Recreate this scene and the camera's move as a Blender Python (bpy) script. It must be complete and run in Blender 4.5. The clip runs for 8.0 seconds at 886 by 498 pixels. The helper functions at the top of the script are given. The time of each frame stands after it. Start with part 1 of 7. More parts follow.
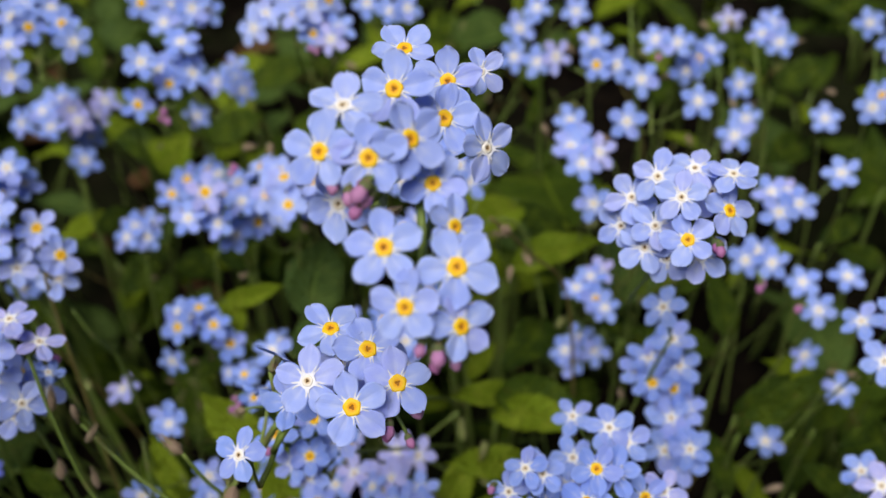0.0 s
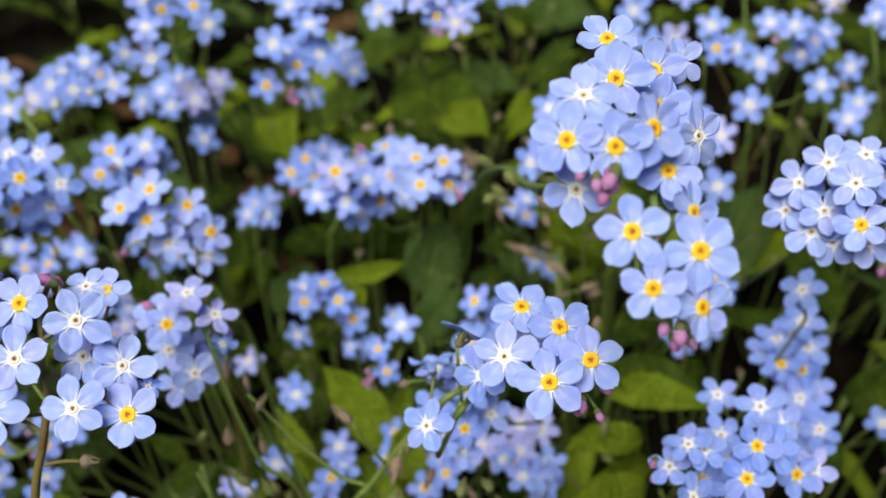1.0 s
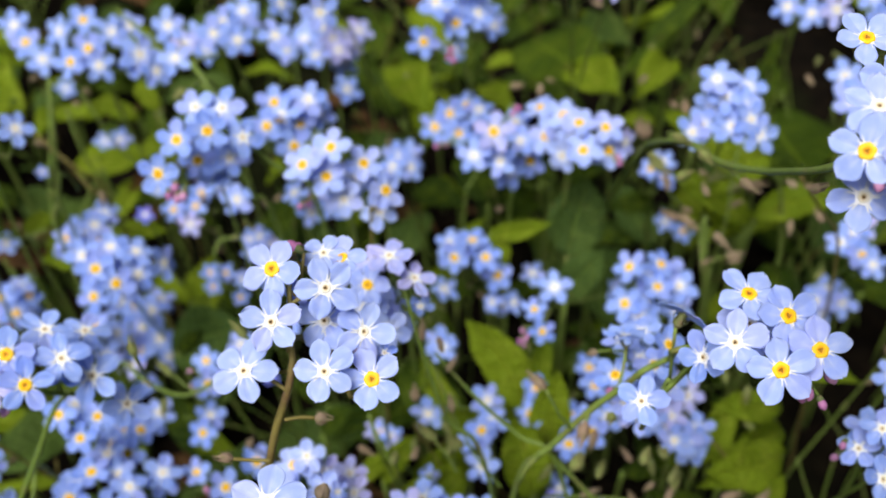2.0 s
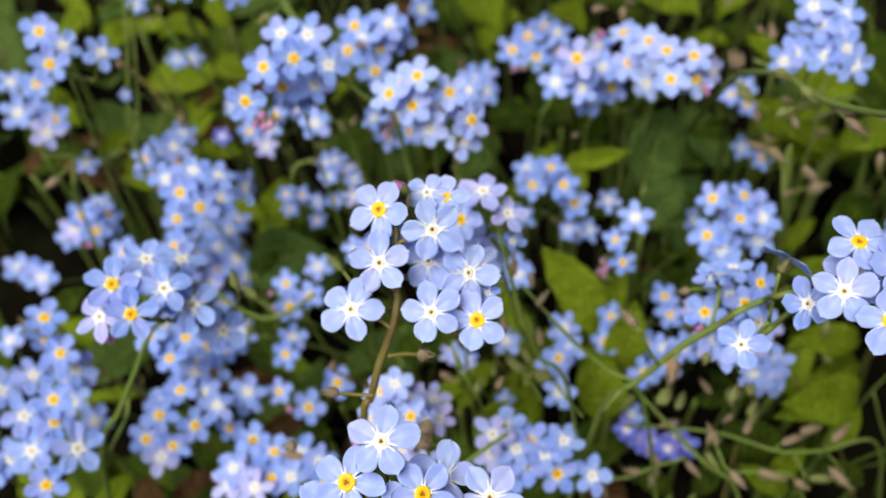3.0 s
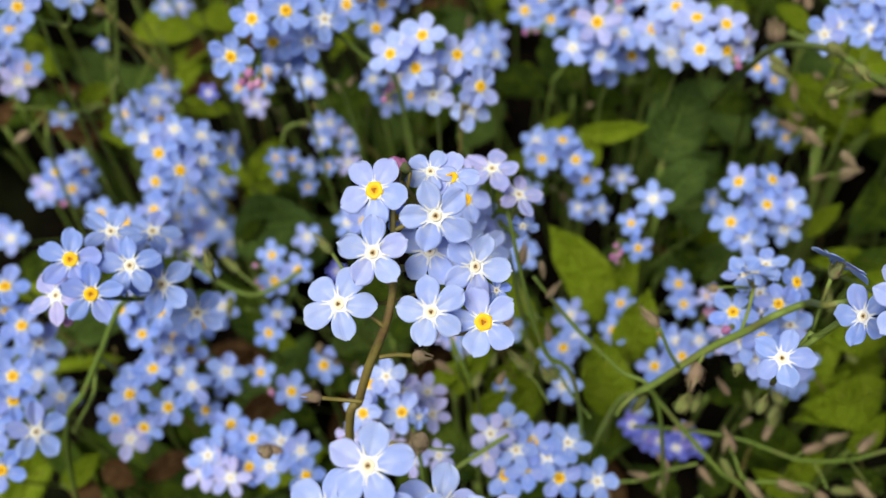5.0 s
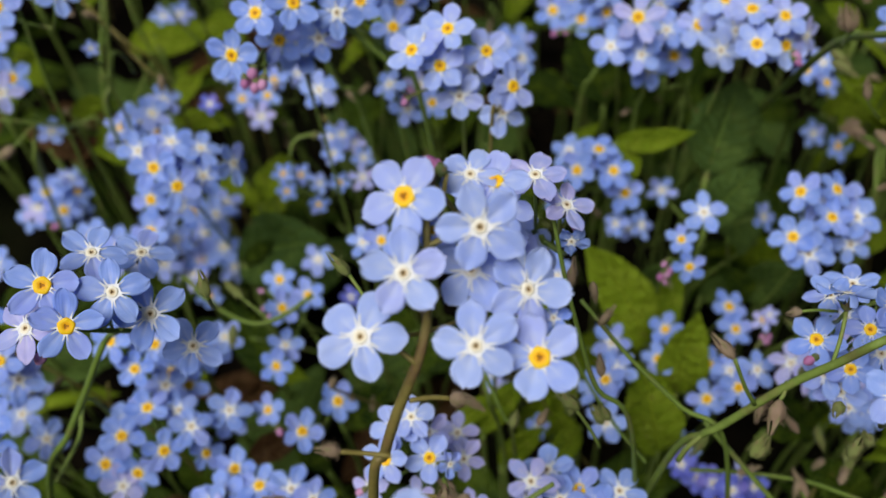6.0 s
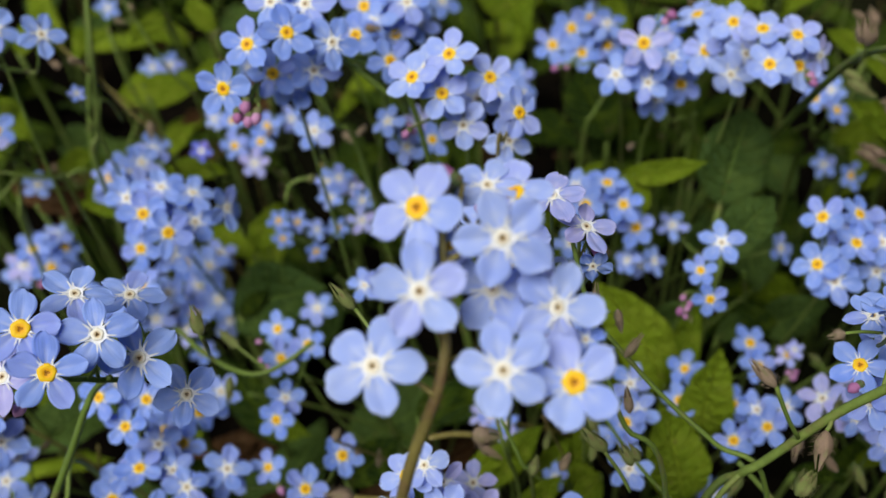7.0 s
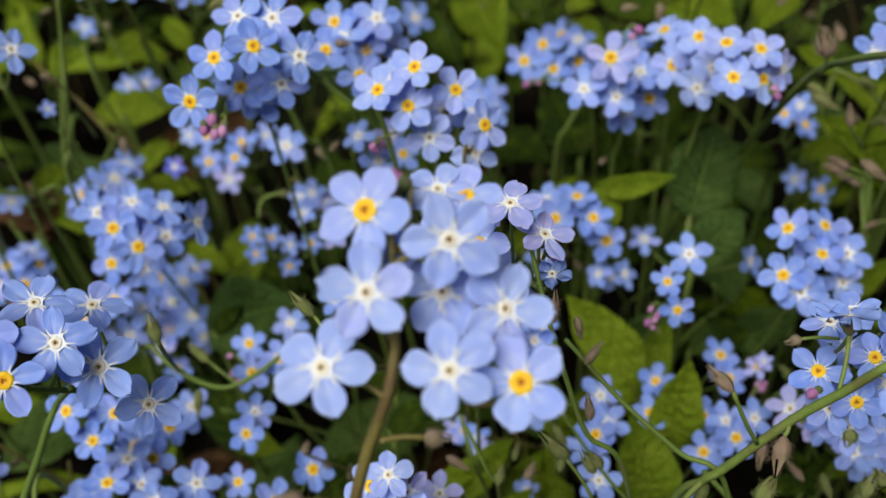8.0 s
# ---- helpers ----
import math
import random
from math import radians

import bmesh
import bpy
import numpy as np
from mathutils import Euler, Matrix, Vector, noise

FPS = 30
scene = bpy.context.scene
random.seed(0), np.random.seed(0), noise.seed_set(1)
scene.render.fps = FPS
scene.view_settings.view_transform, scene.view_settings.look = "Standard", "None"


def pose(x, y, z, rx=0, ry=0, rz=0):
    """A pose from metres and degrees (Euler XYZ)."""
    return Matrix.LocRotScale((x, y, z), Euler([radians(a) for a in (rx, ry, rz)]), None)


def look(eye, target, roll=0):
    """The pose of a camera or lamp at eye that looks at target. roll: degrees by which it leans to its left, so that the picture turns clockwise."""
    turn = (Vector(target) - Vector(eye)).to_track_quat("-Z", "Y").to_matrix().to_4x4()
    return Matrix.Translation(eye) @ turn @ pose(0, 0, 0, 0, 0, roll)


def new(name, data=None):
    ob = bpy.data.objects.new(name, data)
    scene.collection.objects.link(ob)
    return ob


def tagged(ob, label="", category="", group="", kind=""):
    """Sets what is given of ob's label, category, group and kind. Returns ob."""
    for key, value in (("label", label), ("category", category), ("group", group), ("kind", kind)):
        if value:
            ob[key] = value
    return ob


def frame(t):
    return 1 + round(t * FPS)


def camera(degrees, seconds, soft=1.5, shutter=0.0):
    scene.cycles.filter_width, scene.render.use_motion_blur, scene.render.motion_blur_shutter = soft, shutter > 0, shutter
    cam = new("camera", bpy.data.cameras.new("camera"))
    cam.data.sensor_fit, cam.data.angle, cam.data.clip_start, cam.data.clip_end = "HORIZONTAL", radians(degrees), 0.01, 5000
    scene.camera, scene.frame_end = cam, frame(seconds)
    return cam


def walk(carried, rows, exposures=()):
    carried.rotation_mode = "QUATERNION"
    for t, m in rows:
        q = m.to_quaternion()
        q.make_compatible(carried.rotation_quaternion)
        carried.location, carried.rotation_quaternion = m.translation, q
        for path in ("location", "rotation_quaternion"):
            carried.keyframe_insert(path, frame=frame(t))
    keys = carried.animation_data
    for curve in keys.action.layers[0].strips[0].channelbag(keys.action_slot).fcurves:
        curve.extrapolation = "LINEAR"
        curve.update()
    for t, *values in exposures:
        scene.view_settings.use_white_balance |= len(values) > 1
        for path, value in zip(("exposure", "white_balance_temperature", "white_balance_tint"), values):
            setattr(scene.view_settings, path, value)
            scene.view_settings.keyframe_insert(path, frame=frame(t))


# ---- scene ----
cam = camera(48.6, 8.0)
PATH = [
    (0, (0.00598, 0.00243, 0.30338), (-0.0131, 1.5781, -0.9282), -1.89),
    (0.3, (-0.00082, 0.00170, 0.29854), (-0.0196, 1.5784, -0.9317), -2.03),
    (0.5, (-0.00491, 0.00038, 0.30094), (-0.0374, 1.5747, -0.9322), -2.14),
    (0.7, (-0.01031, -0.00071, 0.30447), (-0.0730, 1.5672, -0.9356), -3.00),
    (1, (-0.01654, -0.00218, 0.30844), (-0.1195, 1.5435, -0.9566), -3.17),
    (1.2, (-0.02156, -0.00371, 0.31088), (-0.1373, 1.5325, -0.9645), -3.38),
    (1.5, (-0.02905, -0.00389, 0.31563), (-0.1874, 1.5043, -0.9883), -3.72),
    (1.7, (-0.03845, -0.00315, 0.31639), (-0.1961, 1.4812, -1.0147), -3.54),
    (2, (-0.04541, -0.00334, 0.31839), (-0.2443, 1.4486, -1.0426), -3.23),
    (2.2, (-0.04899, -0.00222, 0.31822), (-0.2867, 1.4215, -1.0662), -4.42),
    (3.3, (-0.05644, 0.00005, 0.32404), (-0.3418, 1.2817, -1.1846), -5.33),
    (3.5, (-0.05715, 0.00235, 0.32231), (-0.3430, 1.2694, -1.1985), -4.97),
    (3.7, (-0.05646, 0.00466, 0.31922), (-0.3561, 1.2432, -1.2223), -4.96),
    (4, (-0.05564, 0.00768, 0.31533), (-0.3255, 1.2446, -1.2329), -3.56),
    (4.3, (-0.05592, 0.00949, 0.31366), (-0.3038, 1.2478, -1.2371), -2.55),
    (4.5, (-0.05527, 0.01145, 0.31202), (-0.2972, 1.2544, -1.2360), -2.26),
    (4.7, (-0.05706, 0.01343, 0.31128), (-0.2966, 1.2633, -1.2316), -2.28),
    (5, (-0.05990, 0.01562, 0.30989), (-0.3210, 1.2657, -1.2293), -3.14),
    (5.2, (-0.06212, 0.01896, 0.30815), (-0.3383, 1.2694, -1.2281), -4.00),
    (6.3, (-0.06782, 0.03174, 0.28558), (-0.3534, 1.3373, -1.2024), -4.34),
    (6.5, (-0.06796, 0.03197, 0.28433), (-0.3595, 1.3527, -1.1890), -5.09),
    (6.8, (-0.06917, 0.03349, 0.28040), (-0.3642, 1.3816, -1.1672), -5.67),
    (7, (-0.07095, 0.03354, 0.27896), (-0.3502, 1.4129, -1.1421), -5.26),
    (7.3, (-0.07253, 0.03348, 0.27769), (-0.3267, 1.4476, -1.1136), -4.32),
    (7.5, (-0.07073, 0.03337, 0.27871), (-0.3292, 1.4550, -1.1041), -4.70),
    (7.7, (-0.06715, 0.03245, 0.27719), (-0.3405, 1.4446, -1.1124), -5.33),
    (8, (-0.06661, 0.03197, 0.27786), (-0.3255, 1.4466, -1.1121), -4.73),
]
EXPOSURES = [(0.0, -0.38, 6520, 15), (0.5, -0.38, 6420, 13), (1.0, -0.13, 6480, 11), (1.5, 0.13, 6480, 12), (2.2, 0.02, 6740, 9), (3.4, -0.02, 6870, 8), (4.5, -0.09, 6870, 7), (5.0, -0.11, 7000, 6), (6.3, -0.52, 6570, 8), (7.0, -0.42, 6520, 8), (8.0, -0.41, 6520, 8)]
walk(cam, [(t, look(eye, target, roll)) for t, eye, target, roll in PATH], EXPOSURES)

# depth of field of a phone held close
cam.data.dof.use_dof, cam.data.dof.focus_distance, cam.data.dof.aperture_fstop = True, 0.138, 20.0

# ---- light: bright overcast sky ----
world = bpy.data.worlds.new("world")
scene.world = world
world.use_nodes = True
wt = world.node_tree
sky = wt.nodes.new("ShaderNodeTexSky")
sky.sky_type, sky.sun_disc = "NISHITA", False
sky.sun_elevation, sky.sun_rotation = radians(61), radians(205)
sky.air_density, sky.dust_density, sky.ozone_density = 1.0, 4.0, 1.0
wt.links.new(sky.outputs[0], wt.nodes["Background"].inputs[0])
wt.nodes["Background"].inputs[1].default_value = 0.028
sun = new("sun", bpy.data.lights.new("sun", "SUN"))
sun.data.energy, sun.data.angle, sun.data.color = 4.9, radians(40), (1.0, 0.985, 0.96)
sun.matrix_world = look((-0.42 * 0.485, -0.91 * 0.485, 0.8746), (0, 0, 0))


# ---- materials ----
def material(name):
    m = bpy.data.materials.new(name)
    m.use_nodes = True
    t = m.node_tree
    t.nodes.clear()
    return m, t


def node(t, kind, links=(), **values):
    n = t.nodes.new(kind)
    for key, value in values.items():
        n.inputs[key.replace("_", " ")].default_value = value
    for key, source in dict(links).items():
        t.links.new(source, n.inputs[key])
    return n


def maths(t, op, a, b=0.0, c=0.0):
    n = t.nodes.new("ShaderNodeMath")
    n.operation = op
    for i, v in enumerate((a, b, c)):
        if isinstance(v, (int, float)):
            n.inputs[i].default_value = v
        else:
            t.links.new(v, n.inputs[i])
    return n.outputs[0]


def step(t, v, lo, hi, a=0.0, b=1.0):
    n = t.nodes.new("ShaderNodeMapRange")
    n.interpolation_type = "SMOOTHSTEP"
    t.links.new(v, n.inputs[0])
    for i, x in enumerate((lo, hi, a, b)):
        n.inputs[i + 1].default_value = x
    return n.outputs[0]


def mix(t, f, a, b):
    n = t.nodes.new("ShaderNodeMix")
    n.data_type = "RGBA"
    for i, v in ((0, f), (6, a), (7, b)):
        if isinstance(v, (int, float)):
            n.inputs[i].default_value = v
        elif isinstance(v, tuple):
            n.inputs[i].default_value = (*v, 1)
        else:
            t.links.new(v, n.inputs[i])
    return n.outputs[2]


def noise_at(t, coords, scale, detail=3.0, rough=0.5):
    n = node(t, "ShaderNodeTexNoise", {"Vector": coords}, Scale=scale, Detail=detail, Roughness=rough)
    return n.outputs[0]


def finish(m, t, color, roughness=0.6, thin=0.0, bump=None, depth=0.0, spec=0.3, thin_color=None):
    """A plain surface with bump; thin: the share of light that passes through."""
    b = node(t, "ShaderNodeBsdfPrincipled", {"Base Color": color}, Roughness=roughness)
    b.inputs["Specular IOR Level"].default_value = spec
    out = node(t, "ShaderNodeOutputMaterial")
    if bump is not None:
        bn = node(t, "ShaderNodeBump", {"Height": bump}, Strength=1.0, Distance=depth)
        t.links.new(bn.outputs[0], b.inputs["Normal"])
    if thin:
        tr = node(t, "ShaderNodeBsdfTranslucent", {"Color": thin_color or color})
        mx = node(t, "ShaderNodeMixShader", {1: b.outputs[0], 2: tr.outputs[0]}, Fac=thin)
        t.links.new(mx.outputs[0], out.inputs[0])
    else:
        t.links.new(b.outputs[0], out.inputs[0])
    return m


def petal_material(name, tone, deep, lilac, star, ray):
    """Blue petals: u runs from the throat to the tip, v from edge to edge; white rays lie along the seams."""
    m, t = material(name)
    uv = node(t, "ShaderNodeUVMap")
    uv.uv_map = "UVMap"
    sep = node(t, "ShaderNodeSeparateXYZ", {0: uv.outputs[0]})
    u, v = sep.outputs[0], sep.outputs[1]
    rnd = node(t, "ShaderNodeObjectInfo").outputs["Random"]
    co = node(t, "ShaderNodeTexCoord").outputs["Object"]
    edge = maths(t, "ABSOLUTE", maths(t, "MULTIPLY_ADD", v, 2.0, -1.0))
    blot = noise_at(t, co, 3.2, 3.0)
    veins = node(t, "ShaderNodeCombineXYZ", {0: maths(t, "MULTIPLY", u, 1.6), 1: maths(t, "MULTIPLY", v, 13.0), 2: maths(t, "MULTIPLY", rnd, 30.0)})
    vein = noise_at(t, veins.outputs[0], 1.0, 2.0)
    c = mix(t, step(t, rnd, 0.25, 0.95), tone, deep)
    c = mix(t, step(t, maths(t, "FRACT", maths(t, "MULTIPLY", rnd, 7.31)), 0.55, 1.0, 0.0, 0.75), c, lilac)
    c = mix(t, step(t, blot, 0.35, 0.75, 0.0, 0.35), c, (min(1, tone[0] * 1.5), min(1, tone[1] * 1.3), min(1, tone[2] * 1.08)))
    c = mix(t, step(t, vein, 0.50, 0.76, 0.0, 0.14), c, deep)
    c = mix(t, step(t, u, 0.75, 1.0, 0.0, 0.25), c, (min(1, tone[0] * 1.45), min(1, tone[1] * 1.28), min(1, tone[2] * 1.05)))
    wob = maths(t, "MULTIPLY_ADD", vein, 0.20, -0.10)
    streak = maths(t, "MULTIPLY", step(t, edge, 0.0, 0.30, 1.0, 0.0), step(t, u, 0.15, 0.75, 0.30, 0.0))
    c = mix(t, streak, c, (0.86, 0.89, 0.98))
    across = maths(t, "ADD", edge, maths(t, "MULTIPLY", wob, 0.6))
    rim = maths(t, "MULTIPLY", step(t, across, 0.48, 0.76), step(t, across, 0.76, 1.0, 1.0, 0.1))
    reach = maths(t, "ADD", maths(t, "MULTIPLY_ADD", rim, ray, star), maths(t, "MULTIPLY", wob, 0.8))
    white = step(t, maths(t, "SUBTRACT", u, reach), -0.07, 0.03, 1.0, 0.0)
    c = mix(t, white, c, (0.90, 0.90, 0.89))
    return finish(m, t, c, 0.5, 0.40, maths(t, "ADD", vein, maths(t, "MULTIPLY", blot, 0.5)), 0.00006, 0.25)


def tissue(name, a, b, c, scale, roughness=0.55, thin=0.0, bump=0.0001, spec=0.3):
    """Green or dry plant tissue: three tones, by piece and by blotch."""
    m, t = material(name)
    co = node(t, "ShaderNodeTexCoord").outputs["Object"]
    rnd = node(t, "ShaderNodeObjectInfo").outputs["Random"]
    big, fine = noise_at(t, co, scale, 3.0), noise_at(t, co, scale * 7, 4.0, 0.6)
    col = mix(t, rnd, a, b)
    col = mix(t, step(t, big, 0.5, 0.72), col, c)
    col = mix(t, step(t, fine, 0.35, 0.75, 0.0, 0.4), col, tuple(x * 0.6 for x in a))
    return finish(m, t, col, roughness, thin, fine, bump, spec)


def leaf_material(name, a, b, c):
    m, t = material(name)
    uv = node(t, "ShaderNodeUVMap")
    uv.uv_map = "UVMap"
    sep = node(t, "ShaderNodeSeparateXYZ", {0: uv.outputs[0]})
    u, v = sep.outputs[0], sep.outputs[1]
    side = maths(t, "ABSOLUTE", maths(t, "MULTIPLY_ADD", v, 2.0, -1.0))
    co = node(t, "ShaderNodeTexCoord").outputs["Object"]
    rnd = node(t, "ShaderNodeObjectInfo").outputs["Random"]
    big, fine = noise_at(t, co, 5.0, 3.0), noise_at(t, co, 42.0, 4.0, 0.65)
    wave = maths(t, "SINE", maths(t, "ADD", maths(t, "MULTIPLY", u, 46.0), maths(t, "MULTIPLY_ADD", side, -9.0, maths(t, "MULTIPLY", big, 5.0))))
    ribs = step(t, wave, 0.8, 1.0)
    mid = step(t, side, 0.0, 0.09, 1.0, 0.0)
    col = mix(t, rnd, a, b)
    col = mix(t, step(t, big, 0.48, 0.75, 0.0, 0.8), col, c)
    col = mix(t, step(t, fine, 0.4, 0.75, 0.0, 0.35), col, tuple(x * 0.55 for x in a))
    col = mix(t, maths(t, "MAXIMUM", maths(t, "MULTIPLY", ribs, 0.38), maths(t, "MULTIPLY", mid, 0.75)), col, tuple(min(1, x * 1.7) for x in c))
    spot = noise_at(t, co, 13.0, 2.0)
    col = mix(t, step(t, spot, 0.69, 0.74, 0.0, 0.7), col, (0.16, 0.09, 0.035))
    crease = noise_at(t, co, 16.0, 2.0)
    h = maths(t, "SUBTRACT", maths(t, "ADD", maths(t, "MULTIPLY", fine, 0.4), maths(t, "MULTIPLY", crease, 1.6)), maths(t, "MAXIMUM", ribs, mid))
    return finish(m, t, col, 0.55, 0.30, h, 0.0010, 0.12)


PETALS = {
    "Y": petal_material("petal_blue", (0.32, 0.47, 0.93), (0.24, 0.39, 0.90), (0.39, 0.46, 0.92), 0.05, 0.25),
    "W": petal_material("petal_mid_blue", (0.36, 0.51, 0.94), (0.28, 0.43, 0.91), (0.44, 0.50, 0.93), 0.07, 0.27),
    # V and U: Y and W made paler, stronger light on some heads put into colour
    "V": petal_material("petal_blue_lit", (0.47, 0.60, 0.99), (0.40, 0.53, 0.98), (0.53, 0.585, 0.99), 0.05, 0.25),
    "U": petal_material("petal_mid_blue_lit", (0.49, 0.615, 0.98), (0.42, 0.545, 0.97), (0.55, 0.60, 0.98), 0.08, 0.28),
    # D: violet-blue hue, darkened too so the colour holds the shade low down
    "D": petal_material("petal_deep_blue_shaded", (0.20, 0.25, 0.82), (0.15, 0.18, 0.74), (0.30, 0.23, 0.72), 0.05, 0.24),
    "P": petal_material("petal_lilac", (0.54, 0.57, 0.93), (0.46, 0.53, 0.92), (0.60, 0.56, 0.91), 0.07, 0.26),
}
PETALS["S"], PETALS["L"] = PETALS["W"], PETALS["P"]
def eye_material(name, outer, inner, blot_tone):
    """The eye's ring: its tone deepens towards the mouth, with small blots."""
    m, t = material(name)
    co = node(t, "ShaderNodeTexCoord").outputs["Object"]
    flat = node(t, "ShaderNodeVectorMath", {0: co})
    flat.operation, flat.inputs[1].default_value = "MULTIPLY", (1, 1, 0)
    far = node(t, "ShaderNodeVectorMath", {0: flat.outputs[0]})
    far.operation = "LENGTH"
    blot = noise_at(t, co, 14.0, 3.0)
    rnd = node(t, "ShaderNodeObjectInfo").outputs["Random"]
    r = maths(t, "ADD", far.outputs["Value"], maths(t, "MULTIPLY_ADD", blot, 0.08, -0.04))
    c = mix(t, step(t, r, 0.06, 0.17), inner, outer)
    c = mix(t, maths(t, "MULTIPLY", rnd, 0.45), c, blot_tone)
    return finish(m, t, c, 0.5, 0.12, blot, 0.0001, 0.25)


EYE_YELLOW = eye_material("eye_yellow", (0.96, 0.64, 0.02), (0.88, 0.36, 0.01), (0.95, 0.55, 0.015))
EYE_PALE = eye_material("eye_pale", (0.92, 0.89, 0.78), (0.55, 0.39, 0.19), (0.90, 0.80, 0.55))
WHITE = tissue("collar_white", (0.93, 0.94, 0.98), (0.92, 0.93, 0.95), (0.95, 0.96, 0.99), 5, 0.5, 0.1)
THROAT = tissue("throat", (0.12, 0.07, 0.03), (0.22, 0.13, 0.05), (0.07, 0.05, 0.02), 9, 0.6)
THROAT_ORANGE = tissue("throat_orange", (0.32, 0.13, 0.01), (0.50, 0.22, 0.02), (0.16, 0.07, 0.01), 9, 0.6)
CALYX = tissue("calyx_green", (0.10, 0.14, 0.045), (0.15, 0.16, 0.06), (0.20, 0.13, 0.07), 4, 0.7)
STEM = tissue("stem_green", (0.13, 0.20, 0.032), (0.19, 0.26, 0.055), (0.18, 0.18, 0.055), 180, 0.55, 0, 0.0002)
STEM_BROWN = tissue("stem_brown", (0.19, 0.155, 0.04), (0.21, 0.175, 0.05), (0.17, 0.10, 0.05), 160, 0.55, 0, 0.0002)
BUD_PINK = tissue("bud_pink", (0.40, 0.13, 0.32), (0.62, 0.32, 0.53), (0.22, 0.08, 0.27), 2.2, 0.45, 0.1)
POD_DRY = tissue("pod_dry", (0.40, 0.275, 0.19), (0.50, 0.38, 0.26), (0.36, 0.32, 0.16), 3.5, 0.75, 0.25, 0.0003)
POD_GREEN = tissue("pod_green", (0.24, 0.29, 0.08), (0.31, 0.34, 0.12), (0.28, 0.23, 0.10), 3.5, 0.7, 0.15, 0.0003)
LEAF = leaf_material("leaf_green", (0.019, 0.042, 0.004), (0.052, 0.092, 0.007), (0.098, 0.145, 0.010))
LEAF_BRIGHT = leaf_material("leaf_light_green", (0.140, 0.215, 0.008), (0.205, 0.290, 0.013), (0.255, 0.330, 0.024))
LEAF_DEAD = leaf_material("leaf_dead", (0.075, 0.034, 0.012), (0.13, 0.065, 0.026), (0.20, 0.115, 0.05))
LEAF_MID = leaf_material("leaf_mid_green", (0.056, 0.104, 0.021), (0.080, 0.135, 0.026), (0.105, 0.165, 0.032))

LEAF_FAR = tissue("leaf_low", (0.022, 0.048, 0.005), (0.05, 0.092, 0.008), (0.08, 0.13, 0.012), 30, 0.5, 0.2)
LEAF_FAR_LIGHT = tissue("leaf_low_light", (0.13, 0.24, 0.012), (0.18, 0.29, 0.018), (0.2, 0.28, 0.03), 30, 0.5, 0.2)
PETAL_FAR = tissue("petal_small_blue", (0.27, 0.43, 0.90), (0.31, 0.47, 0.91), (0.39, 0.46, 0.91), 60, 0.5, 0.25)


def soil_material():
    m, t = material("soil")
    co = node(t, "ShaderNodeTexCoord").outputs["Object"]
    big, mid, fine = noise_at(t, co, 6.0, 5.0), noise_at(t, co, 90.0, 5.0, 0.6), noise_at(t, co, 600.0, 5.0, 0.7)
    # base and moss tones near black: the plants' deep shade is in the colour
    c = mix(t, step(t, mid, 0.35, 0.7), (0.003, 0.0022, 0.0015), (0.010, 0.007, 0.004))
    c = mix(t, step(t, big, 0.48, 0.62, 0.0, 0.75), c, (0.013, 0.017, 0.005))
    c = mix(t, step(t, fine, 0.60, 0.85, 0.0, 0.5), c, (0.07, 0.045, 0.025))
    return finish(m, t, c, 0.95, 0, maths(t, "ADD", mid, maths(t, "MULTIPLY", fine, 0.4)), 0.004, 0.05)


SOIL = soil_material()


# ---- mesh tools ----
def mesh(name, verts, faces, mats, which=None, uvs=None, smooth=True):
    me = bpy.data.meshes.new(name)
    me.from_pydata(verts, [], faces)
    for m in mats:
        me.materials.append(m)
    if which:
        me.polygons.foreach_set("material_index", which)
    if smooth:
        me.polygons.foreach_set("use_smooth", [True] * len(faces))
    if uvs:
        lay = me.uv_layers.new(name="UVMap")
        flat = [c for f in faces for i in f for c in uvs[i]]
        lay.data.foreach_set("uv", flat)
    me.update()
    return me


class Shape:
    """Collects tubes and grids into one mesh."""

    def __init__(self):
        self.v, self.f, self.m = [], [], []

    def tube(self, pts, radii, sides=7, mat=0, cap=True):
        pts = [Vector(p) for p in pts]
        start, side = len(self.v), None
        for i, p in enumerate(pts):
            d = (pts[min(i + 1, len(pts) - 1)] - pts[max(i - 1, 0)])
            d = d.normalized() if d.length > 1e-9 else Vector((0, 0, 1))
            side = (d.orthogonal() if side is None else side - d * side.dot(d)).normalized()
            up = d.cross(side)
            r = radii[i] if isinstance(radii, (list, tuple)) else radii
            for k in range(sides):
                a = 2 * math.pi * k / sides
                self.v.append(p + side * (r * math.cos(a)) + up * (r * math.sin(a)))
        for i in range(len(pts) - 1):
            for k in range(sides):
                a, b = start + i * sides + k, start + i * sides + (k + 1) % sides
                self.f.append((a, b, b + sides, a + sides))
                self.m.append(mat)
        if cap:
            self.f.append(tuple(start + k for k in reversed(range(sides))))
            self.f.append(tuple(start + (len(pts) - 1) * sides + k for k in range(sides)))
            self.m += [mat, mat]

    def sheet(self, grid, mat=0):
        """A grid of points, rows of equal length."""
        start, n, k = len(self.v), len(grid), len(grid[0])
        for row in grid:
            self.v += row
        for i in range(n - 1):
            for j in range(k - 1):
                a = start + i * k + j
                self.f.append((a, a + 1, a + k + 1, a + k))
                self.m.append(mat)

    def done(self, name, mats):
        return mesh(name, self.v, self.f, mats, self.m)


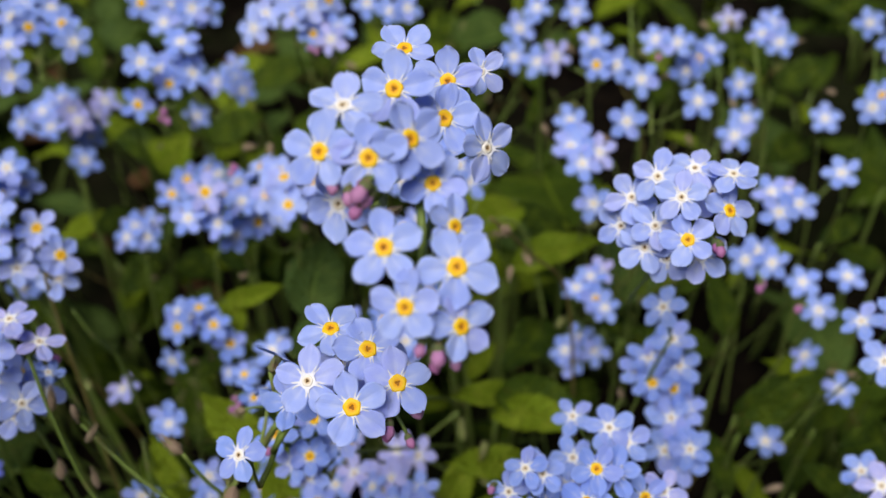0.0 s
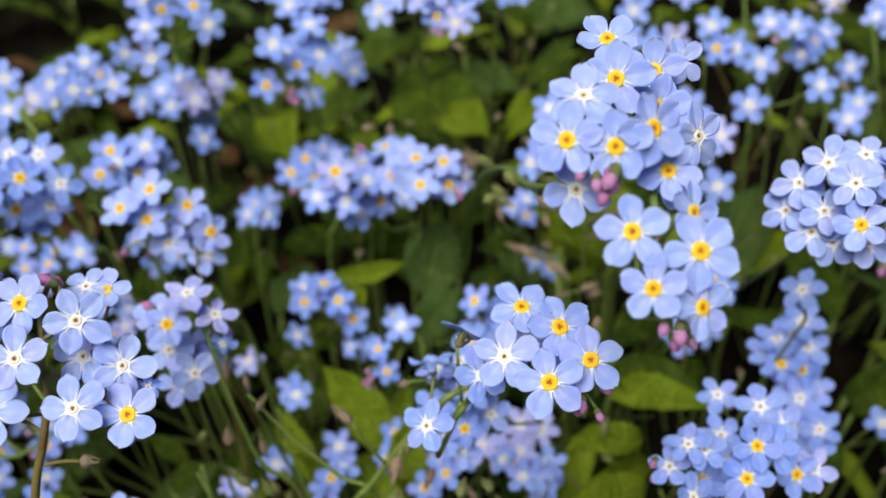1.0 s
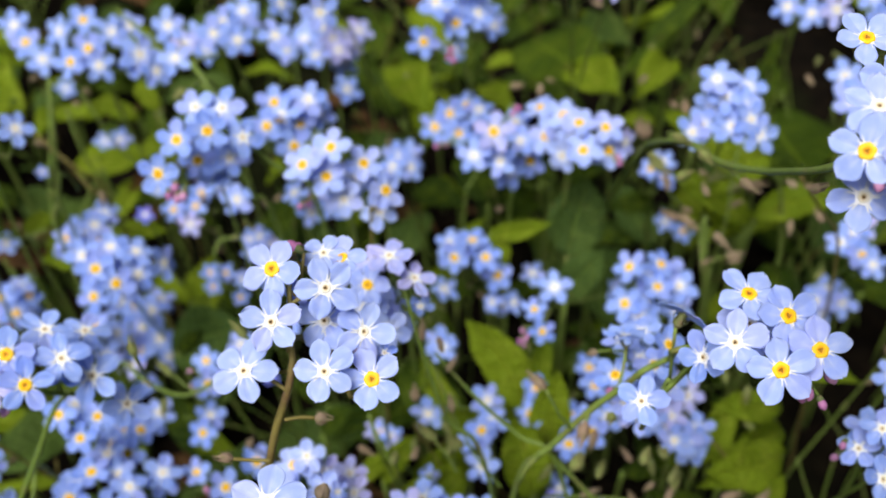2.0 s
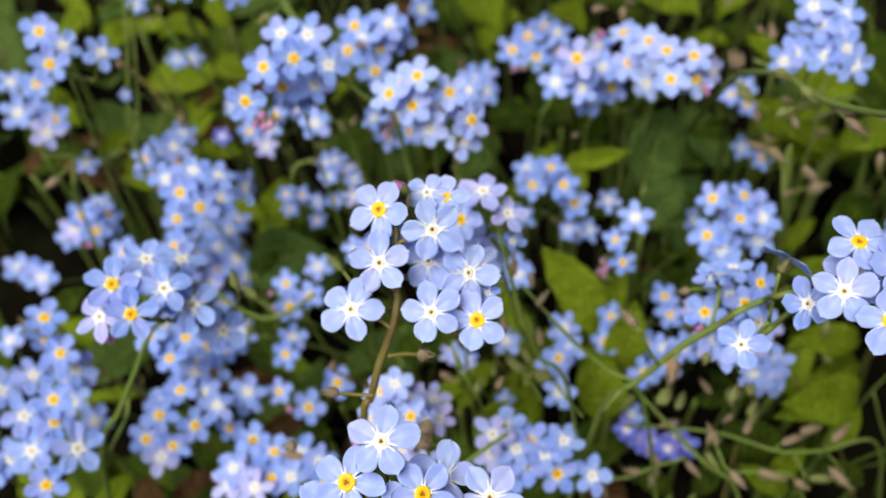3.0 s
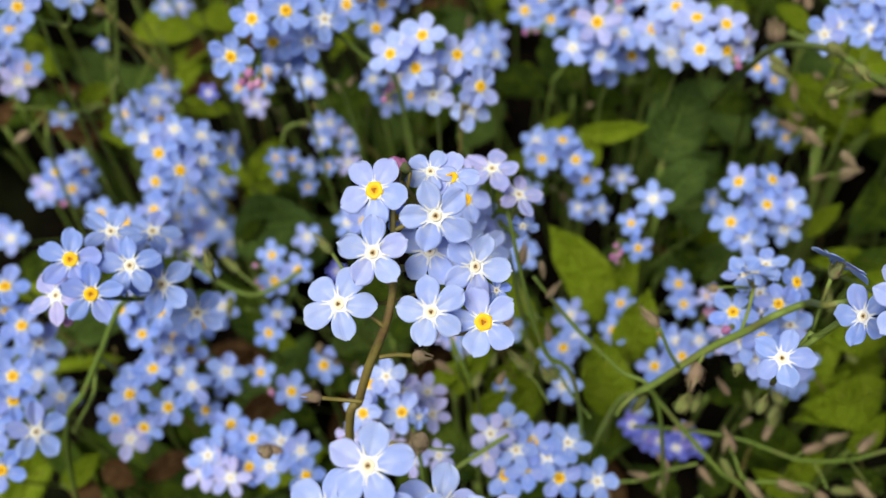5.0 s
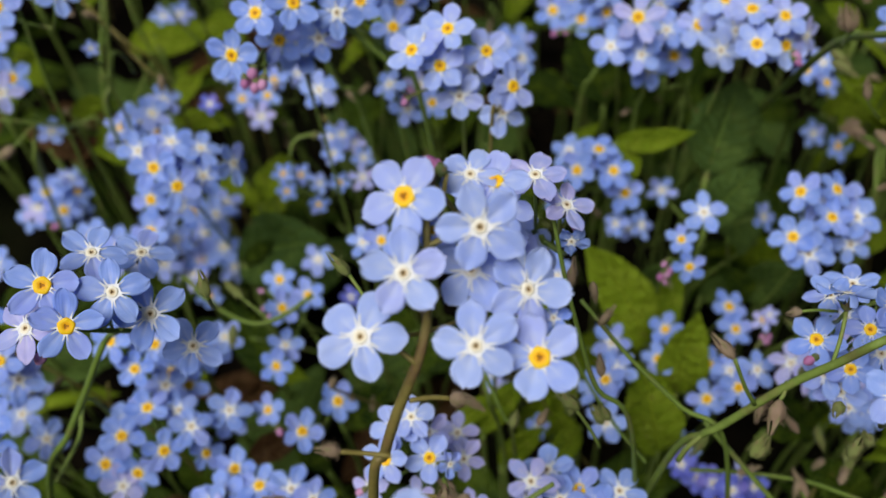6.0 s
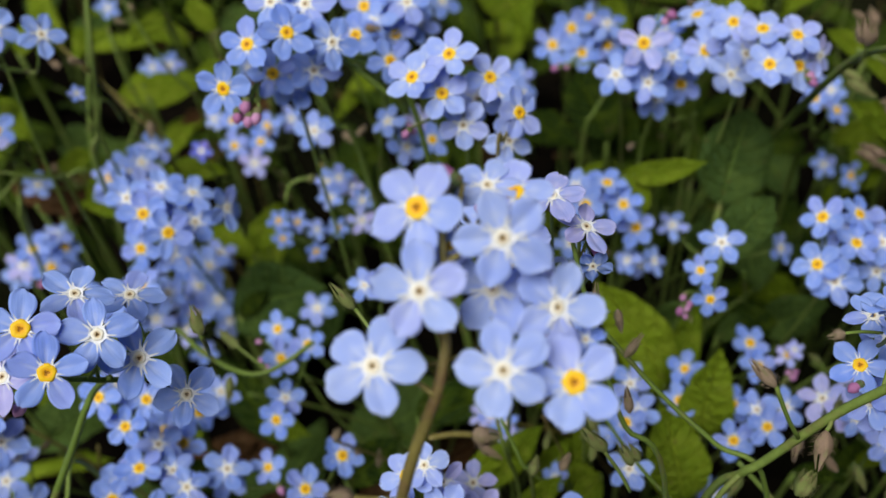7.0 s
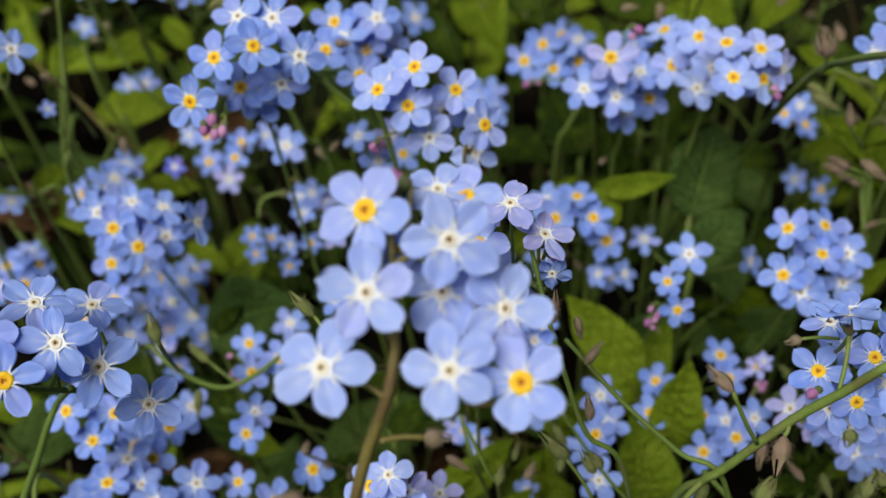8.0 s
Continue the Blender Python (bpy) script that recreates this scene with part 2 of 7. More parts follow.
def curve(pts, n):
    """A smooth line through the points."""
    pts = [Vector(p) for p in pts]
    if len(pts) == 2:
        return [pts[0].lerp(pts[1], i / n) for i in range(n + 1)]
    res = []
    q = [pts[0] * 2 - pts[1]] + pts + [pts[-1] * 2 - pts[-2]]
    per = max(2, n // (len(pts) - 1))
    for s in range(len(pts) - 1):
        a, b, c, d = q[s:s + 4]
        for i in range(per):
            t = i / per
            res.append(0.5 * (2 * b + (c - a) * t + (2 * a - 5 * b + 4 * c - d) * t * t + (3 * b - a - 3 * c + d) * t ** 3))
    return res + [pts[-1]]


def part(name, me, parent, m=None, label=""):
    ob = new(name, me)
    ob.parent = parent
    ob.matrix_basis = m or Matrix()
    return tagged(ob, label)


# ---- flower pieces, radius 1 ----
def petal_mesh(kind, seed):
    """One obovate petal of a flower of radius 1, lying along x: narrow at the throat, cupped, uneven at the tip, with a closed rim."""
    rng = random.Random(seed)
    nu, nv = 12, 10
    cup, wave, bend = rng.uniform(-0.03, 0.08), rng.uniform(0.008, 0.03), rng.uniform(-0.18, 0.08)
    width = rng.uniform(0.305, 0.345) if kind in "YW" else rng.uniform(0.27, 0.32) if kind in "PL" else rng.uniform(0.320, 0.368)
    ph, notch, skew, widest = rng.uniform(0, 6), rng.uniform(-0.05, 0.03), rng.uniform(-0.05, 0.05), rng.uniform(0.56, 0.66)
    lean, ripple, groove = rng.uniform(-0.05, 0.05), rng.uniform(0.006, 0.018), rng.uniform(0.01, 0.035)
    if kind == "S":
        cup, bend, wave = rng.uniform(-0.25, 0.3), rng.uniform(-0.35, 0.25), 0.12
    top, low, uvs = [], [], []
    for i in range(nu + 1):
        u = i / nu
        for j in range(nv + 1):
            s = j / nv * 2 - 1
            g = 1 - (1 - u) ** 1.55
            r = 0.13 + 0.87 * g
            w = width * (0.30 + 0.70 * math.sin(g / widest * math.pi / 2)) if g < widest else width * math.sqrt(max(0.0, 1 - ((g - widest) / (1.012 - widest)) ** 2.3))
            w = min(w, 0.72 * r + 0.004 if r < 0.36 else 0.263 + 0.37 * (r - 0.36))
            w *= 1 + ripple * math.sin(11 * g + ph + 2 * (s > 0))
            x = r - 0.05 * s * s * g + notch * (1 - abs(s)) ** 1.5 * max(0.0, g - 0.8) * 5 + lean * s * g * g + ripple * math.sin(6 * s + ph) * g ** 3
            y = s * w + skew * g * g
            z = 0.05 + cup * s * s * g - groove * max(0.0, 1 - abs(s) * 2.5) * math.sin(math.pi * g) + bend * g * g + wave * math.sin(6 * s * g + ph) * g - 0.04 * (1 - abs(s)) * (1 - g)
            top.append((x, y, z))
            low.append((x, y, z - 0.014))
            uvs.append((g, j / nv))
    k, n = nv + 1, len(top)
    faces = []
    for i in range(nu):
        for j in range(nv):
            a = i * k + j
            faces.append((a, a + k, a + k + 1, a + 1))
            faces.append((n + a, n + a + 1, n + a + k + 1, n + a + k))
    ring = [j for j in range(k)] + [i * k + nv for i in range(1, nu + 1)] + [nu * k + j for j in reversed(range(nv))] + [i * k for i in reversed(range(1, nu))]
    for a, b in zip(ring, ring[1:] + ring[:1]):
        faces.append((a, b, n + b, n + a))
    return mesh("petal", top + low, faces, [PETALS[kind]], uvs=uvs + uvs)


def eye_mesh(pale, seed):
    """The low five-lobed ring round the throat, whose mouth is small and uneven."""
    rng = random.Random(seed)
    s, n = Shape(), 20
    rings = ((0.225, 0.052), (0.216, 0.078), (0.175, 0.094), (0.115, 0.092), (0.060, 0.082), (0.036, 0.066), (0.016, 0.05))
    turn = rng.uniform(0, 6.28)
    for i, (r, z) in enumerate(rings):
        for k in range(n):
            a = 2 * math.pi * k / n
            lobe = 1 + 0.05 * math.cos(5 * a + math.pi) if i < 4 else 1 + 0.28 * math.cos(3 * a + turn) + rng.uniform(-0.1, 0.1)
            s.v.append((r * lobe * math.cos(a), r * lobe * math.sin(a), z + rng.uniform(-0.006, 0.006)))
    for i in range(len(rings) - 1):
        for k in range(n):
            a, b = i * n + k, i * n + (k + 1) % n
            s.f.append((a, b, b + n, a + n))
            s.m.append(0 if i < 4 else 1)
    s.f.append(tuple((len(rings) - 1) * n + k for k in range(n)))
    s.m.append(1)
    return s.done("eye", [EYE_PALE, THROAT] if pale else [EYE_YELLOW, THROAT_ORANGE])


def calyx_mesh(seed, old):
    """Tube, cup and five pointed sepals behind a flower of radius 1, with its short stalk end."""
    rng = random.Random(seed)
    s = Shape()
    s.tube([(0, 0, 0.03), (0, 0, -0.22), (0, 0, -0.42), (0, 0, -0.56)], [0.17, 0.13, 0.20, 0.07], 8, 0)
    for k in range(5):
        a = 2 * math.pi * (k + 0.5) / 5
        d, e = Vector((math.cos(a), math.sin(a), 0)), Vector((-math.sin(a), math.cos(a), 0))
        out = rng.uniform(0.26, 0.36)
        s.sheet([[d * 0.17 + e * w + Vector((0, 0, -0.40)) for w in (-0.08, 0.0, 0.08)],
                 [d * (out - 0.04) + e * w + Vector((0, 0, -0.22)) for w in (-0.075, 0.0, 0.075)],
                 [d * out + e * w + Vector((0, 0, -0.03)) for w in (-0.006, 0.0, 0.006)]])
    # white collar with short rays along the seams of the petals, broader in older flowers
    ring, reach = ((0.235, 0.31), (0.225, 0.37))[old]
    n = 90
    for r_at, z in ((0.06, 0.03), (0.2, 0.066), (1, 0.082)):
        for k in range(n):
            a = 2 * math.pi * k / n
            turn = (math.degrees(a) % 72) - 36
            point = max(0.0, 1 - abs(abs(turn) - 7) / 6.5)
            spoke = ring * (1.0 + 0.05 * math.cos(radians(turn * 5))) + (reach * rng.uniform(0.80, 1.12) - ring) * point
            r = r_at if r_at < 1 else spoke
            s.v.append(Vector((r * math.cos(a), r * math.sin(a), z + (r - 0.3) * 0.08 * (r_at == 1))))
    first = len(s.v) - 3 * n
    for i in range(2):
        for k in range(n):
            a, b = first + i * n + k, first + i * n + (k + 1) % n
            s.f.append((a, a + n, b + n, b))
            s.m.append(1)
    return s.done("flower", [CALYX, WHITE])


def bud_mesh(seed):
    """A closed bud of length 1 along z, with furrows and a calyx cup."""
    rng = random.Random(seed)
    s, n = Shape(), 10
    prof = ((0.0, 0.07), (0.08, 0.18), (0.24, 0.25), (0.36, 0.24), (0.40, 0.22), (0.62, 0.29), (0.80, 0.25), (0.93, 0.13), (1.0, 0.03))
    for z, r in prof:
        for k in range(n):
            a = 2 * math.pi * k / n + z * 0.9
            q = r * (1 + 0.07 * math.cos(5 * a)) * rng.uniform(0.96, 1.04)
            s.v.append((q * math.cos(a), q * math.sin(a), z))
    for i in range(len(prof) - 1):
        for k in range(n):
            a, b = i * n + k, i * n + (k + 1) % n
            s.f.append((a, b, b + n, a + n))
            s.m.append(1 if i < 4 else 0)
    s.f.append(tuple((len(prof) - 1) * n + k for k in range(n)))
    s.m.append(0)
    return s.done("bud", [BUD_PINK, CALYX])


PETAL_MESHES = {k: [petal_mesh(k, 11 * i + ord(k)) for i in range(7)] for k in "YWVUPSLD"}
EYE_MESHES = {k: [eye_mesh(k, i) for i in range(3)] for k in (False, True)}
CALYX_MESHES = {k: [calyx_mesh(i, k) for i in range(4)] for k in (0, 1)}
BUD_MESHES = [bud_mesh(i) for i in range(4)]
dice = random.Random(77)


def facing(p, az, el, roll, size):
    """The pose of a flower at p that faces azimuth az and elevation el."""
    a, e = radians(az), radians(el)
    n = Vector((math.cos(e) * math.cos(a), math.cos(e) * math.sin(a), math.sin(e)))
    right = Vector((0, 0, 1)).cross(n)
    right = right.normalized() if right.length > 1e-3 else Vector((1, 0, 0))
    m = Matrix((right, n.cross(right), n)).transposed().to_4x4()
    return Matrix.Translation(p) @ m @ Matrix.Rotation(radians(roll), 4, "Z") @ Matrix.Scale(size, 4)


def flower(parent, offset, x, y, z, az, el, roll, kind, diam):
    k, scale = kind[0], float(kind[1:] or 1)
    m = facing(Vector((x, y, z)) / 1000 - offset, az, el, roll, diam / 1950 * scale * dice.uniform(0.95, 1.06))
    head = part("flower", dice.choice(CALYX_MESHES[int(k not in "YVL")]), parent, m)
    for i in range(5):
        turn = Matrix.Rotation(radians(72 * i + dice.uniform(-4, 4)), 4, "Z") @ Matrix.Rotation(radians(dice.uniform(-7, 3)), 4, "Y")
        part("petal", dice.choice(PETAL_MESHES[k]), head, turn @ Matrix.Diagonal((dice.uniform(0.93, 1.06), dice.uniform(0.92, 1.06), 1, 1)) @ Matrix.Translation((0, 0, 0.012 * (i % 2))))
    old = k not in "YVL"
    part("eye", dice.choice(EYE_MESHES[old]), head, Matrix.Rotation(radians(36), 4, "Z") @ Matrix.Diagonal((0.72, 0.72, 0.9, 1) if old else (1.06, 1.06, 1, 1)))
    return m


def plant(label, base, diam, flowers, buds, line=(), brown=False):
    """A flowering stem: the stalk rises from base on the ground to the head of flowers, given in millimetres with facing and kind."""
    foot = Vector((base[0] / 1000, base[1] / 1000, ground_height(base[0] / 1000, base[1] / 1000)))
    thing = new("forget_me_not")
    thing.location = foot
    tagged(thing, label, "flower", "forget-me-nots")
    ends, ways = [], []
    for f in flowers:
        m = flower(thing, foot, *f, diam)
        ends.append(m @ Vector((0, 0, -0.55)))
        ways.append((m.to_3x3() @ Vector((0, 0, 1))).normalized())
    tops = [Vector(b) / 1000 - foot for b in buds]
    mid = sum(ends, Vector()) / len(ends)
    way = sum(ways, Vector()).normalized()
    hub = mid - way * 0.006 - Vector((0, 0, 0.005))
    span = np.array([e - mid for e in ends])
    axis = Vector(np.linalg.svd(span)[2][0]) if len(ends) > 2 else Vector((0, 0, 1))
    s = Shape()
    wob = Vector((dice.uniform(-0.012, 0.012), dice.uniform(-0.008, 0.012), 0))
    if line:
        seen = [Vector(q) / 1000 - foot for q in line]
        way_down = curve([hub] + seen + [seen[-1] * 0.5, Vector((0, 0, -0.006))], 8 * (len(seen) + 2))
        for i in range(260):
            p = way_down[dice.randrange(1, len(way_down) * 2 // 3)] + Vector((dice.gauss(0, 0.0001), dice.gauss(0, 0.0001), dice.uniform(-0.0015, 0.0015)))
            d = Vector((dice.gauss(0, 1), dice.gauss(0, 1), dice.gauss(0, 0.4))).normalized()
            s.tube([p + d * 0.0004, p + d * 0.00105 + Vector((0, 0, 0.0002))], [0.000022, 0.000012], 3)
        s.tube(way_down, [0.0005 + 0.0002 * min(1, 2 * i / len(way_down)) for i in range(len(way_down))], 9)
    else:
        s.tube(curve([Vector((0, 0, -0.006)), hub * 0.45 + wob, hub * 0.8 + wob * 0.5, hub], 12), [0.0005 - 0.00012 * i / 12 for i in range(13)], 7)
    if len(ends) > 2:
        reach = [(e - mid).dot(axis) * 0.8 for e in ends]
        line = curve([hub + axis * min(reach), hub - way * 0.002, hub + axis * max(reach)], 8)
        s.tube(line, 0.00048, 6)
        for e, r in zip(ends, reach):
            near = min(line, key=lambda q: (q - hub - axis * r).length)
            bow = near.lerp(e, 0.5) + Vector((0, 0, -0.0012))
            s.tube(curve([near, bow, e], 4), 0.00032, 5)
    else:
        for e in ends:
            s.tube(curve([hub, hub.lerp(e, 0.5) + Vector((0, 0, -0.001)), e], 4), 0.0004, 5)
    for q in tops:
        near = min(ends + [hub], key=lambda e: (e - q).length)
        d = (q - hub).normalized() * 0.6 + Vector((dice.uniform(-0.3, 0.3), 0, -0.5)) + way * 0.1
        d -= way * d.dot(way) * 0.75
        size = dice.uniform(0.0021, 0.0033) * diam / 9.0
        turn = d.to_track_quat("Z", "Y").to_matrix().to_4x4()
        part("bud", dice.choice(BUD_MESHES), thing, Matrix.Translation(q - d.normalized() * size * 0.5) @ turn @ Matrix.Scale(size, 4))
        s.tube(curve([hub.lerp(near, 0.6), q - d.normalized() * size * 0.5], 3), 0.0003, 5)
    part("stalk", s.done("stalk", [STEM_BROWN if brown else STEM]), thing)
    return thing


def ground_height(x, y):
    near = max(0.0, 1 - math.hypot(x, y - 0.2) / 3)
    return 0.012 * near * noise.noise(Vector((x * 9, y * 9, 0.3))) + 0.005 * near * noise.noise(Vector((x * 40, y * 40, 1.7)))


# ---- ground: one sheet to the horizon, fine near the plants ----
def spaced():
    near = [i * 0.012 for i in range(-50, 51)]
    far, v, d = [], 0.6, 0.02
    while v < 400:
        d *= 1.5
        v += d
        far.append(v)
    return [-f for f in reversed(far)] + near + far


lines = spaced()
k = len(lines)
verts = [(x, y + 0.2, ground_height(x, y + 0.2)) for x in lines for y in lines]
faces = [(i * k + j, (i + 1) * k + j, (i + 1) * k + j + 1, i * k + j + 1) for i in range(k - 1) for j in range(k - 1)]
tagged(new("ground", mesh("ground", verts, faces, [SOIL])), "soil with crumbs and moss, coloured near black for the shade under the plants", "soil", kind="structure")


# ---- leaves ----
def leaf_mesh(seed, mat, slim):
    """An oblong leaf of length 1 along x, folded along its midrib, arching down, with waved edges and a closed rim."""
    rng = random.Random(seed)
    nu, nv = 14, 6
    fold, arch, wave, ph, twist = rng.uniform(0.15, 0.55), rng.uniform(0.0, 0.35), rng.uniform(0.015, 0.05), rng.uniform(0, 6), rng.uniform(-0.5, 0.5)
    sway, ragged = rng.uniform(-0.05, 0.05), rng.uniform(0.02, 0.06)
    top, low, uvs = [], [], []
    for i in range(nu + 1):
        u = i / nu
        w = slim * (0.10 + 0.90 * math.sin(math.pi * min(1, u * 1.0) ** 0.85) ** 0.75) * (1 - max(0, u - 0.8) * 3.2) if u < 1 else 0.004
        w = max(w, 0.004)
        for j in range(nv + 1):
            s = j / nv * 2 - 1
            z = abs(s) ** 1.3 * w * fold + arch * (0.25 - (u - 0.5) ** 2) + wave * math.sin(9 * u + ph + s * 1.5) * abs(s) + twist * s * w * u
            y = s * w * (1 + ragged * math.sin(17 * u + ph + 2.2 * (s > 0)) + 0.5 * ragged * math.sin(31 * u + 2 * ph - s)) + sway * math.sin(math.pi * u)
            top.append((u, y, z))
            low.append((u, y, z - 0.008))
            uvs.append((u, j / nv))
    k, n = nv + 1, len(top)
    faces = []
    for i in range(nu):
        for j in range(nv):
            a = i * k + j
            faces.append((a, a + k, a + k + 1, a + 1))
            faces.append((n + a, n + a + 1, n + a + k + 1, n + a + k))
    ring = [j for j in range(k)] + [i * k + nv for i in range(1, nu + 1)] + [nu * k + j for j in reversed(range(nv))] + [i * k for i in reversed(range(1, nu))]
    for a, b in zip(ring, ring[1:] + ring[:1]):
        faces.append((a, b, n + b, n + a))
    return mesh("leaf", top + low, faces, [mat], uvs=uvs + uvs)


LEAF_MESHES = {
    "dark": [leaf_mesh(i, LEAF, 0.13 + 0.015 * (i % 4)) for i in range(8)],
    "light": [leaf_mesh(20 + i, LEAF_BRIGHT, 0.13 + 0.015 * (i % 4)) for i in range(6)],
    "dead": [leaf_mesh(40 + i, LEAF_DEAD, 0.17 + 0.02 * (i % 3)) for i in range(5)],
    "broad": [leaf_mesh(60 + i, LEAF_MID, 0.26 + 0.02 * (i % 3)) for i in range(4)],
}


def leaf_pose(a, b, up, scale_y=1.0):
    """From the foot a to the tip b, its upper face towards up."""
    x = b - a
    size = x.length
    x = x / size
    y = up.cross(x)
    y = y.normalized() if y.length > 1e-4 else x.orthogonal().normalized()
    m = Matrix((x, y, x.cross(y))).transposed().to_4x4()
    return Matrix.Translation(a) @ m @ Matrix.Diagonal((size, size * scale_y, size, 1))


def leafy(pts, tone="light", wide=1.0, up=(0, -0.6, 0.8), pick=0):
    """One leaf on its own stalk, from its foot to its tip, in millimetres."""
    a, b = (Vector(p) / 1000 for p in pts)
    foot = Vector((a.x, a.y + 0.01, ground_height(a.x, a.y + 0.01)))
    thing = new("leaf_shoot")
    thing.location = foot
    words = {"light": "bright green oblong leaf rising on a green stalk", "dark": "dark green oblong leaf on a thin stalk", "dead": "withered brown leaf lying among the stems", "broad": "broad dark green leaf behind the flowers"}
    tagged(thing, words[tone], "leaf", "leaves")
    part("leaf", LEAF_MESHES[tone][pick % len(LEAF_MESHES[tone])], thing, leaf_pose(a - foot, b - foot, Vector(up), wide))
    s = Shape()
    s.tube(curve([Vector((0, 0, -0.005)), (a - foot) * 0.6 + Vector((0, 0.002, 0)), a - foot + (b - a) * 0.04], 6), 0.0008, 6)
    part("stalk", s.done("stalk", [STEM]), thing)


def stem(pts, r=0.8, label="thin green stem among the flowers", brown=0.0):
    """A stem that shows by itself; its last point runs on down to the ground."""
    pts = [Vector(p) / 1000 for p in pts]
    end = pts[-1]
    d = (pts[-1] - pts[-2]).normalized()
    foot = Vector((end.x + d.x * 0.03, end.y + abs(d.y) * 0.03, 0))
    foot.z = ground_height(foot.x, foot.y) - 0.004
    s = Shape()
    line = curve(pts + [end.lerp(foot, 0.5), foot], 8 * len(pts))
    s.tube([p - foot for p in line], [r / 1000 * (0.8 + 0.35 * i / len(line)) for i in range(len(line))], 9)
    ob = new("flower_stem", s.done("flower_stem", [STEM_BROWN if brown else STEM]))
    ob.location = foot
    tagged(ob, label, "stem")


def stalk(pts, r=0.3, label="short side stalk of a flower stem", brown=0):
    s = Shape()
    pts = [Vector(p) / 1000 for p in pts]
    s.tube([p - pts[0] for p in curve(pts, 8)], r / 1000, 6)
    ob = new("side_stalk", s.done("side_stalk", [STEM_BROWN if brown else STEM]))
    ob.location = pts[0]
    tagged(ob, label, "stem")


def pod_mesh(seed, mat):
    """A withered calyx of length 1 along x: a ribbed cup whose five tips close over the seeds."""
    rng = random.Random(seed)
    s, n = Shape(), 15
    prof = ((0.0, 0.05), (0.06, 0.13), (0.22, 0.25), (0.42, 0.29), (0.60, 0.25), (0.70, 0.19))
    for x, r in prof:
        for k in range(n):
            a = 2 * math.pi * k / n
            q = r * (1 + 0.12 * math.cos(5 * a)) * rng.uniform(0.93, 1.07)
            s.v.append((x, q * math.cos(a), q * math.sin(a)))
    for i in range(len(prof) - 1):
        for k in range(n):
            a, b = i * n + k, i * n + (k + 1) % n
            s.f.append((a, b, b + n, a + n))
            s.m.append(0)
    for k in range(5):
        a = 2 * math.pi * k / 5
        d, e = Vector((0, math.cos(a), math.sin(a))), Vector((0, -math.sin(a), math.cos(a)))
        tip = rng.uniform(0.02, 0.15)
        s.sheet([[Vector((0.62, 0, 0)) + d * 0.25 + e * w for w in (-0.12, 0.0, 0.12)],
                 [Vector((0.86, 0, 0)) + d * 0.18 + e * w for w in (-0.07, 0.0, 0.07)],
                 [Vector((rng.uniform(1.04, 1.2), 0, 0)) + d * tip + e * w for w in (-0.01, 0.0, 0.01)]])
    for k in range(90):
        a, x = rng.uniform(0, 6.28), rng.uniform(0.05, 0.75)
        d = Vector((0, math.cos(a), math.sin(a)))
        p = Vector((x, 0, 0)) + d * 0.24
        s.tube([p, p + d * rng.uniform(0.12, 0.26) + Vector((0.10, 0, 0))], [0.007, 0.002], 3)
    return s.done("seed_pod", [mat])


POD_MESHES = {"dry": [pod_mesh(i, POD_DRY) for i in range(4)], "green": [pod_mesh(9 + i, POD_GREEN) for i in range(3)]}


def pod(pts, w=3.0, tone="dry"):
    """A seed pod from foot to tip, w millimetres wide."""
    a, b = (Vector(p) / 1000 for p in pts)
    d = (b - a) * min(0.95, 0.0021 * w / (b - a).length)
    m = d.to_track_quat("X", "Z").to_matrix().to_4x4()
    ob = new("seed_pod", dice.choice(POD_MESHES[tone]))
    ob.matrix_basis = Matrix.Translation(a) @ m @ Matrix.Diagonal((d.length, w / 860, w / 860, 1))
    tagged(ob, "withered brown seed pod on its stalk" if tone == "dry" else "pale green seed pod with pointed tips", "seed pod", "seed pods")


plant('sky-blue forget-me-not with pink buds below open flowers', (-40, 302), 9.1, [
    (0.1, 125.8, 241.9, -98, 70, 53, "V"),
    (-0.6, 109.3, 244.9, -103, 37, 90, "V"),
    (6.0, 119.6, 240.2, -104, 32, 20, "V"),
    (10.5, 124.5, 238.9, -63, 39, 18, "U0.8"),
    (-5.8, 98.6, 248.7, -101, 73, 20, "U"),
    (-8.0, 92.3, 246.8, -119, 41, 28, "V"),
    (-2.7, 91.0, 246.7, -87, 36, 90, "V"),
    (1.6, 93.2, 247.6, -60, 30, 23, "V"),
    (5.3, 110.4, 239.9, -73, 37, 71, "V"),
    (10.6, 108.9, 236.3, -51, 29, 10, "U"),
    (-6.6, 92.6, 239.7, -112, 33, 200, "U")],
    [(-6.6, 89.7, 244.3), (-3.2, 89.3, 244.6), (-4.9, 88.1, 243.9), (-2.9, 87.8, 243.7), (-4.0, 87.0, 242.8), (-3.4, 87.4, 244.9)], [(-3.8, 118.6, 223.5), (-4.9, 128.3, 215.4), (-6.4, 143.1, 203.7), (-10.2, 159.9, 192.6), (-13.6, 178.2, 183.7), (-17.1, 195.1, 171.4), (-19.7, 205.9, 161.2), (-22.5, 219.7, 141.2), (-25.9, 236.5, 114.4), (-29.8, 254.7, 84.7), (-34.0, 274.3, 55.1)])
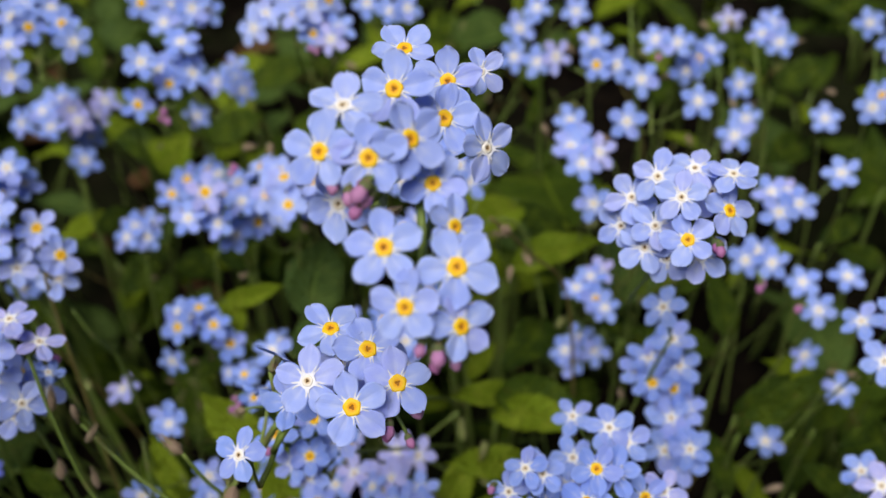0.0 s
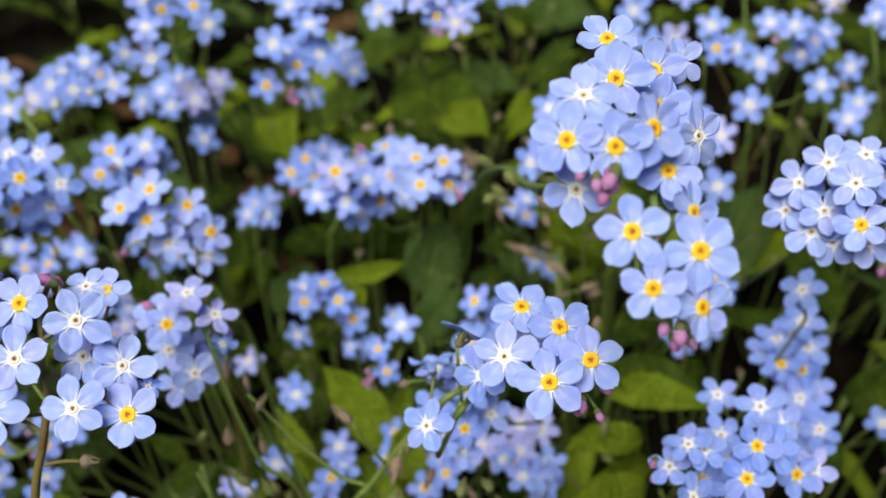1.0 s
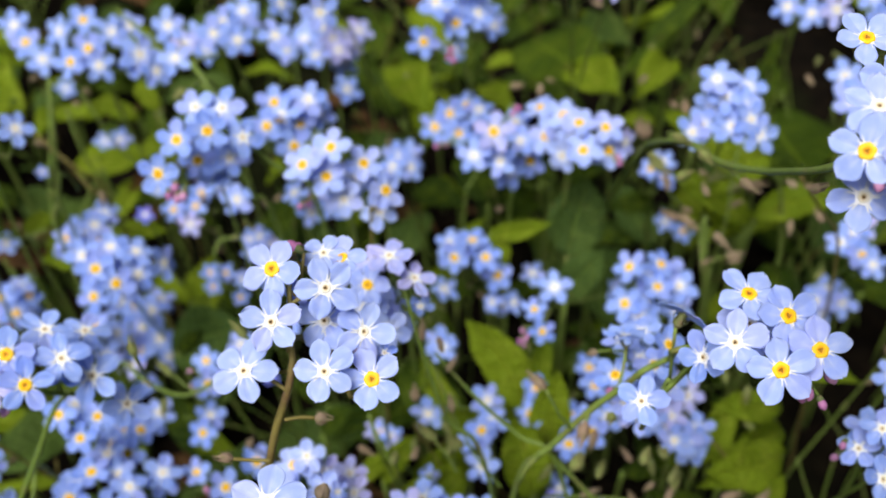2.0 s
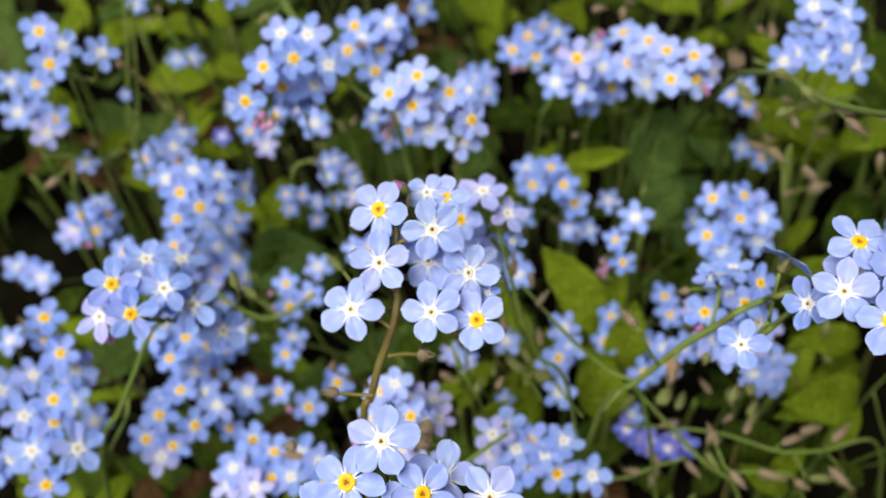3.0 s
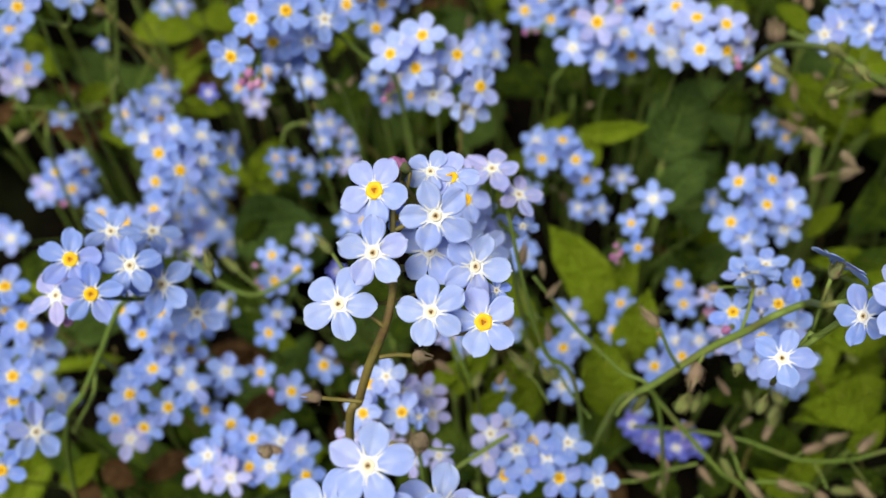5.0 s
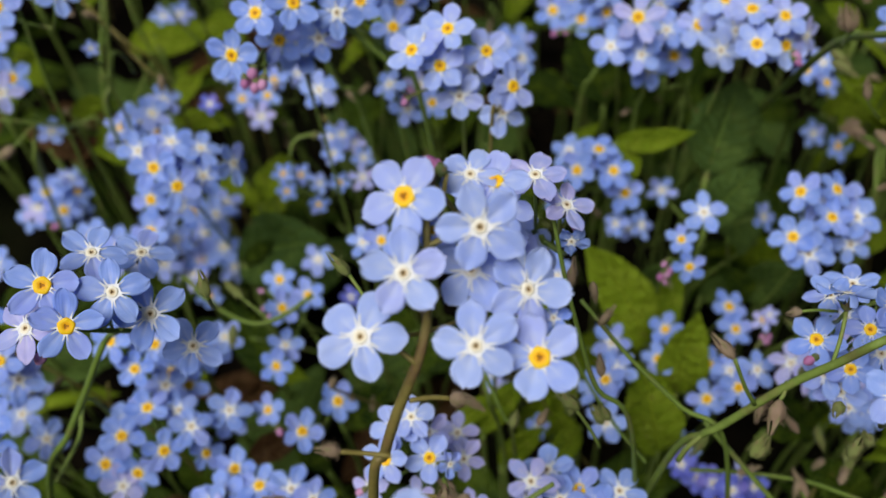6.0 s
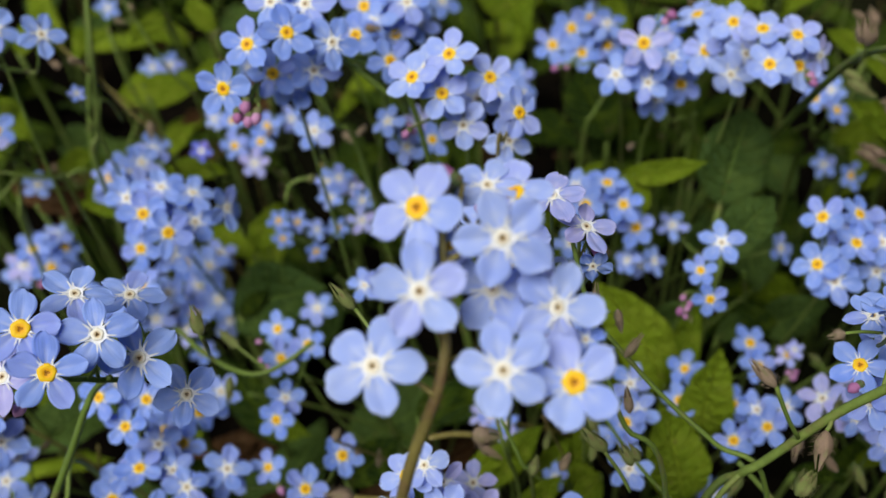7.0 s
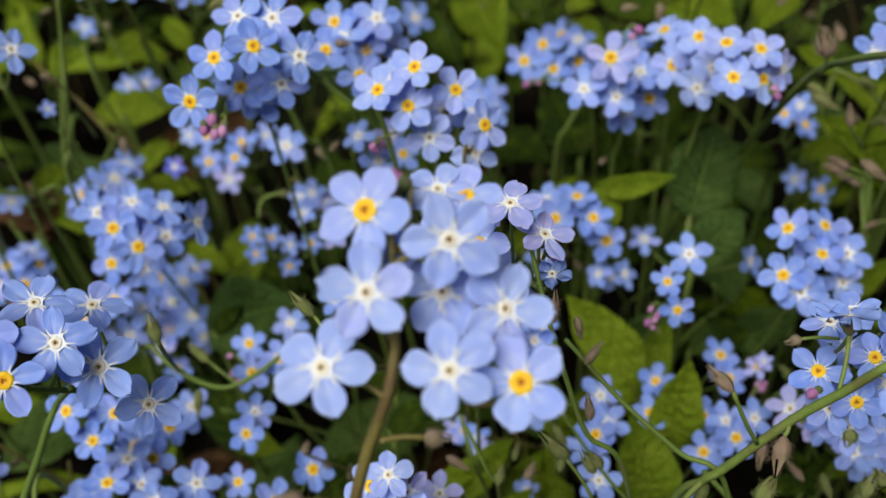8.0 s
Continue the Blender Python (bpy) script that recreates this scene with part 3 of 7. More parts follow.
plant('sky-blue forget-me-not with pink buds below open flowers', (-40, 303), 8.7, [
    (4.0, 93.2, 241.7, -94, 52, 60, "V0.9"),
    (6.2, 87.9, 239.6, -46, 33, 50, "V0.85"),
    (-1.2, 83.6, 240.3, -85, 47, 90, "V"),
    (6.4, 82.9, 238.0, -81, 44, 40, "V"),
    (0.9, 79.1, 235.9, -91, 36, 90, "V0.9"),
    (6.6, 79.4, 232.7, -53, 36, 8, "V0.9"),
    (5.1, 94.9, 238.6, -58, 37, 20, "V0.8")],
    [(2.4, 77.8, 231.3), (3.7, 77.6, 229.0), (5.9, 78.6, 228.4), (4.2, 77.5, 230.5)], [(2.6, 91.5, 237.5), (1.2, 103.0, 238.5), (-3.4, 118.6, 223.5), (-4.5, 128.3, 215.4), (-6.0, 143.1, 203.7), (-9.8, 159.9, 192.6), (-13.2, 178.2, 183.7), (-16.7, 195.1, 171.4), (-19.3, 205.9, 161.2), (-22.1, 219.7, 141.2), (-25.5, 236.5, 114.4), (-29.4, 254.7, 84.7), (-33.6, 274.3, 55.1)])
plant('sky-blue forget-me-not with pink buds below open flowers', (-2, 262), 10.6, [
    (-6.7, 106.0, 204.2, -67, 59, 90, "V"),
    (-15.1, 101.3, 202.8, -99, 49, 95, "U"),
    (-8.6, 97.2, 201.6, -92, 42, 30, "V"),
    (-2.3, 101.0, 202.2, -87, 52, 20, "V"),
    (-12.3, 109.7, 204.9, -99, 82, 68, "V"),
    (-11.2, 109.1, 198.8, -114, 49, 38, "U"),
    (-4.7, 107.3, 198.0, -89, 48, 62, "U")],
    [(-3.7, 96.8, 197.3), (-0.0, 100.3, 197.8), (-0.9, 97.5, 193.9), (-4.2, 97.8, 195.3)])
plant('pale lilac forget-me-not with fading flowers on a stem', (-3, 189), 10.3, [
    (-3.5, 156.3, 108.2, -97, 68, 23, "W"),
    (-4.4, 155.0, 100.7, -82, 48, 11, "W"),
    (-4.4, 170.5, 104.1, -95, 47, 71, "P"),
    (-11.1, 164.5, 103.7, -91, 51, 17, "P"),
    (-9.8, 172.4, 104.2, -119, 53, 4, "P"),
    (-14.9, 159.2, 108.0, -104, 58, 36, "P"),
    (-19.9, 162.4, 107.5, -116, 53, 45, "P")],
    [])
plant('sky-blue forget-me-not with faded white-eyed flowers on a stem', (-102, 79), 10.3, [
    (-87.5, 104.4, 211.7, -105, 52, 3, "V"),
    (-78.8, 102.5, 210.0, -79, 35, 32, "U"),
    (-86.4, 96.2, 208.3, -70, 51, 12, "U"),
    (-80.0, 102.8, 201.9, -92, 54, 20, "U"),
    (-73.2, 100.4, 202.3, -50, 49, 40, "U"),
    (-91.3, 92.8, 200.3, -80, 61, 62, "U"),
    (-77.9, 91.8, 202.5, -84, 45, 105, "U"),
    (-71.0, 93.3, 199.3, -82, 52, 105, "V"),
    (-84.8, 105.3, 205.5, -67, 52, 10, "V0.42"),
    (-81.5, 113.2, 207.1, -72, 76, 55, "U0.8"),
    (-78.5, 113.0, 206.5, -98, 80, 20, "V0.8"),
    (-70.1, 99.9, 198.1, -52, 47, 68, "S0.45")],
    [(-85.3, 109.9, 211.3), (-85.3, 111.7, 208.8), (-75.3, 101.4, 197.2), (-76.6, 102.4, 196.9)], [(-84.3, 99.0, 201.6), (-84.4, 96.4, 199.1), (-85.1, 94.0, 195.5), (-86.3, 92.9, 191.8), (-87.8, 91.2, 187.6), (-89.6, 89.5, 180.7), (-91.9, 87.5, 169.4)], True)
plant('pale lilac forget-me-not with fading flowers on a stem', (-70, 160), 9.6, [
    (-75.5, 136.9, 184.3, -107, 86, 100, "P"),
    (-70.5, 134.8, 180.5, -14, 71, 15, "P"),
    (-69.2, 132.0, 175.7, -90, 19, 53, "S0.6"),
    (-80.0, 140.9, 178.4, -103, 57, 50, "P0.7")],
    [(-68.9, 134.8, 176.4)])
plant('sky-blue forget-me-not with yellow-eyed flowers on a green stem', (-80, 165), 9.7, [
    (-80.0, 133.9, 179.0, -57, 54, 53, "V"),
    (-79.2, 139.3, 167.9, -83, 71, 42, "V"),
    (-76.2, 131.5, 168.1, -72, 29, 46, "U"),
    (-81.2, 134.3, 171.7, -93, 53, 12, "U"),
    (-85.1, 141.3, 175.2, -114, 72, 45, "U"),
    (-75.4, 137.8, 164.8, -29, 44, 16, "U"),
    (-82.4, 137.1, 158.8, -63, 38, 14, "U")],
    [(-86.0, 141.5, 176.6)])
plant('small low forget-me-not with pale blue flowers among leaves', (-110, 181), 7.7, [
    (-117.4, 173.5, 122.2, -88, 48, 29, "W"),
    (-111.7, 169.6, 127.9, -75, 50, 7, "Y")],
    [])
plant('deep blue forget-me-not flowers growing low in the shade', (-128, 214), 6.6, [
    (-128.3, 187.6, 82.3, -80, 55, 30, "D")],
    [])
plant('sky-blue forget-me-not with yellow-eyed flowers on a green stem', (-67, 112), 10.2, [
    (-86.3, 63.8, 197.9, -73, 59, 60, "V"),
    (-75.2, 62.9, 198.4, -49, 54, 20, "V"),
    (-81.4, 67.8, 203.1, -82, 70, 80, "U"),
    (-73.1, 67.6, 195.0, -47, 65, 45, "U"),
    (-66.3, 66.4, 192.4, -57, 66, 31, "U"),
    (-89.0, 62.1, 193.3, -79, 71, 69, "V"),
    (-79.0, 61.7, 193.2, -69, 68, 19, "U")],
    [])
plant('low forget-me-not with pale blue and lilac flowers, one withered', (-92, 150), 8.6, [
    (-97.9, 110.8, 138.2, -95, 48, 20, "V"),
    (-97.4, 117.0, 139.3, -80, 62, 50, "V"),
    (-94.4, 117.9, 141.5, -78, 66, 12, "U"),
    (-92.0, 119.2, 134.8, -72, 55, 33, "P"),
    (-90.8, 114.0, 135.0, -88, 50, 60, "V1.1"),
    (-86.4, 110.3, 140.4, -40, 40, 15, "S0.6"),
    (-85.8, 119.1, 126.7, -70, 50, 44, "P"),
    (-88.1, 125.9, 124.0, -80, 66, 9, "P"),
    (-93.5, 111.7, 123.9, -95, 45, 30, "P0.9"),
    (-89.3, 110.8, 120.5, -85, 45, 70, "P0.9"),
    (-83.3, 111.9, 122.5, -75, 48, 25, "P0.85"),
    (-101.4, 109.7, 129.1, -110, 50, 40, "P0.9")],
    [(-102.4, 108.0, 130.8)])
plant('sky-blue forget-me-not with yellow-eyed flowers on a green stem', (-196, 102), 10.6, [
    (-143.2, 107.4, 183.7, -53, 53, 60, "Y"),
    (-134.6, 110.0, 180.3, -62, 52, 80, "W"),
    (-131.3, 111.6, 173.6, -55, 45, 88, "W"),
    (-138.8, 103.1, 180.5, -52, 43, 65, "Y"),
    (-140.9, 117.0, 180.0, -6, 75, 5, "W"),
    (-139.5, 126.4, 169.4, -9, 79, 10, "W"),
    (-129.7, 116.2, 159.0, -51, 48, 95, "W"),
    (-145.5, 103.0, 178.8, -107, 71, 90, "P0.95")],
    [(-143.2, 100.8, 175.7)], [(-150.2, 122.1, 149.7), (-153.2, 120.8, 144.8), (-157.3, 118.9, 136.7), (-164.3, 115.6, 123.6), (-172.8, 112.0, 107.7)])
plant('sky-blue forget-me-not with yellow-eyed flowers on a green stem', (-165, 150), 9.4, [
    (-164.8, 138.6, 123.2, -99, 50, 90, "Y"),
    (-157.0, 141.4, 119.4, -42, 61, 11, "Y"),
    (-160.2, 136.1, 117.2, -69, 47, 3, "Y"),
    (-164.8, 145.3, 118.6, -16, 64, 5, "W")],
    [])
plant('small low forget-me-not with pale blue flowers among leaves', (-156, 187), 10.1, [
    (-163.4, 157.1, 92.8, -61, 47, 27, "Y"),
    (-156.9, 156.0, 94.2, -22, 56, 36, "Y"),
    (-162.6, 149.7, 95.2, -45, 56, 45, "Y"),
    (-155.8, 144.6, 98.7, -53, 58, 37, "Y"),
    (-163.5, 147.3, 93.7, -53, 53, 27, "W"),
    (-155.4, 159.3, 93.6, -39, 55, 6, "W"),
    (-152.6, 161.0, 95.9, -35, 67, 9, "W")],
    [])
plant('sky-blue forget-me-not with pink buds below open flowers', (-130, 215), 10.6, [
    (-133.5, 179.7, 179.5, -90, 51, 95, "Y"),
    (-126.2, 181.4, 181.1, -51, 44, 10, "Y"),
    (-136.9, 172.4, 174.9, -97, 26, 90, "Y"),
    (-131.5, 183.6, 170.4, -70, 38, 20, "Y"),
    (-123.8, 185.4, 170.1, -69, 39, 55, "W"),
    (-119.2, 185.1, 176.8, -52, 37, 40, "W"),
    (-130.6, 188.3, 183.1, -87, 60, 43, "W"),
    (-124.6, 190.0, 181.8, -81, 52, 2, "W"),
    (-129.2, 187.5, 165.1, -64, 36, 64, "W")],
    [(-132.7, 170.7, 172.8), (-134.2, 169.1, 171.4), (-132.1, 168.9, 170.8), (-130.7, 169.6, 171.1), (-133.7, 171.1, 170.5)])
plant('sky-blue forget-me-not with yellow-eyed flowers on a green stem', (-122, 245), 10.6, [
    (-122.0, 211.9, 160.7, -90, 45, 28, "Y"),
    (-121.9, 221.8, 161.7, -77, 52, 18, "Y"),
    (-115.5, 224.2, 158.5, -68, 52, 35, "Y"),
    (-114.3, 208.7, 156.5, -55, 44, 27, "Y"),
    (-115.1, 220.0, 155.9, -60, 29, 68, "Y"),
    (-119.5, 218.4, 159.9, -104, 60, 21, "W"),
    (-112.4, 223.2, 162.1, -77, 46, 2, "W"),
    (-111.0, 226.5, 154.8, -51, 43, 29, "W")],
    [])
plant('small low forget-me-not with pale blue flowers among leaves', (-158, 282), 8.8, [
    (-168.1, 235.1, 108.3, -80, 50, 31, "Y"),
    (-161.3, 237.6, 108.1, -66, 53, 30, "Y"),
    (-161.3, 244.4, 108.3, -59, 54, 71, "Y"),
    (-170.7, 243.4, 110.6, -88, 57, 65, "Y0.9"),
    (-161.8, 231.2, 105.6, -73, 37, 4, "P0.95"),
    (-156.1, 250.6, 106.2, -52, 46, 18, "W0.9"),
    (-176.0, 243.7, 110.8, -95, 45, 4, "U0.75")],
    [])
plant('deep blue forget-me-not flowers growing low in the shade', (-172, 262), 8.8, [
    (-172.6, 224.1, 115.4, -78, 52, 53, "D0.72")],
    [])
plant('sky-blue forget-me-not with faded white-eyed flowers on a stem', (-148, 264), 10.6, [
    (-136.8, 214.7, 131.3, -78, 50, 95, "W")],
    [])
plant('sky-blue forget-me-not with yellow-eyed flowers on a green stem', (-97, 215), 10.4, [
    (-102.7, 177.1, 175.0, -117, 57, 30, "V"),
    (-97.7, 177.9, 171.0, -65, 55, 85, "V"),
    (-96.4, 181.4, 177.2, -104, 61, 20, "V"),
    (-94.2, 178.4, 163.6, -82, 31, 50, "U"),
    (-89.5, 183.9, 170.6, -62, 52, 30, "V"),
    (-83.8, 179.2, 166.2, -41, 33, 80, "V"),
    (-85.7, 178.6, 160.1, -61, 32, 30, "U"),
    (-92.6, 188.1, 162.5, -83, 43, 47, "U"),
    (-102.4, 189.0, 168.9, -111, 45, 32, "U")],
    [(-105.0, 177.5, 162.0)])
plant('sky-blue forget-me-not with faded white-eyed flowers on a stem', (-100, 240), 8.9, [
    (-107.0, 210.7, 133.2, -66, 41, 9, "Y"),
    (-116.2, 207.5, 140.7, -119, 58, 19, "W"),
    (-113.5, 211.8, 129.8, -88, 46, 40, "W"),
    (-110.4, 213.1, 136.6, -56, 55, 9, "P")],
    [(-111.8, 208.2, 139.2), (-112.5, 206.6, 137.8), (-111.1, 209.2, 137.2)])
plant('sky-blue forget-me-not with faded white-eyed flowers on a stem', (11, 284), 10.6, [
    (-1.4, 219.5, 173.8, -102, 56, 12, "W"),
    (8.0, 224.3, 168.3, -79, 49, 68, "W"),
    (-0.8, 219.7, 165.9, -111, 38, 33, "W"),
    (8.1, 214.7, 164.6, -66, 37, 55, "W"),
    (3.3, 213.9, 162.9, -85, 44, 7, "W"),
    (-3.7, 215.3, 162.6, -124, 29, 4, "W"),
    (1.2, 218.0, 169.7, -104, 47, 63, "W"),
    (6.3, 218.9, 165.7, -99, 47, 20, "W"),
    (-6.4, 213.9, 160.8, -127, 26, 17, "W"),
    (10.7, 213.2, 160.9, -69, 34, 71, "W")],
    [])
plant('sky-blue forget-me-not with faded white-eyed flowers on a stem', (-60, 262), 10.6, [
    (-81.3, 255.9, 129.8, -92, 42, 1, "Y"),
    (-76.4, 258.7, 133.3, -109, 38, 13, "Y"),
    (-71.7, 266.9, 131.1, -112, 58, 28, "Y"),
    (-67.2, 261.3, 133.2, -94, 69, 29, "W"),
    (-73.5, 255.2, 127.9, -75, 52, 48, "Y"),
    (-66.8, 260.8, 126.8, -100, 33, 26, "Y"),
    (-59.7, 219.6, 155.1, -103, 35, 95, "L1.1"),
    (-65.3, 217.6, 148.0, -95, 47, 95, "W"),
    (-52.5, 227.5, 146.2, -94, 54, 22, "W"),
    (-57.9, 219.2, 144.9, -111, 43, 52, "W"),
    (-55.6, 224.6, 136.8, -62, 30, 65, "W"),
    (-49.5, 230.3, 136.9, -107, 21, 53, "Y"),
    (-61.5, 224.4, 146.8, -96, 22, 17, "W"),
    (-54.4, 234.6, 147.8, -85, 58, 28, "W")],
    [(-54.0, 230.3, 155.9), (-79.9, 250.8, 126.1), (-77.0, 251.4, 126.2), (-54.7, 230.7, 154.1), (-78.6, 253.7, 126.0)])
plant('sky-blue forget-me-not with yellow-eyed flowers on a green stem', (-38, 250), 10.6, [
    (-47.2, 235.5, 152.4, 179, 68, 19, "V"),
    (-40.5, 225.7, 156.8, -96, 66, 12, "V"),
    (-45.2, 227.2, 148.4, -119, 33, 41, "V"),
    (-39.7, 227.0, 150.6, -105, 37, 52, "U"),
    (-40.4, 217.2, 149.3, -118, 16, 90, "U"),
    (-36.6, 212.3, 163.8, -112, 77, 90, "V"),
    (-29.5, 212.8, 162.2, -61, 67, 80, "V"),
    (-35.3, 205.5, 160.0, -89, 54, 60, "V"),
    (-28.4, 210.8, 156.2, -61, 39, 47, "V"),
    (-24.0, 213.8, 156.9, -44, 20, 4, "P0.8"),
    (-43.3, 231.4, 150.2, -135, 46, 61, "U"),
    (-37.9, 218.8, 153.6, -101, 20, 16, "U")],
    [(-25.6, 208.3, 154.1), (-26.1, 209.9, 154.7)])
plant('small low forget-me-not with pale blue flowers among leaves', (3, 333), 8.4, [
    (-9.9, 261.0, 110.9, -120, 50, 7, "Y"),
    (-5.7, 254.0, 112.5, -44, 49, 53, "Y"),
    (-5.3, 265.4, 110.6, -86, 51, 51, "W")],
    [])
plant('sky-blue forget-me-not with yellow-eyed flowers on a green stem', (-168, 212), 10.6, [
    (-166.1, 178.2, 136.1, -70, 44, 90, "Y"),
    (-160.6, 176.1, 132.8, -43, 37, 20, "Y"),
    (-157.4, 183.0, 129.8, -55, 31, 68, "W"),
    (-158.1, 187.0, 134.6, 6, 64, 8, "W"),
    (-171.4, 180.4, 122.7, -87, 37, 53, "Y"),
    (-166.0, 188.4, 134.6, -22, 73, 50, "W"),
    (-150.5, 185.7, 131.9, -13, 20, 21, "W"),
    (-163.3, 189.3, 128.3, -40, 69, 30, "W"),
    (-168.9, 188.3, 131.5, -64, 65, 5, "W"),
    (-173.1, 185.2, 134.1, -80, 41, 39, "W"),
    (-165.9, 183.1, 118.6, -67, 38, 7, "W")],
    [])
plant('small low forget-me-not with pale blue flowers among leaves', (-190, 235), 10.6, [
    (-186.2, 216.4, 117.3, -29, 52, 4, "W"),
    (-196.7, 216.4, 111.4, -103, 62, 32, "Y"),
    (-186.9, 217.1, 109.3, -52, 36, 49, "Y"),
    (-192.8, 219.3, 112.1, -40, 39, 28, "W"),
    (-196.3, 215.7, 107.0, -76, 18, 46, "W"),
    (-186.0, 223.4, 115.9, -44, 60, 2, "W")],
    [])
plant('small low forget-me-not with pale blue flowers among leaves', (-187, 236), 10.6, [
    (-192.3, 189.5, 92.6, -75, 61, 16, "Y"),
    (-183.7, 192.7, 96.1, -71, 56, 34, "Y"),
    (-170.7, 213.1, 87.5, 1, 59, 33, "W"),
    (-172.9, 197.9, 99.3, -18, 59, 65, "Y"),
    (-201.8, 192.5, 91.8, -79, 61, 69, "Y"),
    (-180.7, 197.9, 87.3, -50, 47, 17, "W"),
    (-184.5, 193.7, 81.0, -47, 39, 31, "W"),
    (-195.3, 185.4, 89.3, -78, 57, 27, "W"),
    (-190.8, 189.9, 85.9, -71, 23, 51, "W"),
    (-171.7, 207.2, 88.6, -24, 57, 46, "W")],
    [])
plant('small low forget-me-not with pale blue flowers among leaves', (-165, 227), 10.6, [
    (-177.0, 200.9, 75.3, -66, 68, 51, "Y"),
    (-168.7, 203.0, 71.1, -27, 29, 44, "W"),
    (-175.9, 196.5, 64.1, -59, 30, 36, "Y0.8"),
    (-177.6, 208.1, 79.1, -30, 65, 21, "W"),
    (-171.4, 205.3, 76.8, -50, 52, 67, "W"),
    (-181.2, 204.6, 76.7, -93, 73, 68, "W"),
    (-178.9, 197.5, 73.0, -113, 55, 12, "P")],
    [])
plant('sky-blue forget-me-not with yellow-eyed flowers on a green stem', (-12, 225), 10.1, [
    (-21.6, 189.5, 133.5, -146, 53, 90, "Y"),
    (-12.6, 195.5, 129.2, -34, 60, 25, "Y"),
    (-13.6, 189.0, 126.8, -62, 74, 56, "Y"),
    (-22.6, 181.4, 127.8, -112, 38, 60, "Y"),
    (-18.7, 179.6, 124.9, -115, 29, 19, "W"),
    (-7.0, 193.3, 123.3, -105, 57, 65, "W"),
    (-15.8, 193.1, 126.3, -118, 67, 40, "W"),
    (-9.0, 197.0, 124.6, -91, 64, 59, "W"),
    (-16.5, 188.6, 121.2, -135, 46, 8, "W"),
    (-7.5, 189.5, 118.3, -89, 33, 44, "W")],
    [])
plant('sky-blue forget-me-not with yellow-eyed flowers on a green stem', (20, 240), 8.5, [
    (-29.1, 130.2, 159.1, -119, 67, 90, "Y"),
    (-21.4, 131.3, 161.7, -102, 55, 40, "Y"),
    (-18.6, 135.0, 164.0, -41, 51, 52, "Y"),
    (-28.2, 134.0, 165.8, 179, 78, 61, "W"),
    (-28.3, 127.6, 174.2, 92, 46, 0, "S"),
    (-22.8, 128.6, 154.3, -98, 49, 65, "Y"),
    (-23.3, 127.5, 149.3, -111, 51, 68, "W"),
    (-17.5, 132.6, 154.0, -95, 57, 25, "W"),
    (-26.4, 128.4, 152.6, -101, 51, 13, "W"),
    (-23.6, 136.6, 157.5, -121, 61, 49, "W"),
    (-23.5, 139.5, 162.6, -167, 80, 19, "W")],
    [(-29.9, 127.0, 158.0)])
plant('small low forget-me-not with pale blue flowers among leaves', (-12, 192), 8.3, [
    (-6.8, 150.8, 110.6, -109, 43, 21, "W"),
    (-10.4, 156.6, 112.3, -130, 72, 19, "P"),
    (-12.3, 155.4, 109.9, -101, 52, 69, "P"),
    (-3.7, 152.7, 108.0, -54, 58, 46, "W"),
    (-14.8, 154.9, 111.4, -155, 55, 4, "W"),
    (-10.1, 150.1, 111.0, -94, 45, 19, "W")],
    [])
plant('sky-blue forget-me-not with faded white-eyed flowers on a stem', (-63, 131), 9.5, [
    (-27.6, 102.3, 186.0, -125, 49, 105, "W"),
    (-18.8, 104.4, 195.4, -63, 53, 20, "W"),
    (-21.4, 112.1, 197.2, 55, 33, 68, "W")],
    [], [(-17.6, 109.2, 192.0), (-22.9, 107.7, 192.8), (-20.5, 120.5, 176.6), (-25.3, 118.9, 174.4), (-28.7, 119.5, 168.5), (-34.5, 120.0, 160.1), (-42.1, 119.9, 147.0), (-44.6, 120.1, 143.3), (-48.8, 122.6, 129.4)])
plant('sky-blue forget-me-not with pink buds below open flowers', (-46, 200), 8.5, [
    (-41.4, 187.2, 126.9, -94, 64, 95, "W1.2"),
    (-46.6, 176.3, 129.4, -86, 57, 90, "Y0.85"),
    (-44.3, 172.4, 125.2, -91, 30, 40, "Y0.85")],
    [(-49.4, 173.9, 123.9), (-48.5, 171.8, 122.8), (-49.9, 171.6, 122.3), (-49.1, 170.7, 121.7), (-48.1, 172.7, 123.5)])
plant('small low forget-me-not with pale blue flowers among leaves', (-41, 267), 8.6, [
    (-47.9, 221.5, 98.4, -108, 69, 6, "W"),
    (-22.3, 212.8, 100.6, -28, 44, 31, "W")],
    [])
plant('small low forget-me-not with pale blue flowers among leaves', (-124, 193), 9.3, [
    (-141.0, 174.9, 103.3, -98, 51, 38, "Y"),
    (-137.3, 164.8, 105.3, -44, 55, 68, "Y"),
    (-136.9, 191.2, 92.4, -61, 70, 36, "W"),
    (-132.8, 171.1, 103.0, -66, 67, 18, "Y"),
    (-134.7, 149.6, 103.5, -97, 43, 15, "Y"),
    (-133.4, 154.0, 105.9, -77, 34, 7, "W")],
    [(-143.6, 169.5, 105.0), (-141.9, 164.6, 105.0), (-139.7, 162.4, 105.0)])
plant('small low forget-me-not with pale blue flowers among leaves', (-123, 212), 10.1, [
    (-120.9, 147.4, 94.6, -31, 53, 90, "Y"),
    (-136.7, 143.1, 94.3, -83, 60, 26, "Y0.8"),
    (-126.3, 136.8, 97.5, -31, 57, 24, "Y"),
    (-145.5, 139.9, 94.1, -79, 50, 35, "W")],
    [(-132.4, 137.8, 95.0)])
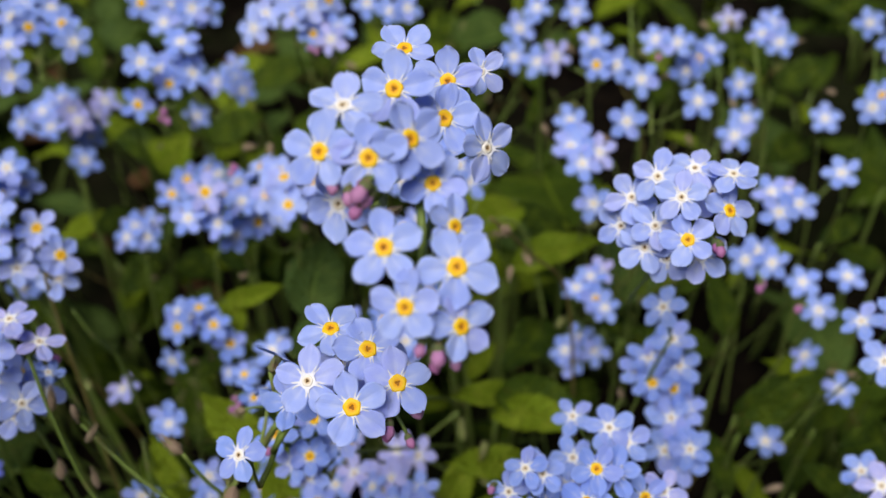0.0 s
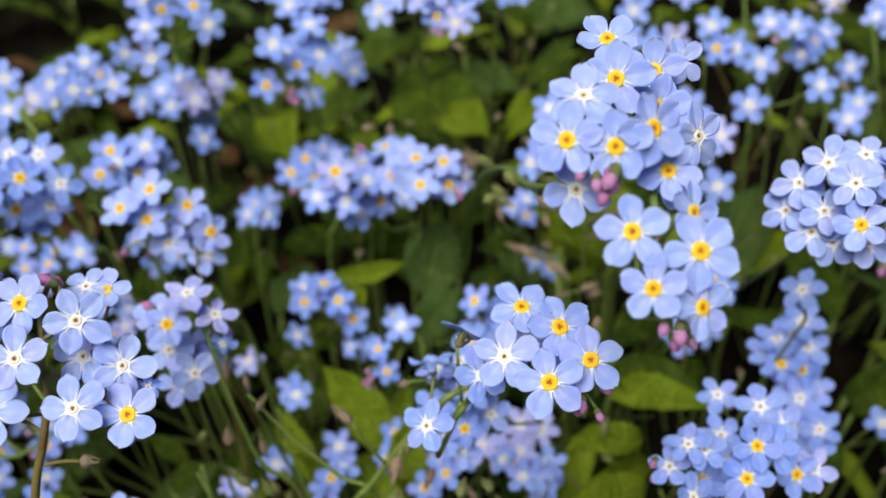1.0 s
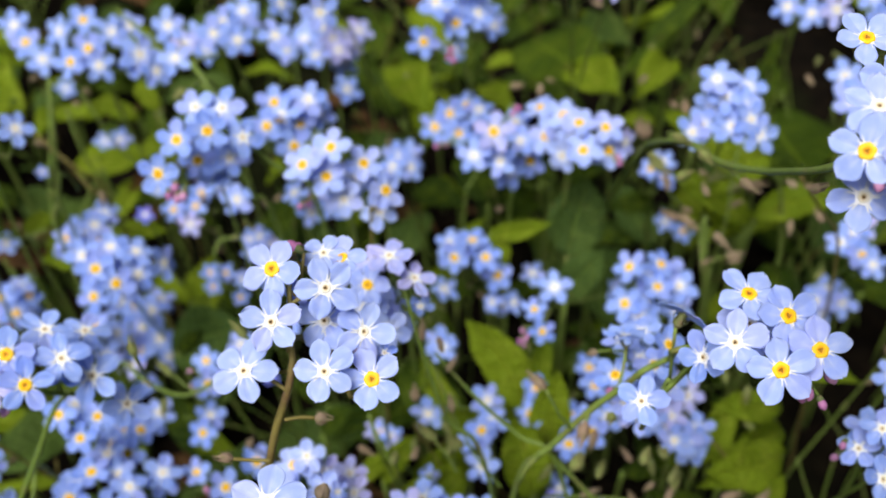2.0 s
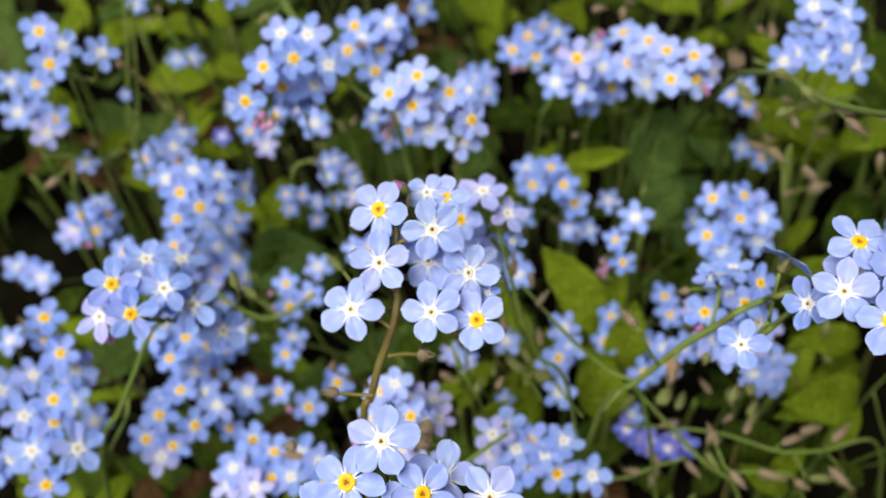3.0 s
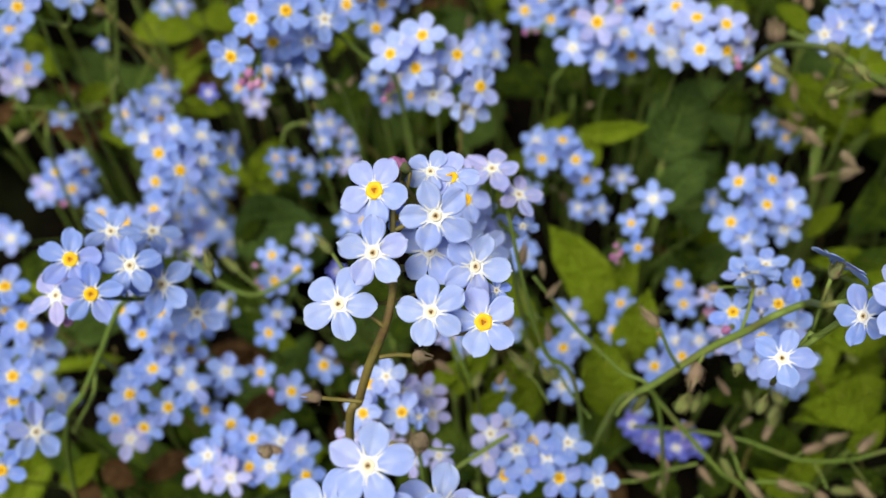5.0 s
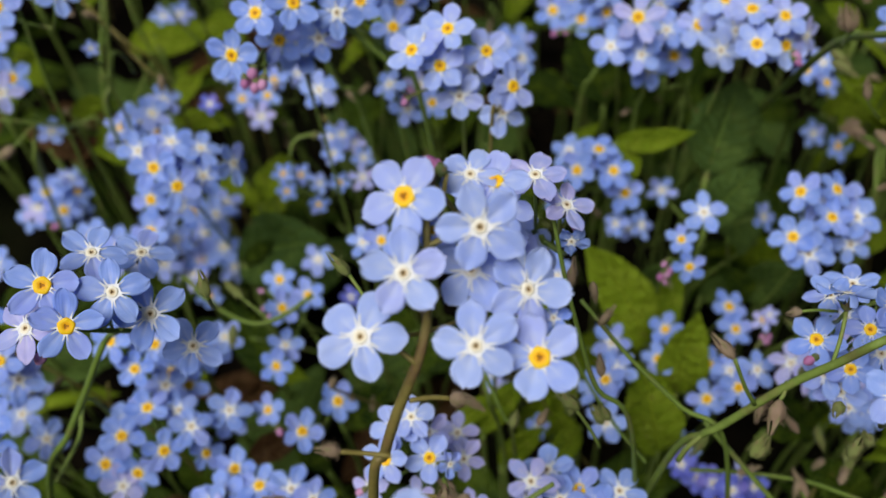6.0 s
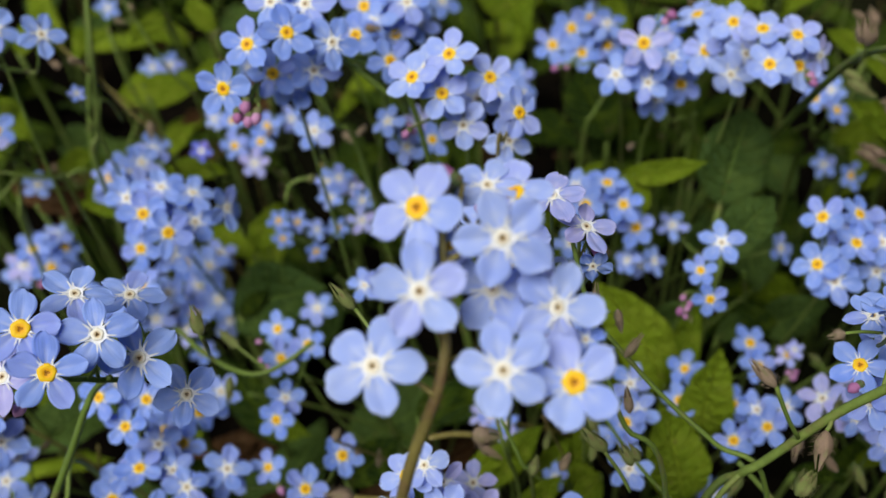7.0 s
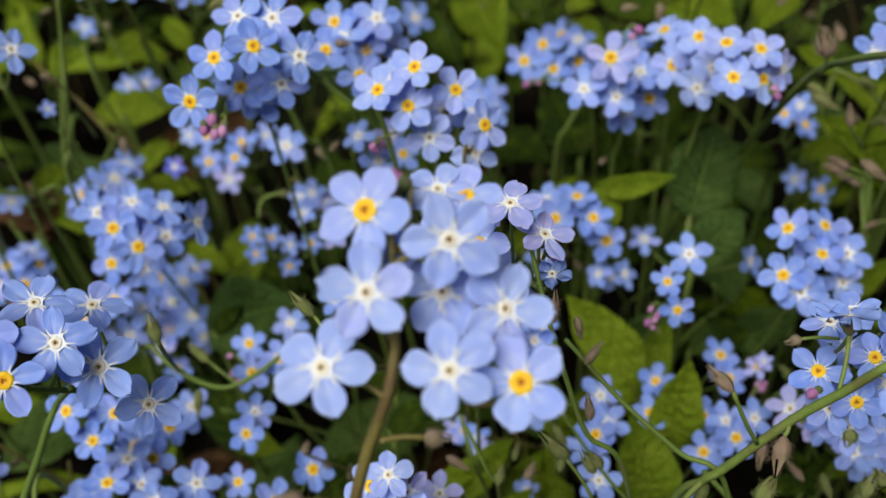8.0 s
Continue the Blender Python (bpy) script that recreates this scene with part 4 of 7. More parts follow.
plant('small low forget-me-not with pale blue flowers among leaves', (-155, 291), 6.4, [
    (-152.4, 216.3, 98.4, -85, 40, 52, "Y"),
    (-148.5, 219.3, 95.3, -60, 46, 48, "Y"),
    (-141.8, 215.0, 97.1, -49, 39, 49, "W"),
    (-135.6, 214.5, 98.6, -60, 45, 44, "Y0.95"),
    (-149.0, 208.5, 99.6, -83, 42, 36, "Y"),
    (-139.7, 206.2, 97.9, -70, 20, 10, "Y0.95")],
    [])
plant('small low forget-me-not with pale blue flowers among leaves', (-134, 280), 7.2, [
    (-136.0, 214.7, 109.3, -80, 64, 42, "W"),
    (-127.1, 212.5, 110.9, -59, 36, 31, "W"),
    (-131.8, 219.7, 109.0, -61, 66, 55, "P"),
    (-134.5, 219.7, 111.8, -68, 51, 4, "W"),
    (-125.5, 204.5, 111.6, -50, 50, 1, "P"),
    (-138.5, 222.0, 108.6, -81, 56, 33, "W")],
    [])
plant('small low forget-me-not with pale blue flowers among leaves', (-61, 276), 9.7, [
    (-70.5, 203.6, 121.1, -103, 39, 64, "Y"),
    (-61.7, 207.3, 118.2, -73, 58, 5, "Y"),
    (-58.2, 207.8, 110.4, -70, 41, 16, "Y"),
    (-65.7, 210.4, 121.9, 28, 87, 22, "Y"),
    (-68.2, 211.3, 118.2, -97, 57, 64, "W"),
    (-64.1, 210.4, 118.4, -53, 45, 29, "W"),
    (-73.0, 213.3, 118.0, -131, 61, 55, "W"),
    (-73.6, 201.4, 110.4, -103, 14, 49, "W")],
    [])
plant('small low forget-me-not with pale blue flowers among leaves', (-48, 246), 8.2, [
    (-56.5, 208.1, 97.5, -84, 32, 51, "W"),
    (-59.5, 205.2, 101.4, -144, 39, 49, "W"),
    (-53.3, 205.0, 102.0, -34, 39, 38, "W")],
    [])
plant('small low forget-me-not with pale blue flowers among leaves', (-37, 208), 9.2, [
    (-46.9, 172.3, 89.9, -107, 55, 40, "Y"),
    (-45.4, 181.0, 90.6, -87, 55, 6, "Y"),
    (-41.9, 175.5, 92.6, -72, 61, 4, "Y"),
    (-35.0, 171.5, 91.2, -109, 34, 32, "Y"),
    (-35.8, 160.9, 92.1, -88, 49, 39, "Y"),
    (-30.0, 189.0, 91.8, -52, 74, 17, "Y"),
    (-28.4, 182.9, 90.9, -67, 67, 5, "Y")],
    [])
plant('small low forget-me-not with pale blue flowers among leaves', (-19, 219), 9.1, [
    (-29.9, 160.1, 99.3, -91, 49, 90, "Y"),
    (-25.8, 165.0, 100.1, -68, 53, 9, "W"),
    (-30.9, 167.1, 95.5, -98, 61, 46, "W")],
    [(-23.3, 174.5, 98.0), (-22.5, 176.1, 98.0), (-23.8, 175.6, 98.0)])
plant('pale lilac forget-me-not with fading flowers on a stem', (-27, 208), 6.3, [
    (-22.7, 182.7, 96.0, -127, 55, 32, "L"),
    (-21.4, 183.2, 97.5, -87, 76, 18, "P0.8")],
    [])
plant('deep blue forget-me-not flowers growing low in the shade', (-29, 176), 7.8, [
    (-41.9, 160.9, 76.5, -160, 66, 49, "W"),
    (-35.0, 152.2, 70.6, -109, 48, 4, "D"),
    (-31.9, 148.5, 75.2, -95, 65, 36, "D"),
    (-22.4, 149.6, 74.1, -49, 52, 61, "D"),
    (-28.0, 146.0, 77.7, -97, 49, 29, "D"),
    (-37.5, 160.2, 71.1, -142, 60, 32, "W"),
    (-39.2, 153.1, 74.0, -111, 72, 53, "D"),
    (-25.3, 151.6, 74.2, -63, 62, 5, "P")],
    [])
plant('small low forget-me-not with pale blue flowers among leaves', (-51, 230), 9.4, [
    (-59.6, 157.1, 101.1, -134, 64, 61, "Y"),
    (-58.8, 146.8, 99.7, -106, 52, 23, "W"),
    (-57.2, 160.0, 101.4, -87, 74, 56, "W"),
    (-61.8, 156.5, 97.5, -161, 70, 28, "W")],
    [])
plant('small low forget-me-not with pale blue flowers among leaves', (-89, 217), 6.9, [
    (-90.3, 168.2, 82.9, -86, 59, 29, "Y"),
    (-92.4, 168.9, 82.8, -132, 76, 33, "P"),
    (-74.4, 152.1, 85.3, -55, 44, 59, "W"),
    (-84.0, 160.3, 87.0, -87, 49, 36, "P"),
    (-86.5, 165.3, 85.2, -76, 78, 22, "W")],
    [])
plant('sky-blue forget-me-not with faded white-eyed flowers on a stem', (-195, 215), 10.6, [
    (-182.8, 192.5, 172.1, -21, 42, 100, "W"),
    (-195.7, 196.7, 170.7, -29, 49, 16, "W"),
    (-201.9, 198.5, 173.6, -66, 54, 71, "Y"),
    (-198.0, 191.5, 168.5, -61, 38, 5, "Y")],
    [])
plant('small low forget-me-not with pale blue flowers among leaves', (-226, 255), 10.6, [
    (-223.6, 216.3, 126.5, -41, 41, 13, "Y"),
    (-236.2, 232.3, 127.2, -57, 53, 61, "Y"),
    (-229.2, 216.3, 130.2, -41, 41, 53, "W"),
    (-244.0, 230.8, 128.8, -36, 57, 33, "W"),
    (-231.8, 212.4, 132.1, -53, 48, 69, "W"),
    (-220.3, 206.4, 130.0, -55, 29, 54, "P")],
    [])
plant('small low forget-me-not with pale blue flowers among leaves', (-225, 287), 8.8, [
    (-221.8, 219.8, 104.3, -41, 56, 51, "W"),
    (-211.8, 282.9, 99.7, -70, 48, 34, "W"),
    (-205.7, 282.9, 101.0, -48, 42, 53, "W"),
    (-240.9, 317.3, 99.9, -51, 50, 22, "W"),
    (-179.3, 283.2, 100.5, -29, 49, 40, "W")],
    [])
plant('pale lilac forget-me-not with fading flowers on a stem', (-222, 274), 10.6, [
    (-229.8, 215.7, 82.4, -55, 53, 45, "Y"),
    (-221.4, 218.3, 81.3, -10, 45, 20, "Y"),
    (-224.4, 212.7, 78.3, -46, 37, 35, "Y"),
    (-232.2, 211.9, 79.4, -52, 59, 52, "P"),
    (-228.3, 215.8, 78.5, -70, 61, 44, "W"),
    (-224.2, 220.2, 83.8, -3, 86, 48, "W"),
    (-234.5, 210.4, 76.6, -91, 48, 44, "W"),
    (-222.3, 215.6, 75.4, -39, 15, 51, "W")],
    [(-228.0, 209.5, 74.4), (-226.9, 210.2, 74.5)])
plant('small low forget-me-not with pale blue flowers among leaves', (-227, 246), 10.6, [
    (-231.6, 184.3, 87.8, -52, 40, 68, "Y"),
    (-226.0, 180.5, 90.4, -66, 60, 51, "W"),
    (-235.7, 183.8, 90.4, -54, 52, 56, "W")],
    [])
plant('sky-blue forget-me-not with yellow-eyed flowers on a green stem', (-167, 174), 10.6, [
    (-165.2, 128.3, 101.1, -51, 51, 38, "Y"),
    (-153.9, 125.5, 102.2, -42, 39, 62, "Y"),
    (-161.6, 123.6, 93.9, -82, 32, 47, "Y"),
    (-168.9, 123.8, 95.5, -81, 55, 69, "Y"),
    (-158.7, 132.4, 107.6, -25, 82, 67, "Y"),
    (-149.2, 131.2, 103.8, -31, 61, 58, "W"),
    (-147.6, 130.0, 94.5, -12, 39, 34, "Y0.8"),
    (-143.7, 138.7, 99.6, -24, 62, 26, "W"),
    (-158.2, 140.2, 104.6, -19, 70, 55, "W"),
    (-164.5, 120.5, 92.6, -58, 53, 18, "P"),
    (-152.9, 134.2, 104.7, 2, 70, 38, "W"),
    (-166.1, 134.1, 99.4, -64, 71, 57, "W")],
    [])
plant('sky-blue forget-me-not with yellow-eyed flowers on a green stem', (-182, 153), 10.6, [
    (-182.8, 117.4, 122.6, -58, 53, 34, "Y"),
    (-181.9, 112.8, 119.5, -11, 53, 11, "Y"),
    (-170.3, 103.7, 124.7, -33, 37, 60, "W1.15"),
    (-176.9, 96.3, 119.3, -57, 38, 33, "Y"),
    (-186.0, 105.9, 116.6, -32, 66, 56, "W1.2"),
    (-188.5, 134.3, 133.1, -7, 73, 7, "Y"),
    (-189.0, 131.3, 127.2, 48, 54, 48, "Y"),
    (-183.7, 128.0, 127.3, -41, 64, 26, "Y"),
    (-182.3, 128.2, 120.3, -16, 63, 1, "W"),
    (-189.3, 112.8, 121.4, -47, 48, 17, "W"),
    (-190.0, 113.2, 110.4, -41, 64, 35, "W"),
    (-190.3, 123.0, 124.1, -16, 55, 64, "W")],
    [])
plant('small low forget-me-not with pale blue flowers among leaves', (-200, 166), 10.6, [
    (-197.4, 136.4, 90.1, -51, 65, 17, "W"),
    (-188.3, 130.5, 90.6, -26, 53, 13, "W"),
    (-199.8, 144.5, 86.7, -49, 76, 56, "W"),
    (-202.2, 142.1, 92.7, -7, 75, 62, "W"),
    (-225.6, 155.7, 90.3, -122, 75, 23, "W"),
    (-219.9, 141.2, 90.5, -9, 49, 67, "W")],
    [])
plant('sky-blue forget-me-not with yellow-eyed flowers on a green stem', (-197, 152), 10.6, [
    (-201.5, 102.7, 107.2, -45, 53, 16, "Y"),
    (-196.9, 108.6, 106.4, -40, 58, 68, "W"),
    (-205.5, 95.9, 97.9, -54, 29, 67, "W"),
    (-198.3, 119.0, 121.8, 3, 55, 53, "W"),
    (-208.4, 114.0, 114.6, -28, 61, 34, "Y")],
    [])
plant('small low forget-me-not with pale blue flowers among leaves', (-137, 192), 10.2, [
    (-132.1, 122.4, 97.5, -95, 88, 16, "Y"),
    (-140.0, 119.9, 96.7, -96, 66, 44, "Y"),
    (-130.9, 115.0, 97.6, -55, 52, 49, "Y"),
    (-138.4, 113.2, 97.6, -132, 53, 67, "P"),
    (-140.2, 127.6, 93.5, -57, 66, 57, "Y"),
    (-133.8, 110.8, 99.5, -77, 54, 2, "P"),
    (-124.6, 121.8, 99.2, -27, 56, 18, "W"),
    (-117.2, 115.4, 96.3, -27, 45, 31, "Y"),
    (-119.5, 120.5, 98.6, -42, 45, 50, "W"),
    (-135.9, 118.8, 94.6, 31, 73, 46, "W"),
    (-141.0, 115.7, 99.2, -66, 69, 44, "W"),
    (-125.9, 115.6, 97.9, -50, 59, 45, "W"),
    (-142.7, 113.4, 94.6, -105, 58, 19, "P")],
    [])
plant('deep blue forget-me-not flowers growing low in the shade', (-62, 164), 10.2, [
    (-70.2, 120.0, 124.3, -176, 68, 30, "W"),
    (-64.0, 117.9, 122.4, -119, 73, 9, "Y"),
    (-56.7, 118.4, 122.7, -80, 85, 54, "W"),
    (-64.7, 114.1, 118.3, -114, 57, 9, "Y"),
    (-57.7, 113.9, 115.4, -72, 55, 9, "Y"),
    (-73.3, 115.9, 118.6, -103, 55, 9, "P"),
    (-69.3, 113.5, 114.1, -122, 53, 48, "Y"),
    (-49.6, 115.6, 112.9, -59, 58, 57, "W"),
    (-72.8, 116.4, 126.5, -110, 45, 16, "P"),
    (-67.3, 115.3, 122.8, -102, 57, 17, "W"),
    (-60.8, 115.6, 121.4, -86, 57, 65, "W")],
    [])
plant('small low forget-me-not with pale blue flowers among leaves', (-73, 252), 9.9, [
    (-73.1, 186.0, 101.3, -85, 67, 26, "W"),
    (-74.6, 161.4, 102.0, -88, 24, 24, "W"),
    (-58.9, 167.7, 101.1, -65, 48, 49, "W"),
    (-90.1, 201.4, 99.3, -140, 71, 62, "P"),
    (-74.4, 188.8, 100.7, -61, 61, 58, "W")],
    [])
plant('sky-blue forget-me-not with faded white-eyed flowers on a stem', (95, 320), 9.3, [
    (40.4, 137.7, 211.7, -119, 40, 95, "U"),
    (43.0, 131.2, 212.0, -119, 41, 30, "U"),
    (51.2, 131.9, 208.5, -54, 47, 60, "V"),
    (43.8, 127.1, 206.5, -99, 43, 40, "V"),
    (52.0, 135.3, 213.3, -92, 77, 17, "U"),
    (46.3, 137.7, 213.0, -119, 72, 14, "U"),
    (36.7, 139.2, 206.6, -98, 39, 53, "U"),
    (38.7, 133.6, 200.1, -117, 37, 16, "U"),
    (35.3, 138.4, 201.2, -119, 31, 15, "U"),
    (40.0, 133.6, 204.6, -110, 38, 0, "U"),
    (49.7, 137.4, 208.5, -107, 44, 40, "U"),
    (47.1, 129.6, 201.0, -102, 33, 42, "U"),
    (42.2, 132.0, 199.1, -116, 29, 41, "U")],
    [(49.3, 127.0, 204.5), (48.9, 128.0, 204.4)])
plant('small low forget-me-not with pale blue flowers among leaves', (110, 297), 10.6, [
    (94.8, 225.9, 145.8, -111, 53, 64, "W"),
    (95.2, 218.1, 144.7, -122, 24, 8, "W"),
    (101.2, 220.7, 145.5, -108, 30, 34, "W"),
    (100.3, 229.7, 143.1, -123, 63, 15, "P")],
    [])
plant('pale lilac forget-me-not with fading flowers on a stem', (86, 256), 10.5, [
    (87.6, 215.1, 130.6, -123, 25, 20, "W"),
    (94.8, 214.8, 129.6, -88, 38, 16, "W"),
    (92.4, 220.6, 129.2, -127, 52, 66, "W")],
    [(90.0, 206.0, 130.0), (88.7, 204.1, 130.0)])
plant('small low forget-me-not with pale blue flowers among leaves', (106, 248), 10.6, [
    (105.8, 216.7, 120.5, -119, 60, 50, "W"),
    (107.6, 206.2, 119.0, -140, 39, 12, "W"),
    (120.1, 220.2, 119.2, -104, 67, 38, "W")],
    [(102.0, 206.4, 120.0)])
plant('sky-blue forget-me-not with faded white-eyed flowers on a stem', (102, 215), 10.6, [
    (100.1, 169.8, 148.0, -171, 69, 56, "W"),
    (99.7, 155.4, 149.5, -115, 49, 68, "W"),
    (108.2, 169.9, 149.4, -100, 62, 64, "W")],
    [])
plant('small low forget-me-not with pale blue flowers among leaves', (108, 251), 10.6, [
    (107.6, 207.0, 100.8, -171, 44, 2, "W"),
    (113.3, 193.8, 100.2, -118, 58, 27, "W"),
    (89.3, 178.7, 97.1, -125, 19, 69, "W")],
    [])
plant('sky-blue forget-me-not with faded white-eyed flowers on a stem', (86, 161), 10.3, [
    (94.9, 141.8, 129.2, -157, 66, 40, "W"),
    (94.5, 133.0, 135.5, -116, 44, 48, "P"),
    (100.5, 135.4, 134.1, -136, 64, 68, "W")],
    [])
plant('sky-blue forget-me-not with faded white-eyed flowers on a stem', (52, 180), 10.6, [
    (51.4, 161.6, 161.3, -137, 54, 40, "W")],
    [])
plant('sky-blue forget-me-not with yellow-eyed flowers on a green stem', (61, 199), 10.4, [
    (53.2, 167.4, 131.9, -142, 54, 27, "Y"),
    (58.5, 167.2, 130.1, -153, 46, 45, "Y"),
    (52.6, 172.4, 135.7, -136, 73, 42, "W"),
    (59.9, 170.8, 134.3, -104, 61, 33, "W"),
    (56.9, 161.1, 126.7, -94, 44, 44, "W"),
    (58.4, 157.6, 123.5, -111, 42, 28, "W"),
    (59.2, 153.3, 119.8, -106, 46, 62, "W"),
    (56.1, 173.6, 136.4, -99, 62, 40, "W"),
    (50.9, 171.4, 131.8, -132, 71, 36, "W"),
    (55.9, 165.4, 127.0, -120, 65, 24, "W"),
    (61.2, 164.3, 126.2, -121, 56, 40, "W"),
    (55.1, 155.5, 121.8, -120, 30, 63, "W"),
    (60.2, 153.7, 124.0, -90, 40, 40, "W"),
    (58.2, 173.7, 140.1, -123, 67, 10, "W")],
    [])
plant('sky-blue forget-me-not with yellow-eyed flowers on a green stem', (33, 187), 9.2, [
    (28.4, 127.9, 152.9, -91, 54, 43, "W"),
    (29.9, 112.5, 168.2, -85, 57, 51, "Y"),
    (33.6, 113.6, 165.6, -84, 64, 71, "Y"),
    (27.9, 108.5, 164.1, -87, 57, 71, "Y"),
    (40.4, 116.9, 154.4, -81, 47, 32, "Y"),
    (21.9, 113.2, 157.7, -125, 34, 10, "Y"),
    (19.5, 121.1, 157.7, -154, 60, 67, "W"),
    (26.0, 116.4, 158.5, -116, 56, 33, "W"),
    (26.6, 109.4, 159.3, -125, 57, 56, "W"),
    (34.8, 127.7, 161.5, -105, 54, 34, "W"),
    (29.4, 137.4, 154.1, -122, 67, 69, "W"),
    (37.9, 125.7, 159.6, -94, 57, 25, "W"),
    (18.7, 106.3, 161.8, -156, 33, 5, "W"),
    (44.4, 119.1, 153.3, -96, 43, 62, "P")],
    [(13.9, 116.9, 153.6)])
plant('sky-blue forget-me-not with yellow-eyed flowers on a green stem', (18, 185), 7.8, [
    (20.5, 111.7, 168.1, -81, 67, 16, "W"),
    (17.6, 111.9, 169.4, -134, 66, 49, "W"),
    (14.8, 111.9, 163.4, -100, 42, 21, "W")],
    [(11.8, 111.7, 164.6)])
plant('small low forget-me-not with pale blue flowers among leaves', (43, 242), 9.4, [
    (45.9, 221.6, 120.5, -133, 55, 28, "W"),
    (46.2, 211.7, 120.4, -79, 40, 12, "Y"),
    (41.1, 216.0, 121.1, -124, 62, 30, "W"),
    (48.6, 223.7, 120.8, -133, 63, 61, "P"),
    (47.8, 206.4, 121.9, -89, 40, 15, "W")],
    [])
plant('small low forget-me-not with pale blue flowers among leaves', (38, 256), 10.6, [
    (41.2, 216.7, 91.2, -74, 50, 20, "W"),
    (48.4, 220.0, 92.4, -74, 50, 50, "W"),
    (44.2, 222.6, 94.9, -113, 56, 54, "W"),
    (39.4, 217.7, 95.0, -129, 39, 3, "W")],
    [])
plant('sky-blue forget-me-not with yellow-eyed flowers on a green stem', (85, 343), 10.6, [
    (70.9, 282.7, 165.0, -122, 46, 47, "W"),
    (75.9, 274.6, 167.8, -120, 37, 29, "W"),
    (83.3, 276.6, 160.9, -62, 36, 15, "Y"),
    (79.9, 275.3, 157.9, -108, 16, 54, "W"),
    (87.7, 281.2, 161.4, -86, 39, 10, "W")],
    [(69.9, 272.1, 164.6)])
plant('pale lilac forget-me-not with fading flowers on a stem', (39, 295), 10.6, [
    (49.6, 270.6, 170.6, -101, 38, 9, "W"),
    (48.6, 256.7, 170.3, -73, 36, 14, "Y"),
    (54.7, 258.9, 169.0, -82, 34, 67, "W"),
    (37.9, 263.1, 170.1, -132, 20, 69, "P")],
    [])
plant('sky-blue forget-me-not with faded white-eyed flowers on a stem', (67, 292), 10.6, [
    (62.3, 257.6, 164.9, -96, 33, 54, "W"),
    (54.8, 235.4, 164.1, -123, 26, 23, "W"),
    (75.1, 241.5, 166.2, -74, 45, 72, "W")],
    [])
plant('pale lilac forget-me-not with fading flowers on a stem', (31, 268), 10.6, [
    (41.6, 251.9, 154.7, -126, 41, 52, "W"),
    (39.7, 235.0, 156.6, -103, 56, 68, "W"),
    (42.3, 229.4, 154.5, -89, 54, 60, "W"),
    (41.9, 240.3, 156.0, -106, 54, 51, "W"),
    (47.3, 232.8, 155.9, -76, 45, 12, "P"),
    (43.4, 213.0, 152.8, -101, 23, 41, "W")],
    [])
plant('sky-blue forget-me-not with faded white-eyed flowers on a stem', (41, 327), 10.6, [
    (29.2, 290.7, 166.2, -104, 27, 46, "W"),
    (26.3, 273.2, 165.3, -118, 29, 70, "W"),
    (32.9, 270.2, 164.8, -89, 36, 25, "W"),
    (49.4, 309.4, 162.9, -100, 35, 54, "W"),
    (36.3, 310.1, 164.0, -110, 51, 69, "W")],
    [])
plant('sky-blue forget-me-not with faded white-eyed flowers on a stem', (121, 338), 10.6, [
    (113.7, 304.3, 159.3, -121, 35, 5, "W"),
    (111.9, 288.2, 160.1, -98, 31, 13, "W"),
    (107.9, 293.7, 160.5, -123, 55, 4, "W")],
    [])
plant('sky-blue forget-me-not with faded white-eyed flowers on a stem', (130, 302), 10.6, [
    (129.4, 281.6, 135.5, -107, 46, 95, "W")],
    [])
plant('sky-blue forget-me-not with faded white-eyed flowers on a stem', (112, 300), 10.6, [
    (114.1, 228.0, 150.0, -136, 54, 60, "W")],
    [])
plant('sky-blue forget-me-not with yellow-eyed flowers on a green stem', (132, 303), 10.6, [
    (130.9, 251.6, 160.6, -88, 41, 68, "Y"),
    (126.5, 246.0, 160.2, -118, 21, 35, "W"),
    (145.4, 301.7, 159.5, -110, 21, 50, "W"),
    (147.2, 284.3, 160.0, -132, 31, 48, "W")],
    [])
plant('small low forget-me-not with pale blue flowers among leaves', (103, 318), 10.6, [
    (101.2, 275.3, 140.0, -108, 43, 26, "W"),
    (104.3, 296.0, 141.0, -128, 30, 42, "W"),
    (95.6, 266.7, 139.1, -107, 44, 31, "W"),
    (113.6, 350.0, 139.1, -111, 39, 35, "P")],
    [])
plant('sky-blue forget-me-not with pink buds below open flowers', (-50, 319), 10.6, [
    (-36.3, 262.2, 186.0, -96, 38, 11, "V"),
    (-45.6, 265.0, 185.0, -79, 47, 10, "U"),
    (-27.8, 267.3, 187.7, -43, 34, 17, "V"),
    (-48.7, 261.3, 182.5, -113, 31, 38, "U"),
    (-31.9, 261.0, 189.0, -67, 28, 57, "U"),
    (-40.7, 268.9, 189.1, -77, 33, 34, "U")],
    [(-31.1, 257.0, 177.4), (-33.2, 258.3, 177.5), (-29.8, 259.6, 177.5)])
plant('pale lilac forget-me-not with fading flowers on a stem', (-34, 324), 9.9, [
    (-31.9, 260.3, 180.7, -115, 25, 52, "Y"),
    (-26.6, 255.4, 181.2, -84, 33, 38, "P"),
    (-24.6, 261.1, 181.8, -70, 57, 34, "W"),
    (-29.6, 262.9, 182.0, -90, 25, 33, "P")],
    [])
plant('sky-blue forget-me-not with faded white-eyed flowers on a stem', (-15, 331), 10.6, [
    (-12.1, 297.4, 170.1, -70, 42, 25, "W"),
    (-6.7, 300.0, 169.8, -60, 45, 42, "W"),
    (-19.7, 304.5, 170.1, -101, 31, 56, "W")],
    [])
